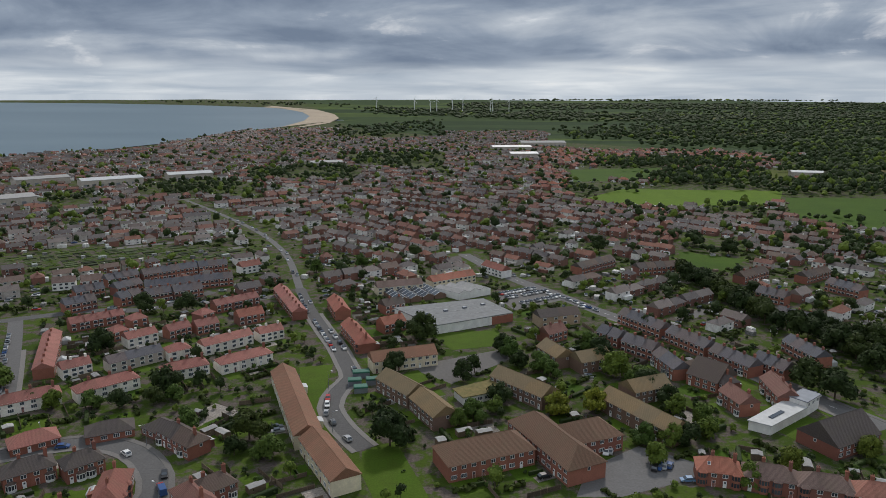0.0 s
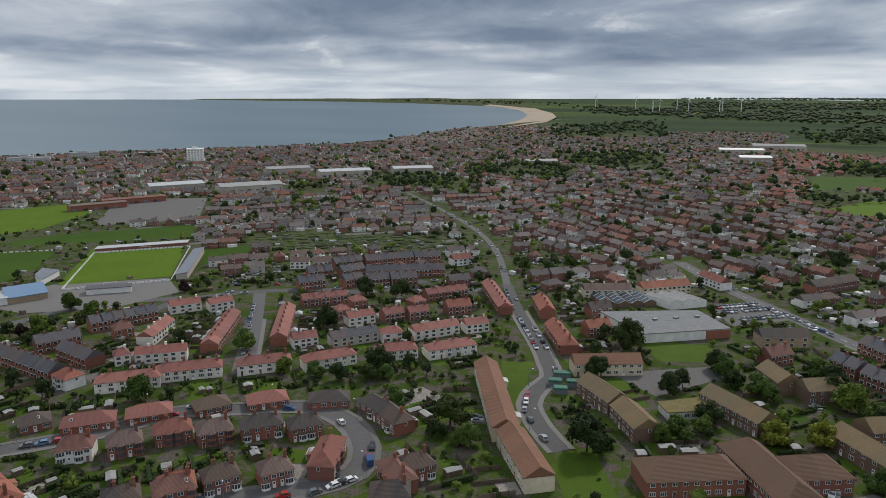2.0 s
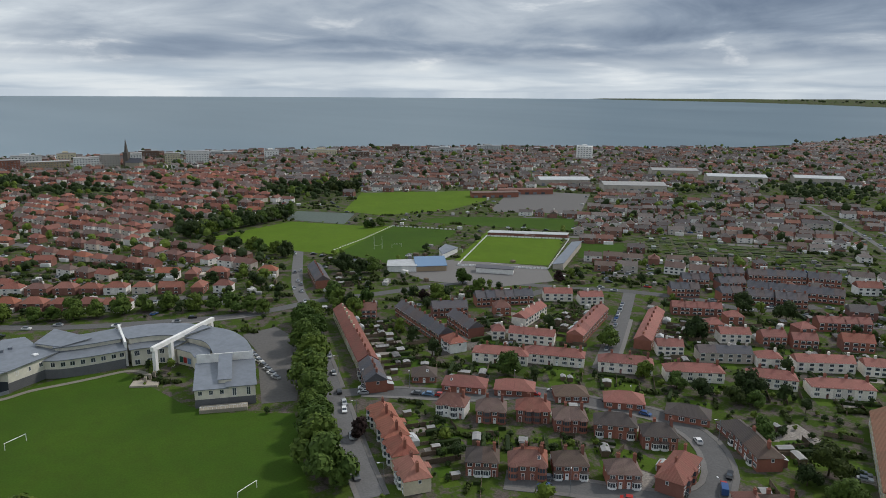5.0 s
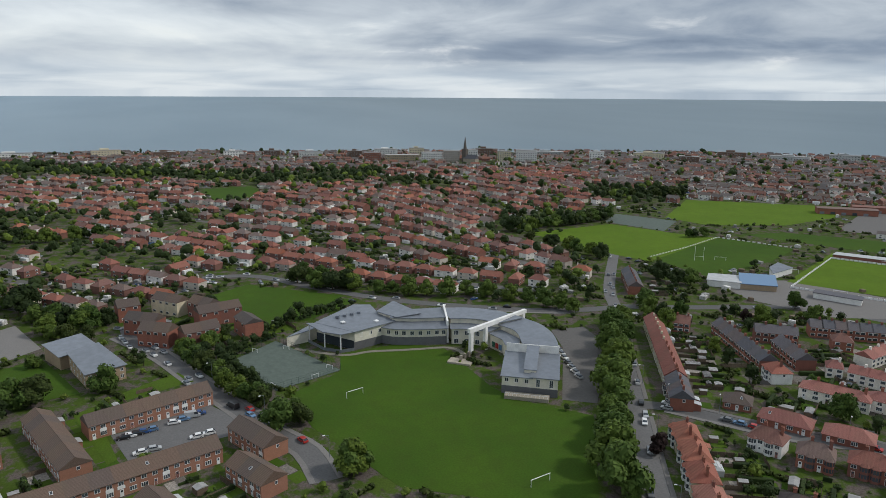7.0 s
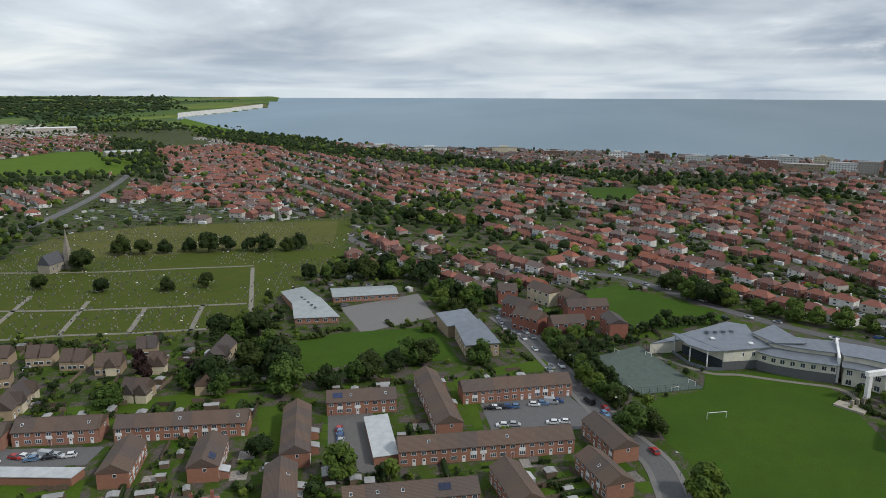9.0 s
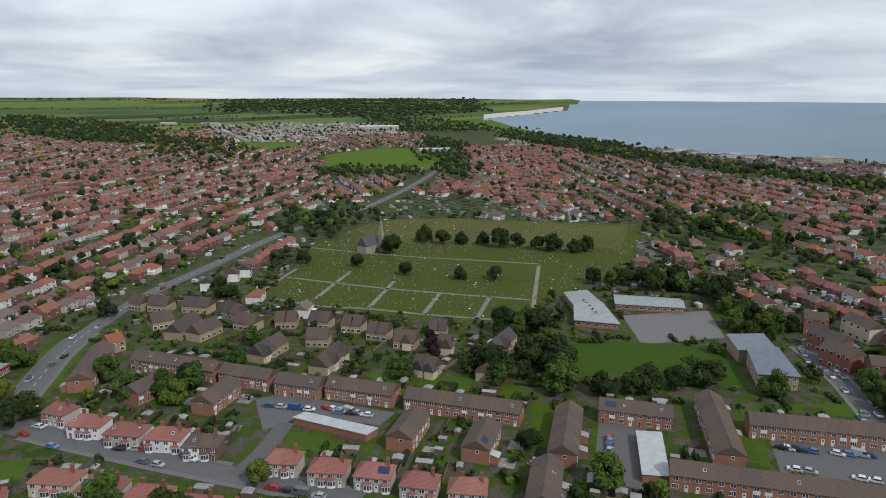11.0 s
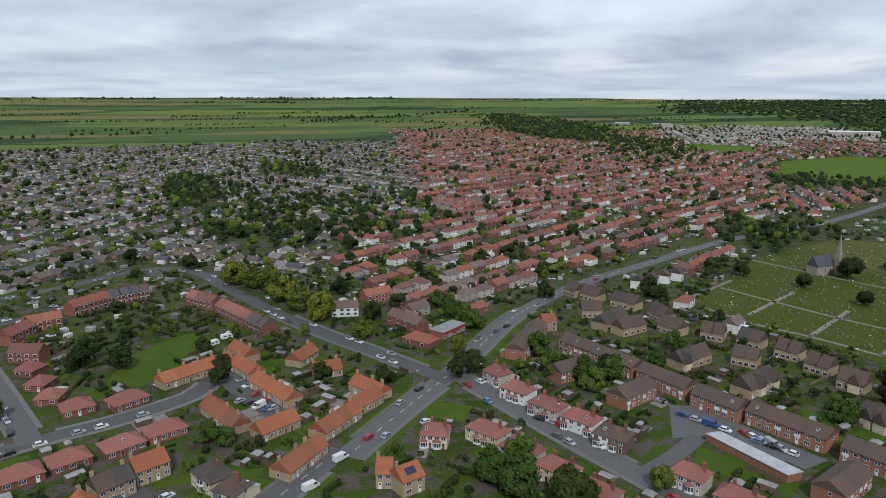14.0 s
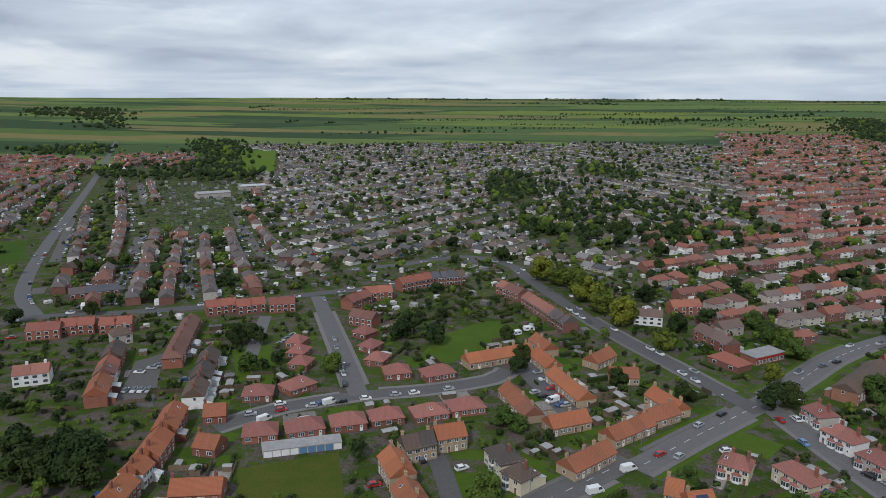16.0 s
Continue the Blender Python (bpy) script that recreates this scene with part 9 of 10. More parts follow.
def white_sheds():
    """Large pale-roofed sheds among the far streets."""
    for az, r, w, d, h, wall in ((25.5, 955, 70, 30, 8, "metal_white"), (20, 985, 56, 30, 8, "metal_white"), (9.5, 1120, 50, 28, 7, "felt"), (-5.5, 1450, 80, 34, 8, "metal_white"), (-8, 1600, 100, 44, 8, "felt"),
                                 (-6.5, 1280, 50, 34, 8, "metal_white"), (-27.5, 1080, 40, 24, 8, "metal_white"), (38.5, 860, 60, 30, 7, "metal_white"), (33, 830, 70, 34, 7, "felt"), (30, 1000, 60, 30, 8, "felt"),
                                 (134, 2150, 120, 30, 12, "render_white"), (147, 2450, 60, 22, 8, "felt"), (150, 2500, 50, 20, 8, "metal_white"), (129.5, 1330, 60, 26, 8, "metal_white"),
                                 (208, 780, 34, 18, 5, "felt"), (205, 830, 28, 16, 5, "metal_white"), (41.5, 770, 60, 13, 5, "brick_red"), (44, 742, 50, 13, 5, "brick_red")):
        x, y = polar(az, r)
        z = rise(r)
        root = thing("warehouse", "large pale shed with a low roof", "warehouse", x, y, z, az + 12)
        b = Mesh()
        b.box(-w / 2, -d / 2, -2, w / 2, d / 2, h, "render_grey" if wall != "brick_red" else wall)
        for i in range(int(w / 9)):
            b.box(-w / 2 + 2 + i * 9, -d / 2 - 0.06, 0, -w / 2 + 6 + i * 9, -d / 2, h * 0.45, "glass" if i % 2 else "metal_grey")
        part("wall", b, root)
        b = Mesh()
        roof = wall if wall != "brick_red" else "roof_red"
        for i in range(2):
            y0, y1 = (-d / 2 - 0.5, 0) if i == 0 else (0, d / 2 + 0.5)
            z0, z1 = (h, h + d * 0.07) if i == 0 else (h + d * 0.07, h)
            b.solid([(-w / 2 - 0.5, y0, z0), (w / 2 + 0.5, y0, z0), (w / 2 + 0.5, y1, z1), (-w / 2 - 0.5, y1, z1), (-w / 2 - 0.5, y0, z0 + 0.4), (w / 2 + 0.5, y0, z0 + 0.4), (w / 2 + 0.5, y1, z1 + 0.4), (-w / 2 - 0.5, y1, z1 + 0.4)],
                    [(3, 2, 1, 0), (4, 5, 6, 7), (0, 1, 5, 4), (1, 2, 6, 5), (2, 3, 7, 6), (3, 0, 4, 7)], roof)
        part("roof", b, root)
        claim(x, y, az + 12, w, d)


def turbines():
    rnd = random.Random(3)
    for az, r in ((5.35, 3745), (2.3, 3600), (1.0, 3245), (0.5, 3505), (-0.75, 3575), (-1.6, 3530), (-3.8, 3400), (-4.0, 3551), (-5.3, 3455)):
        x, y = polar(az, r)
        root = thing("wind_turbine", "white three-bladed wind turbine on farmland", "wind turbine", x, y, rise(r), rnd.uniform(-30, 30), "wind farm")
        b = Mesh()
        b.tube((0, 0, -2), (0, 0, 60), 2.2, 1.2, "paint_white", 8)
        part("tower", b, root)
        b = Mesh()
        b.box(-1.5, -4, 59, 1.5, 3, 62, "paint_white", 0.4)
        part("nacelle", b, root)
        a0 = rnd.uniform(0, 2)
        for i in range(3):
            a = a0 + i * 2.0944
            b = Mesh()
            b.tube((0, -4.4, 60.5), (math.cos(a) * 22, -4.4, 60.5 + math.sin(a) * 22), 1.1, 0.25, "paint_white", 5)
            part("blade", b, root)


def headstones():
    """Rows of graves over the cemetery."""
    rnd = random.Random(12)
    shapes = []
    for w, h in ((0.75, 0.95), (0.6, 1.2), (0.9, 0.8)):
        b = Mesh()
        b.box(-w / 2, -0.1, 0, w / 2, 0.1, h, 0, 0.06)
        if h < 0.9:
            b.box(-w / 2, -1.8, 0, w / 2, -0.1, 0.12, 2)
        shapes.append(b)
    flowers = Mesh()
    flowers.box(-0.5, -0.3, 0, 0.5, 0.3, 0.5, 1, 0.1)
    shapes.append(flowers)
    area = CEMETERY
    places = []
    ux, uy = -0.35, 0.937
    cx, cy = -345, -300
    for i in range(-64, 64):
        for j in range(-70, 70):
            if rnd.random() < 0.60:
                continue
            u, v = i * 2.6 + rnd.uniform(-0.4, 0.4), j * 3.3 + rnd.uniform(-0.3, 0.3)
            x, y = cx + u * ux - v * uy, cy + u * uy + v * ux
            if inside(x, y, area) and noise.noise((x * 0.02, y * 0.02, 4)) > -0.25:
                places.append((x, y, 0.06, math.atan2(uy, ux) + rnd.uniform(-0.08, 0.08), rnd.uniform(0.7, 1.05), rnd.uniform(0.6, 1.05), 3 if rnd.random() < 0.04 else rnd.randrange(3)))
    scatter("gravestones", shapes, places, ["headstone", "render_white", "grave_slab"], "rows of grey headstones and graves in grass", "gravestones")


secondary_school()
claim(-322, 58, 70, 70, 34)      # the school grounds behind the hall stay open
goal(-236, 33.4, 114)
goal(-164, 75.2, 108)
for gx, gy, ga in ((-290, -1, 40), (-290, 12, 50), (-264, 27.5, 50), (-256, 21, 120), (-251, 5, 30)):
    goal(gx, gy, ga, 3.0, 1.6)
shop_hall()
corner_shop()
primary_school()
garages()
chapel()
sports_ground()
ground_lines()
seafront()
white_sheds()
turbines()
headstones()

# ---- gardens round the nearer houses ----
SHRUBS = [tuft_tree(41, 54, 1.7, 2.9, 0.3, 2), tuft_tree(42, 80, 2.6, 5.2, 0.42, 3)]


def gardens():
    rnd = random.Random(77)
    fences, sheds, shrubs, shrubs_b, plots = [], [], [], [], []
    panel = Mesh()
    panel.box(-5.5, -0.05, -0.1, 5.5, 0.05, 1.65, 0)
    for i in range(6):
        panel.box(-5.5 + i * 2.2 - 0.06, -0.09, -0.1, -5.5 + i * 2.2 + 0.06, 0.09, 1.8, 0)
    shed_shapes = []
    for w, d, h in ((1.9, 2.6, 2.1), (2.6, 5.0, 2.4), (3.2, 2.8, 2.5)):
        b = Mesh()
        b.box(-w / 2, -d / 2, -0.1, w / 2, d / 2, h - 0.4, 0)
        b.solid([(-w / 2 - 0.1, -d / 2 - 0.1, h - 0.42), (w / 2 + 0.1, -d / 2 - 0.1, h - 0.42), (w / 2 + 0.1, d / 2 + 0.1, h - 0.42), (-w / 2 - 0.1, d / 2 + 0.1, h - 0.42), (0, -d / 2 - 0.1, h), (0, d / 2 + 0.1, h)],
                [(0, 1, 4), (2, 3, 5), (1, 2, 5, 4), (3, 0, 4, 5), (3, 2, 1, 0)], 1)
        shed_shapes.append(b)
    b = Mesh()
    b.box(-1.6, -2, -0.1, 1.6, 2, 1.9, 2)
    b.solid([(-1.7, -2.1, 1.9), (1.7, -2.1, 1.9), (1.7, 2.1, 1.9), (-1.7, 2.1, 1.9), (0, -1.2, 2.9), (0, 1.2, 2.9)], [(0, 1, 4), (2, 3, 5), (1, 2, 5, 4), (3, 0, 4, 5)], 2)
    shed_shapes.append(b)
    near_sheds = []
    for b in shed_shapes:
        halves = []
        for name, cut in (("wall", 0), ("roof", 1)):
            h = Mesh()
            first = 6          # the body is a box of six faces, the rest is the roof
            for f, m in (list(zip(b.f, b.m))[:first] if cut == 0 else list(zip(b.f, b.m))[first:]):
                h.face([b.v[i] for i in f], ("timber", "felt", "metal_white")[b.mats[m]])
            halves.append(h.make(name, weld=True))
        near_sheds.append(halves)
    box_hedge = Mesh()
    box_hedge.box(-3.2, -0.45, -0.1, 3.2, 0.45, 1.05, 0, 0.15)
    leaf_cloud(random.Random(9), [(-2.6 + 1.05 * i, 0, 0.65, 0.62) for i in range(6)], 10, 0.24, 0, box_hedge, 0.8)
    hedges, drives = [], []
    drive = Mesh()
    drive.box(-1.5, -3.0, -0.1, 1.5, 3.0, 0.05, 0)
    for x, y, turn, w, d in HOUSES:
        r = math.hypot(x, y)
        if r > 400:
            continue
        c, s = math.cos(radians(turn)), math.sin(radians(turn))

        def at(u, v):
            return x + u * c - v * s, y + u * s + v * c
        for sx in (-1, 1):
            hx, hy = at(sx * w * 0.25, -(d / 2 + 4.6))
            if rnd.random() < 0.75 and free(hx, hy):
                hedges.append((hx, hy, 0, radians(turn), w / 13, rnd.uniform(0.7, 1.4), 0))
            hx, hy = at(sx * (w / 2 - 0.3), -(d / 2 + 2.6))
            if rnd.random() < 0.3 and free(hx, hy):
                hedges.append((hx, hy, 0, radians(turn + 90), 0.6, rnd.uniform(0.7, 1.3), 0))
            hx, hy = at(sx * w / 2, d / 2 + 12)
            if rnd.random() < 0.45 and free(hx, hy):
                hedges.append((hx, hy, 0, radians(turn + 90), 1.5, rnd.uniform(1.0, 1.9), 0))
        hx, hy = at(rnd.choice((-1, 1)) * (w / 2 - 1.4), -(d / 2 + 3.2))
        if rnd.random() < 0.6 and free(hx, hy):
            drives.append((hx, hy, rnd.uniform(-0.004, 0.03), radians(turn), 1, 1, 0))
            if rnd.random() < 0.7:
                car(hx, hy, turn + 90, rnd.choice(["white", "silver", "silver", "grey", "black", "blue", "red"])) if r < 200 else CARS_AT.append((hx, hy, 0.06, radians(turn + 90), 1, 1, rnd.randrange(3)))
        for side in (1, -1):
            reach = 11 if side > 0 else 6
            px, py = at(w / 2 - 0.05, side * (d / 2 + 2.4 + 5.5))
            ok = not on_road(*at(w / 2, side * (d / 2 + 7)), -1, 3) and free(*at(w / 2, side * (d / 2 + 12)))
            if ok and (side > 0 or rnd.random() < 0.4):
                fences.append((px, py, 0, radians(turn + 90), 1, rnd.uniform(0.7, 1.05), 0))
            depth = rnd.uniform(6, 10) if side > 0 else 3.6
            px, py = at(0, side * (d / 2 + 1.8 + depth / 2))
            if rnd.random() < 0.9 and (side > 0 or free(*at(0, side * (d / 2 + 4.5)))) and not on_road(px, py, -1, 3.6):
                k = rnd.random()
                plots.append((px, py, rnd.uniform(-0.016, 0.016), radians(turn) + (0 if side > 0 else math.pi), w / 8, 1, 0 if k < 0.55 else (1 if k < 0.78 else 2)))
            if side > 0 and free(*at(0, d / 2 + 13)):
                px, py = at(rnd.uniform(-0.8, 0.8), d / 2 + 2.4 + depth + 3.4)
                if not on_road(px, py, -1, 4.5):
                    k = rnd.random()
                    plots.append((px, py, rnd.uniform(-0.016, 0.016), radians(turn), w / 8.2, 1, 0 if k < 0.62 else (1 if k < 0.76 else 2)))
                    px, py = at(0, d / 2 + 2.4 + depth + 7.0)
                    if rnd.random() < 0.6:
                        fences.append((px, py, 0, radians(turn), w / 11, rnd.uniform(0.8, 1.1), 0))
            for _ in range(9 if side > 0 else 3):
                px, py = at(rnd.uniform(-w / 2, w / 2), side * (d / 2 + rnd.uniform(2.5, reach + 5)))
                if free(px, py):
                    k = rnd.uniform(0.3, 0.75)
                    (shrubs if rnd.random() < 0.6 else shrubs_b).append((px, py, -0.1, rnd.uniform(0, 6), k, k * rnd.uniform(0.7, 1.2), 0 if rnd.random() < 0.75 else 1))
        for p in (0.8, 0.6, 0.4):
            px, py = at(rnd.uniform(-w / 2 + 1.5, w / 2 - 1.5), d / 2 + rnd.uniform(4.5, 13))
            if rnd.random() < p and free(px, py):
                k = rnd.random()
                which, spin = 3 if k > 0.74 else rnd.randrange(3), turn + rnd.choice((0, 90))
                if which == 3:
                    px, py = at(rnd.uniform(-w / 2 + 1.8, w / 2 - 1.8), d / 2 + 1.7)
                    spin = turn + 90
                if r < 262:
                    hut = thing("conservatory" if which == 3 else "garden_shed", "white framed conservatory behind a house" if which == 3 else "weathered timber shed in a back garden", "conservatory" if which == 3 else "shed", px, py, 0, spin)
                    part("wall", near_sheds[which][0], hut)
                    part("roof", near_sheds[which][1], hut)
                else:
                    sheds.append((px, py, 0, radians(spin), rnd.uniform(0.85, 1.15), rnd.uniform(0.9, 1.1), which))
                claim(px, py, 0, 1, 1, 0)
    plot_shapes = []
    for m in range(3):
        b = Mesh()
        b.box(-3.7, -3.4, -0.1, 3.7, 3.4, 0.022 + 0.006 * m, m)
        plot_shapes.append(b)
    scatter("garden_hedges", [box_hedge], hedges, ["leaf_a"], "clipped dark green hedges round the gardens", "hedges")
    scatter("driveways", [drive], drives, ["drive_mass"], "grey and pale paved driveways beside houses", "driveways")
    scatter("garden_plots", plot_shapes, plots, ["grass_lawn", "drive_mass", "grass_field"], "small back lawns and paved patios", "gardens")
    scatter("garden_fences", [panel], fences, ["timber_mass"], "weathered timber fences between back gardens", "fences")
    scatter("garden_sheds", shed_shapes, sheds, ["timber_mass", "felt_mass", "metal_white"], "timber sheds and white conservatories in gardens", "sheds")
    scatter("garden_shrubs", SHRUBS, shrubs, ["leaf_a", "bark"], "dark green garden shrubs and hedges", "shrubs")
    scatter("garden_shrubs", SHRUBS, shrubs_b, ["leaf_b", "bark"], "fresh green garden shrubs and hedges", "shrubs")


M["timber_mass"] = varied("fence and shed timber", (0.16, 0.12, 0.085), 0.8, 0.9, 5.0, 0.3, island=True)
M["felt_mass"] = varied("shed roof felt", (0.24, 0.235, 0.23), 1.1, 0.9, 1.2, 0.2, island=True)
M["white_mass"] = varied("pale hut and van sides", (0.46, 0.45, 0.43), 1.1, 0.7, 1.2, 0.1, island=True)
M["drive_mass"] = varied("paved drives and patios", (0.24, 0.215, 0.19), 0.9, 0.9, 1.5, 0.2, island=True)
gardens()


def allotments(poly, angle, seed):
    """Vegetable beds, huts and net cages in rows."""
    rnd = random.Random(seed)
    claim_poly(poly)
    beds, huts = [], []
    bed, hut, net = Mesh(), Mesh(), Mesh()
    bed.box(-4, -1.2, -0.2, 4, 1.2, 0.35, 0, 0.1)
    hut.box(-1.2, -1.5, 0, 1.2, 1.5, 2.1, 0, 0.2)
    net.box(-2.5, -1.6, 0, 2.5, 1.6, 1.8, 1, 0.1)
    c, s = math.cos(radians(angle)), math.sin(radians(angle))
    cx, cy = sum(p[0] for p in poly) / len(poly), sum(p[1] for p in poly) / len(poly)
    for i in range(-30, 31):
        for j in range(-60, 61):
            u, v = i * 10 + rnd.uniform(-0.5, 0.5), j * 3.6
            x, y = cx + u * c - v * s, cy + u * s + v * c
            if not inside(x, y, poly):
                continue
            k = rnd.random()
            z = rise(math.hypot(x, y))
            if k < 0.5:
                beds.append((x, y, z, radians(angle), 1, rnd.uniform(0.7, 2.2), 0))
            elif k < 0.62:
                huts.append((x, y, z, radians(angle) + rnd.choice((0, 1.57)), 1, 1, rnd.randrange(2)))
            elif k < 0.9:
                TREES_AT["leaf_b"].append((x, y, z, rnd.uniform(0, 6), rnd.uniform(0.3, 0.6), rnd.uniform(0.25, 0.5), 3))
    scatter("allotment_beds", [bed], beds, ["bed_mass"], "green and brown vegetable beds on allotments", "vegetable beds")
    scatter("allotment_huts", [hut, net], huts, ["felt_mass", "net_mass"], "small huts and net cages on allotments", "huts")


M["bed_mass"] = varied("vegetable beds", (0.055, 0.085, 0.028), 1.2, 0.95, 2.0, 0.5, island=True, tint=(0.07, 0.055, 0.035))
M["net_mass"] = varied("pale netting and glass", (0.24, 0.26, 0.24), 0.9, 0.7, 2.0, 0.1, island=True)


lawn([(193.0, 1054.4), (341.0, 1092.2), (288.3, 931.9), (169.8, 904.2)], mat="grass_field", name="field", words="green mown field among trees")
lawn([(214.0, 831.6), (401.2, 819.6), (347.6, 712.9), (185.7, 695.3), (153.9, 750.3)], mat="grass_pitch", name="field", words="bright green mown field")
lawn([(377.3, 762.7), (483.8, 755.8), (362.5, 560.3), (320.5, 633.4)], mat="grass_field", name="field", words="green field beyond the houses")
lawn([(168.6, 487.9), (206.1, 461.8), (181.9, 430.1), (155.6, 437.3)], mat="grass_field", name="field", words="green lawn behind the flats")
lawn([(472.4, 1069.4), (547.3, 1030.4), (498.5, 936.2), (437.1, 935.0)], mat="grass_grave", name="field", words="pale dry grass field")
wood([(326.6, 1017.8), (481.4, 1069.9), (402.0, 873.5), (264.7, 865.2)], 9, size=1.2, seed=21, keep=False)
wood([(546.6, 1106.5), (752.7, 1189.2), (509.5, 797.2), (411.5, 820.0), (517.9, 936.9)], 10, size=1.3, seed=22, keep=False)
wood([(369.8, 2139.0), (1762.1, 2816.2), (1123.1, 1786.1), (805.2, 1773.6), (538.0, 1833.5), (318.2, 1754.4)], 22, size=1.9, seed=23, keep=False)
wood([(949.6, 3444.4), (2394.9, 3836.1), (1798.6, 2875.1), (679.8, 2458.7)], 34, size=2.6, seed=24, keep=False)
wood([(117.3, 9221.0), (7741.8, 12454.5), (3309.0, 5309.5), (1338.3, 4596.9), (68.0, 5327.4)], 42, size=3.2, seed=25, keep=False)
wood([(795.7, 1608.3), (1067.7, 1697.0), (772.8, 1221.6), (690.9, 1230.3), (540.9, 1183.5)], 16, size=1.4, seed=26, keep=False)
wood([(248.5, 1252.0), (390.6, 1222.1), (521.6, 1183.0), (488.5, 1096.1), (352.9, 1101.7), (218.6, 1098.4)], 10, size=1.1, seed=27, keep=False)
wood([(335.8, 676.2), (369.4, 656.4), (324.7, 499.2), (249.9, 378.8), (244.0, 446.0)], 17, size=1, seed=28, keep=False)
wood([(-346.5, 2400.1), (-163.7, 2444.5), (0.2, 2845.0), (0.2, 1920.0), (-134.3, 1785.7), (-280.3, 1904.5)], 26, size=2.2)
wood([(-279.2, 1028.7), (-198.9, 1101.3), (-122.9, 1057.9), (-120.5, 908.1), (-250.1, 925.1)], 9)
wood([(-363.3, 842.9), (-332.4, 903.6), (-240.0, 886.6), (-194.3, 725.0), (-264.9, 768.0), (-323.7, 744.2)], 9)
wood([(-430.8, 765.0), (-407.0, 789.4), (-341.9, 665.0), (-374.2, 664.5)], 9)
wood([(-180.4, 1328.5), (0.2, 1406.1), (0.2, 1019.0), (-128.0, 1103.1)], 12, size=1.2)
wood([(298.2, 987.0), (396.1, 1028.4), (424.6, 900.4), (384.1, 819.4), (256.6, 827.6)], 10, size=1.2)
wood([(432.0, 900.6), (599.6, 943.4), (484.8, 758.3), (378.6, 779.5)], 10, size=1.2)
wood([(163.5, 870.7), (230.0, 896.4), (206.1, 800.8), (144.6, 784.9)], 9)
wood([(298.7, 1218.2), (534.0, 1284.7), (458.3, 1099.4), (257.9, 1041.6)], 11, size=1.2)
wood([(274.2, 712.4), (315.4, 693.7), (289.5, 640.6), (252.5, 650.0)], 9)
wood([(191.6, 554.4), (226.1, 520.1), (201.5, 470.3), (173.9, 498.5)], 9, size=1.1)
wood([(463.7, 2359.9), (678.8, 2458.0), (522.1, 1884.0), (356.0, 1805.2)], 28, size=2.4)
wood([(718.6, 2529.9), (1029.7, 2657.5), (831.2, 2139.2), (587.5, 2063.0)], 30, size=2.4)
wood([(1007.7, 2189.2), (1532.5, 2450.2), (935.4, 1484.7), (748.3, 1512.1)], 26, size=2.2)
wood([(628.5, 1287.5), (858.5, 1360.7), (599.6, 943.4), (497.0, 1030.8)], 16, size=1.5)
wood([(57.8, 4554.6), (2552.0, 4106.6), (2146.2, 3446.4), (49.7, 3909.7)], 34, size=3.6)
wood([(-456.9, 3999.0), (608.3, 3543.2), (1038.6, 3137.6), (1999.4, 3207.9), (1655.8, 2650.3), (675.5, 2681.2), (-210.6, 3153.0)], 30, size=3.2)
wood([(-2061.2, 4456.4), (-573.7, 4412.9), (-527.7, 4055.8), (-1253.0, 4342.8)], 44, size=3)
wood([(563.0, 2033.5), (880.9, 2135.4), (950.9, 1928.3), (707.5, 1477.0), (451.8, 1536.8)], 22, size=2)
wood([(270.5, 531.7), (331.1, 510.6), (281.0, 429.9), (239.8, 453.3)], 11, size=1.1, keep=False)
wood([(129.3, 668.8), (178.8, 669.5), (303.6, 609.9), (283.6, 568.2), (157.9, 607.8)], 12, size=1.1, keep=False)
wood([(-3242.6, -3457.3), (-3764.8, -3221.6), (-3645.3, -2647.0), (-2868.4, -2117.0), (-2540.4, -2267.2), (-2242.5, -2400.5)], 40, size=3)
wood([(-1586.4, -980.5), (-1279.3, -558.7), (-1153.0, -347.4), (-1049.0, -169.8), (-962.9, 7.3), (-859.6, 6.5), (-941.7, -152.8), (-1017.3, -307.3), (-1115.1, -488.2), (-1385.6, -858.1)], 9, size=1.2)
wood([(-962.9, 7.3), (-984.9, 171.7), (-889.9, 170.1), (-829.2, 84.5), (-848.2, 6.5)], 9, size=1.2)
wood([(-871.7, 166.7), (-835.0, 241.5), (-774.0, 224.4), (-800.5, 153.5)], 9, size=1.1)
wood([(-638.0, -260.1), (-608.1, -211.1), (-542.9, -153.7), (-509.4, -148.7), (-519.4, -185.7), (-553.5, -224.5)], 9, size=1.1)
wood([(-684.8, -211.2), (-665.0, -143.6), (-601.3, -132.7), (-608.7, -186.5)], 9)
wood([(-633.1, -82.6), (-653.8, -47.8), (-565.3, -41.5), (-557.0, -70.7)], 9)
wood([(-531.6, -137.9), (-510.5, -90.2), (-481.4, -45.5), (-438.2, -45.2), (-462.5, -82.1), (-489.5, -127.0)], 10)
wood([(-550.8, 202.7), (-577.3, 250.3), (-565.6, 306.4), (-524.7, 282.9), (-496.1, 216.5), (-485.7, 181.8)], 9, size=1.1)
wood([(-730.8, 390.4), (-704.8, 458.8), (-594.2, 389.2), (-644.6, 347.4)], 9, size=1.1)
lawn([(-823.9, -49.9), (-841.6, 3.7), (-768.5, 16.0), (-724.7, -32.2)], mat="grass_field", name="field", words="small green field among trees")
wood([(-752.9, -1328.1), (-904.6, -1348.1), (-607.9, -896.3), (-554.0, -951.1)], 16, size=1.2, keep=False)
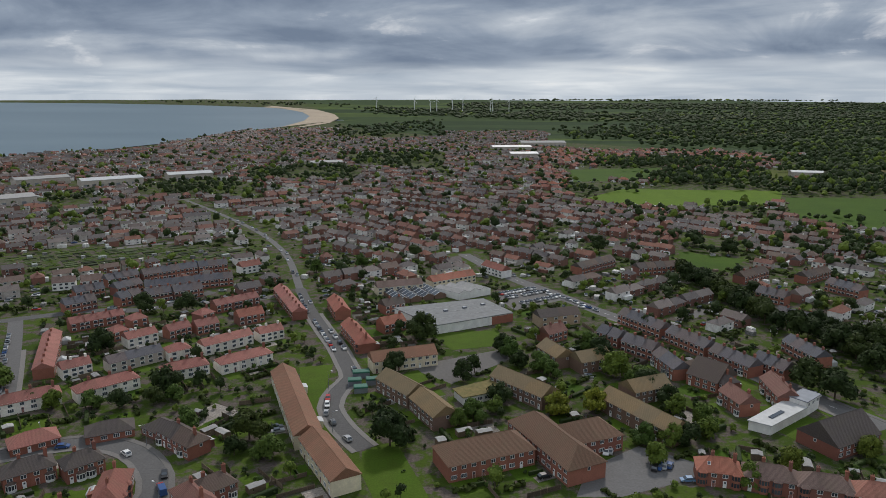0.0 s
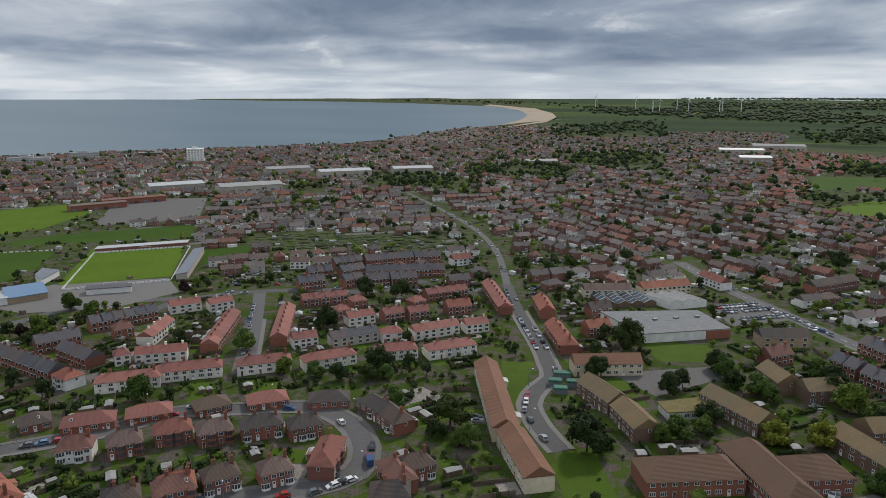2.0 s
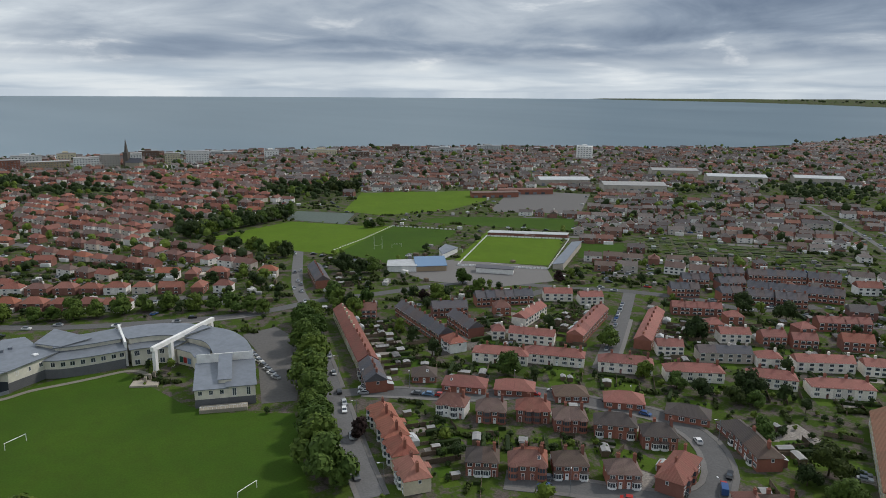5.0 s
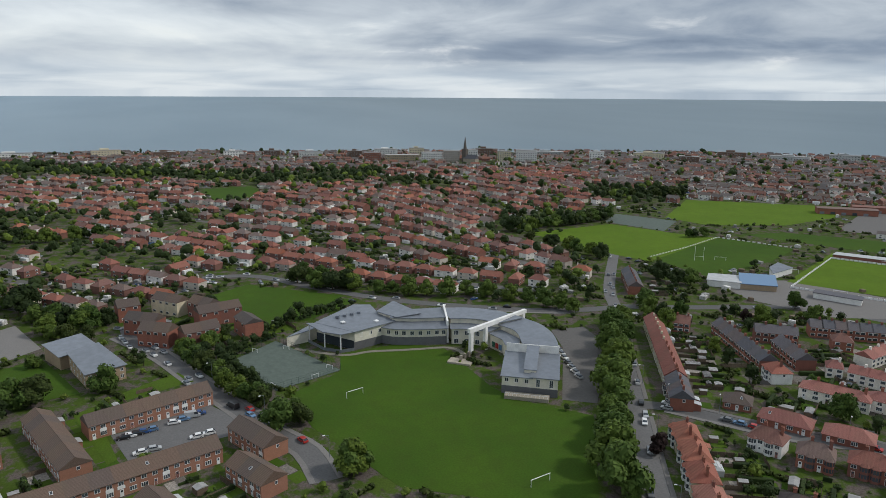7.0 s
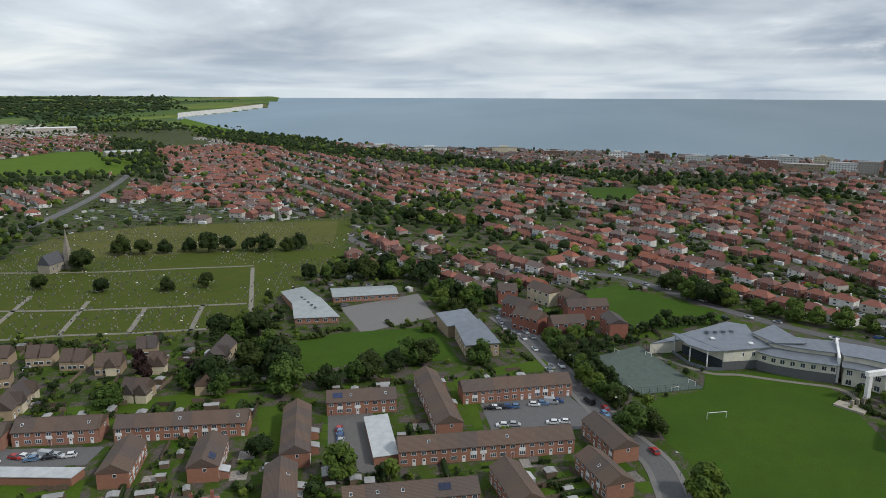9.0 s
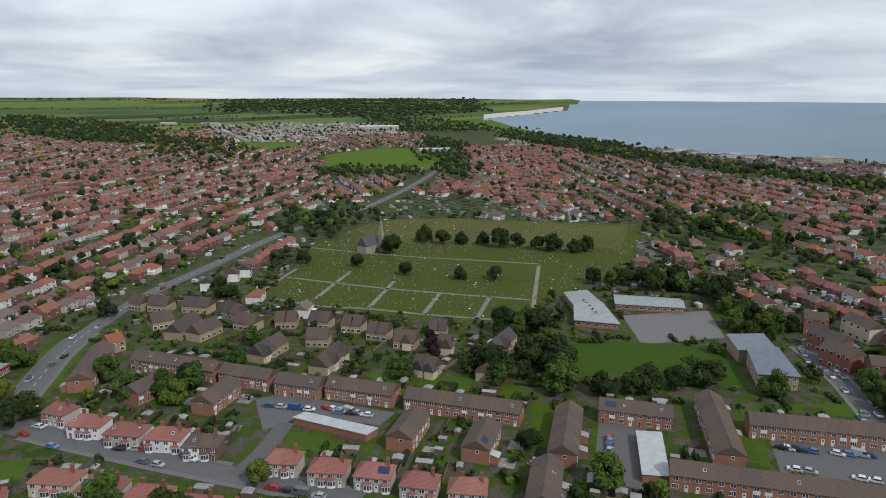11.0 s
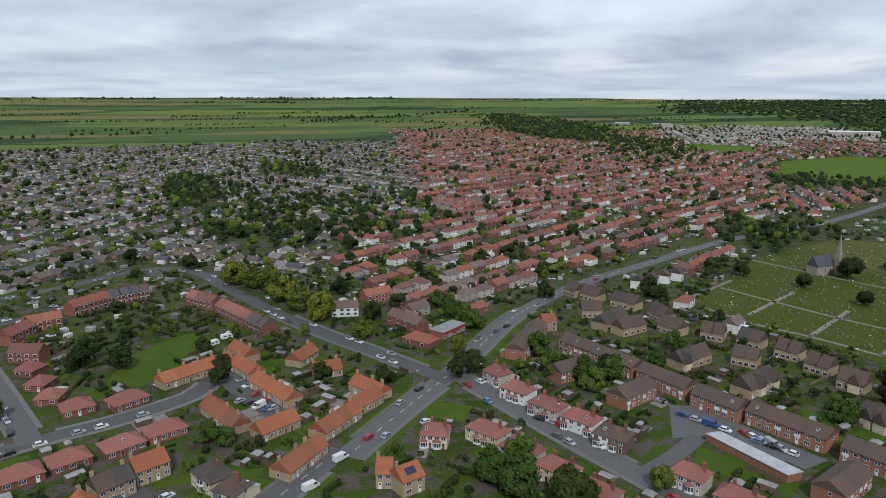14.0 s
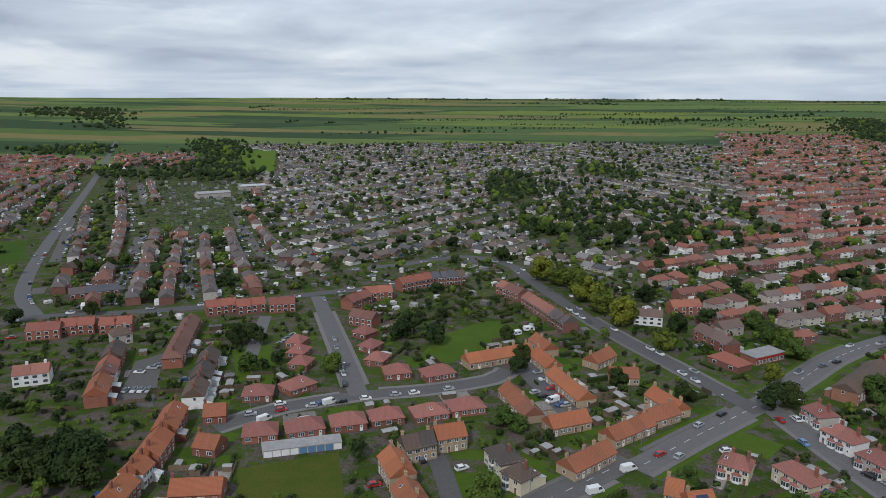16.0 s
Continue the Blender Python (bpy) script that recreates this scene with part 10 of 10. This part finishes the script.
wood([(-2640.2, -3936.6), (-3973.6, -2918.2), (-2718.1, -1932.4), (-2000.2, -1973.7), (-2094.8, -2575.7), (-1832.7, -2732.2)], 40, size=3.2)
wood([(-2063.6, -2030.4), (-2125.0, -1697.9), (-1868.5, -1323.9), (-1640.8, -1169.7), (-1535.6, -1380.6), (-1678.9, -1630.0)], 22, size=1.8)
wood([(-1771.9, -1200.0), (-1478.2, -655.2), (-1266.8, -559.5), (-1358.2, -777.7), (-1524.3, -1030.6)], 12, size=1.3)
wood([(-694.8, -791.4), (-789.9, -684.9), (-702.3, -608.0), (-610.9, -695.2)], 10, size=1.1)
wood([(-1401.1, -1184.9), (-1288.4, -1009.9), (-860.1, -641.3), (-685.3, -524.7), (-810.9, -671.8)], 10, size=1.2)
wood([(-387.7, -497.8), (-463.2, -489.0), (-413.4, -428.9), (-348.2, -384.5), (-329.7, -422.8)], 9, size=1.2)
wood([(103, -872), (14, -905), (-60, -760), (-117, -652), (-115, -522), (-30, -490), (37, -586)], 15, size=1.05, seed=5, keep=False)
wood([(-15.4, -754.3), (-76.1, -756.4), (-122.9, -705.7), (-154.8, -646.5), (-180.1, -612.2), (-136.8, -496.6), (-89.1, -505.0), (-6.3, -500.5)], 19, size=1.15, keep=False)
wood([(-29.9, -1156.0), (-107.9, -1064.6), (-90.0, -930.3), (-23.3, -972.2)], 10)
lawn([(-868.8, -974.9), (-1065.3, -1015.4), (-1099.3, -879.6), (-803.0, -649.8), (-713.8, -806.4)], mat="grass_pitch", name="field", words="bright green school field")
lawn([(-965.0, -1384.8), (-1053.7, -1262.0), (-925.6, -1117.0), (-839.8, -1204.9)], mat="grass_pitch", name="field", words="bright green playing field")
wood([(-1003.3, -2864.4), (-1131.1, -2929.2), (-1149.1, -2470.9), (-1080.6, -1990.6), (-783.2, -1413.6), (-716.8, -1553.1), (-720.8, -1908.4)], 15, size=1.7)
wood([(-921.4, -1650.2), (-962.2, -1410.7), (-745.8, -1073.5), (-727.3, -1254.7)], 13, size=1.3, keep=False)
wood([(2359.5, -2830.6), (2086.8, -3055.4), (1236.8, -1819.5), (1335.7, -1841.6), (1731.8, -2394.4), (1963.0, -2373.4)], 24, size=2.2)
wood([(840.0, -1514.0), (719.2, -1480.6), (379.1, -799.9), (402.0, -783.7), (591.9, -1071.6)], 11, size=1.3)
wood([(663.5, -914.9), (510.8, -972.8), (417.6, -822.3), (568.6, -785.0)], 11, size=1.2)
wood([(1032.7, -1201.5), (903.9, -1293.4), (785.1, -1121.1), (906.3, -1058.7)], 13, size=1.3)
wood([(93.2, -921.7), (41.0, -967.7), (26.9, -723.3), (62.5, -696.2)], 10, size=1.2)
wood([(24.8, -745.0), (-29.4, -778.4), (-22.9, -570.8), (13.0, -551.4)], 14, size=1.2, keep=False)
wood([(-89.5, -746.4), (-136.3, -777.1), (-184.6, -658.0), (-157.7, -572.1), (-93.8, -571.9), (-76.0, -607.7)], 17, size=1.15, keep=False)
wood([(4.5, -578.5), (-20.9, -583.4), (-17.9, -473.8), (1.1, -470.3)], 10, size=1.1)
hedge_line([(-195.5, -2477.3), (-1072.0, -3179.1)], gap=18, size=2)
hedge_line([(638.6, -1773.5), (153.1, -2019.2)], gap=25, size=1.6)
hedge_rnd = random.Random(23)
for _ in range(52):
    ha, hr = hedge_rnd.uniform(128, 206), hedge_rnd.uniform(1900, 4700)
    hx, hy = polar(ha, hr)
    hl, ht = hedge_rnd.uniform(250, 800), radians(ha + hedge_rnd.choice((0, 0, 0, 0, 70)) + hedge_rnd.uniform(-7, 7))
    hl = hl if abs(math.degrees(ht) - ha) < 20 else hl * 0.5
    hedge_line([(hx, hy), (hx + hl * math.cos(ht), hy + hl * math.sin(ht))], gap=9, size=hedge_rnd.uniform(0.75, 1.25))
for ha, hb, hr in ((150, 163, 4650), (168, 182, 4780), (186, 200, 4700), (136, 147, 4500), (176, 184, 4150)):
    wood([polar(ha, hr), polar(hb, hr + 40), polar(hb, hr + 130), polar(ha, hr + 110)], 38, size=3.0)
lawn([(627.7, -1302.4), (543.2, -1278.1), (399.5, -930.6), (432.6, -901.8)], mat="grass_pitch", name="field", words="bright green paddock")
lawn([(405.5, -441.1), (392.8, -453.9), (347.6, -397.0), (351.9, -380.3)], mat="grass_field", name="field", words="green recreation ground")
allotments([(489.4, -799.2), (386.5, -820.2), (256.9, -501.9), (309.7, -491.8)], 121, 3)
allotments([(-540.6, -491.9), (-591.0, -450.8), (-575.4, -369.2), (-532.1, -346.9), (-474.3, -433.9)], 92, 3)
allotments([(-299.5, 459.9), (-258.6, 492.7), (-192.4, 501.2), (-138.0, 484.6), (-148.1, 464.9), (-201.6, 454.3), (-248.1, 428.9), (-280.1, 428.6)], 36, 3)

# sectors of streets: from and to bearing, from and to distance, angle of the rows
district("s0", -34, 33, 335, 430, 36, "semi", "mixed", 23.8, 12.9, 0.6, 0.8)
district("s1", -34, 8, 420, 760, 135, "terrace", "mixed", 22, 12.9, 0.6, 0.85)
district("s2", 8, 40, 430, 800, 36, "terrace", "mixed", 22, 12.9, 0.6, 0.88)
district("s3", -34, -8, 760, 1500, 140, "semi", "red", 26.4, 13.8, 0.7, 0.6)
district("s4", -8, 14, 760, 2150, 150, "terrace", "mixed", 23.8, 12.9, 0.8, 0.78)
district("s5", 14, 40, 800, 1560, 10, "terrace", "mixed", 23.8, 12.9, 0.7, 0.85)
district("s6", 8, 22, 1400, 2300, 60, "terrace", "mixed", 26.4, 13.8, 0.6, 0.85)
district("e1", 40, 62, 700, 1440, 30, "terrace", "mixed", 22.9, 12.9, 0.55, 0.9)
district("e0", 60, 128, 345, 440, 50, "semi", "red", 23.8, 13.8, 0.8, 0.86)
district("e2", 62, 80, 430, 1000, 25, "semi", "red", 23.8, 13.8, 0.8, 0.86)
district("e3", 62, 112, 1000, 1380, 60, "terrace", "mixed", 26.4, 13.8, 0.6, 0.88)
district("n1", 80, 108, 430, 1000, 50, "semi", "red", 23.8, 13.8, 0.8, 0.86)
district("n2", 108, 118, 430, 1500, 40, "semi", "red", 23.8, 13.8, 0.8, 0.86)
district("n2b", 118, 130, 430, 1500, 92, "semi", "red", 23.8, 13.8, 0.8, 0.86)
district("n3", 112, 124, 1500, 2000, 75, "caravan", "pale", 14, 12, 0.12)
district("n4", 130, 138, 700, 1900, 60, "semi", "red", 23.8, 13.8, 0.8, 0.86)
district("n5", 138, 172, 310, 620, 33, "semi", "red", 22, 12.5, 0.8, 0.86)
district("n5b", 138, 166, 620, 1150, 28, "semi", "red", 22.9, 12.9, 0.8, 0.86)
district("n7", 132, 147, 1680, 2500, 60, "bungalow", "pale", 18, 11, 0.3, cross=0.4)
district("n6", 138, 168, 1150, 2150, 40, "semi", "red", 25.5, 13.8, 0.8, 0.86)
district("w1", 166, 180, 560, 1650, 118, "bungalow", "grey", 24, 12.2, 0.75, 0.84, cross=0.5)
district("w2", 180, 205, 430, 1560, 60, "bungalow", "grey", 24, 12.2, 0.7, 0.86, cross=0.5)
district("w2b", 172, 182, 420, 600, 140, "bungalow", "grey", 22, 11.2, 0.5, 0.9, cross=0.45)
district("w3", 205, 224, 340, 1000, 121, "semi", "mixed", 22.9, 12.9, 0.8, 0.86)
district("w4", 205, 224, 1000, 1350, 100, "semi", "red", 22.9, 12.9, 0.4, 0.9)



def filler():
    """Hedges, bushes, sheds and cars in the gardens and yards that are still bare."""
    rnd = random.Random(41)
    bits, boxes = [], []
    b = Mesh()
    b.box(-1.4, -1.8, -0.1, 1.4, 1.8, 2.1, 0, 0.25)
    low = Mesh()
    low.box(-2.2, -1.6, -0.1, 2.2, 1.6, 2.5, 1, 0.3)
    hedge = Mesh()
    leaf_cloud(random.Random(6), [(-3, 0, 0.6, 1.0), (-1, 0, 0.7, 1.0), (1, 0, 0.6, 1.0), (3, 0, 0.7, 1.0)], 9, 0.75, 0, hedge, 0.8)
    leaf_core(random.Random(7), [(-3, 0, 0.5, 1.3), (-1, 0, 0.6, 1.3), (1, 0, 0.5, 1.3), (3, 0, 0.6, 1.3)], 0, hedge, 0.8, 0.8)
    for r0, r1, gap in ((165, 480, 5.1), (480, 800, 8.5), (800, 1350, 13.5)):
        n = int(r1 / gap)
        for i in range(-n, n + 1):
            for j in range(-n, n + 1):
                x, y = (i + rnd.random()) * gap, (j + rnd.random()) * gap
                r = math.hypot(x, y)
                if not r0 <= r < r1:
                    continue
                az = az_of(x, y)
                az = az - 360 if az > 290 else az
                if not -35 < az < 224 or sea_depth(x, y) > -20 or r > float(np.interp(az, *zip(*TOWN_EDGE))) - 40 or not free(x, y):
                    continue
                k = rnd.random()
                z = rise(r)
                q = rnd.uniform(0.35, 0.85)
                if k < 0.40:
                    TREES_AT["leaf_a" if rnd.random() < 0.55 else "leaf_b"].append((x, y, z - 0.1, rnd.uniform(0, 6), q, q * rnd.uniform(0.7, 1.1), 3))
                elif k < 0.56:
                    bits.append((x, y, z, rnd.choice((0.6, 2.17)) + rnd.uniform(-0.15, 0.15), rnd.uniform(0.7, 1.2), rnd.uniform(0.8, 1.5), 0))
                elif k < 0.625:
                    TREES_AT["leaf_a" if rnd.random() < 0.6 else "leaf_b"].append((x, y, z, rnd.uniform(0, 6), q * 1.1, q * 1.2, rnd.randrange(2)))
                elif k < 0.73 and r > 340:
                    boxes.append((x, y, z, rnd.uniform(0, 3), rnd.uniform(0.55, 1.0), rnd.uniform(0.6, 1.0), rnd.random() < 0.5))
                elif k < 0.79 and r > 340:
                    CARS_AT.append((x, y, z, rnd.uniform(0, 3), 1, 1, rnd.randrange(3)))
    scatter("garden_hedges", [hedge], bits, ["leaf_a"], "clipped dark green garden hedges", "hedges")
    scatter("garden_huts", [b, low], [(*p[:6], int(p[6])) for p in boxes], ["timber_mass", "white_mass"], "sheds, garages and caravans behind the houses", "sheds")


mass_houses()
filler()
for leaf, at in TREES_AT.items():
    at = [(x, y, z, a, sx, sz, k + 8 if math.hypot(x, y) > 900 else k + 4 if math.hypot(x, y) > 420 else k) for x, y, z, a, sx, sz, k in at]
    scatter("distant_trees", FAR_TREES, at, [leaf, "bark"], "garden, street and woodland trees in full green leaf", "trees")
scatter("distant_cars", CAR_FAR, CARS_AT + FAR_CARS, ["car_white", "car_silver", "car_mass", "glass"], "parked cars along the distant streets", "cars")
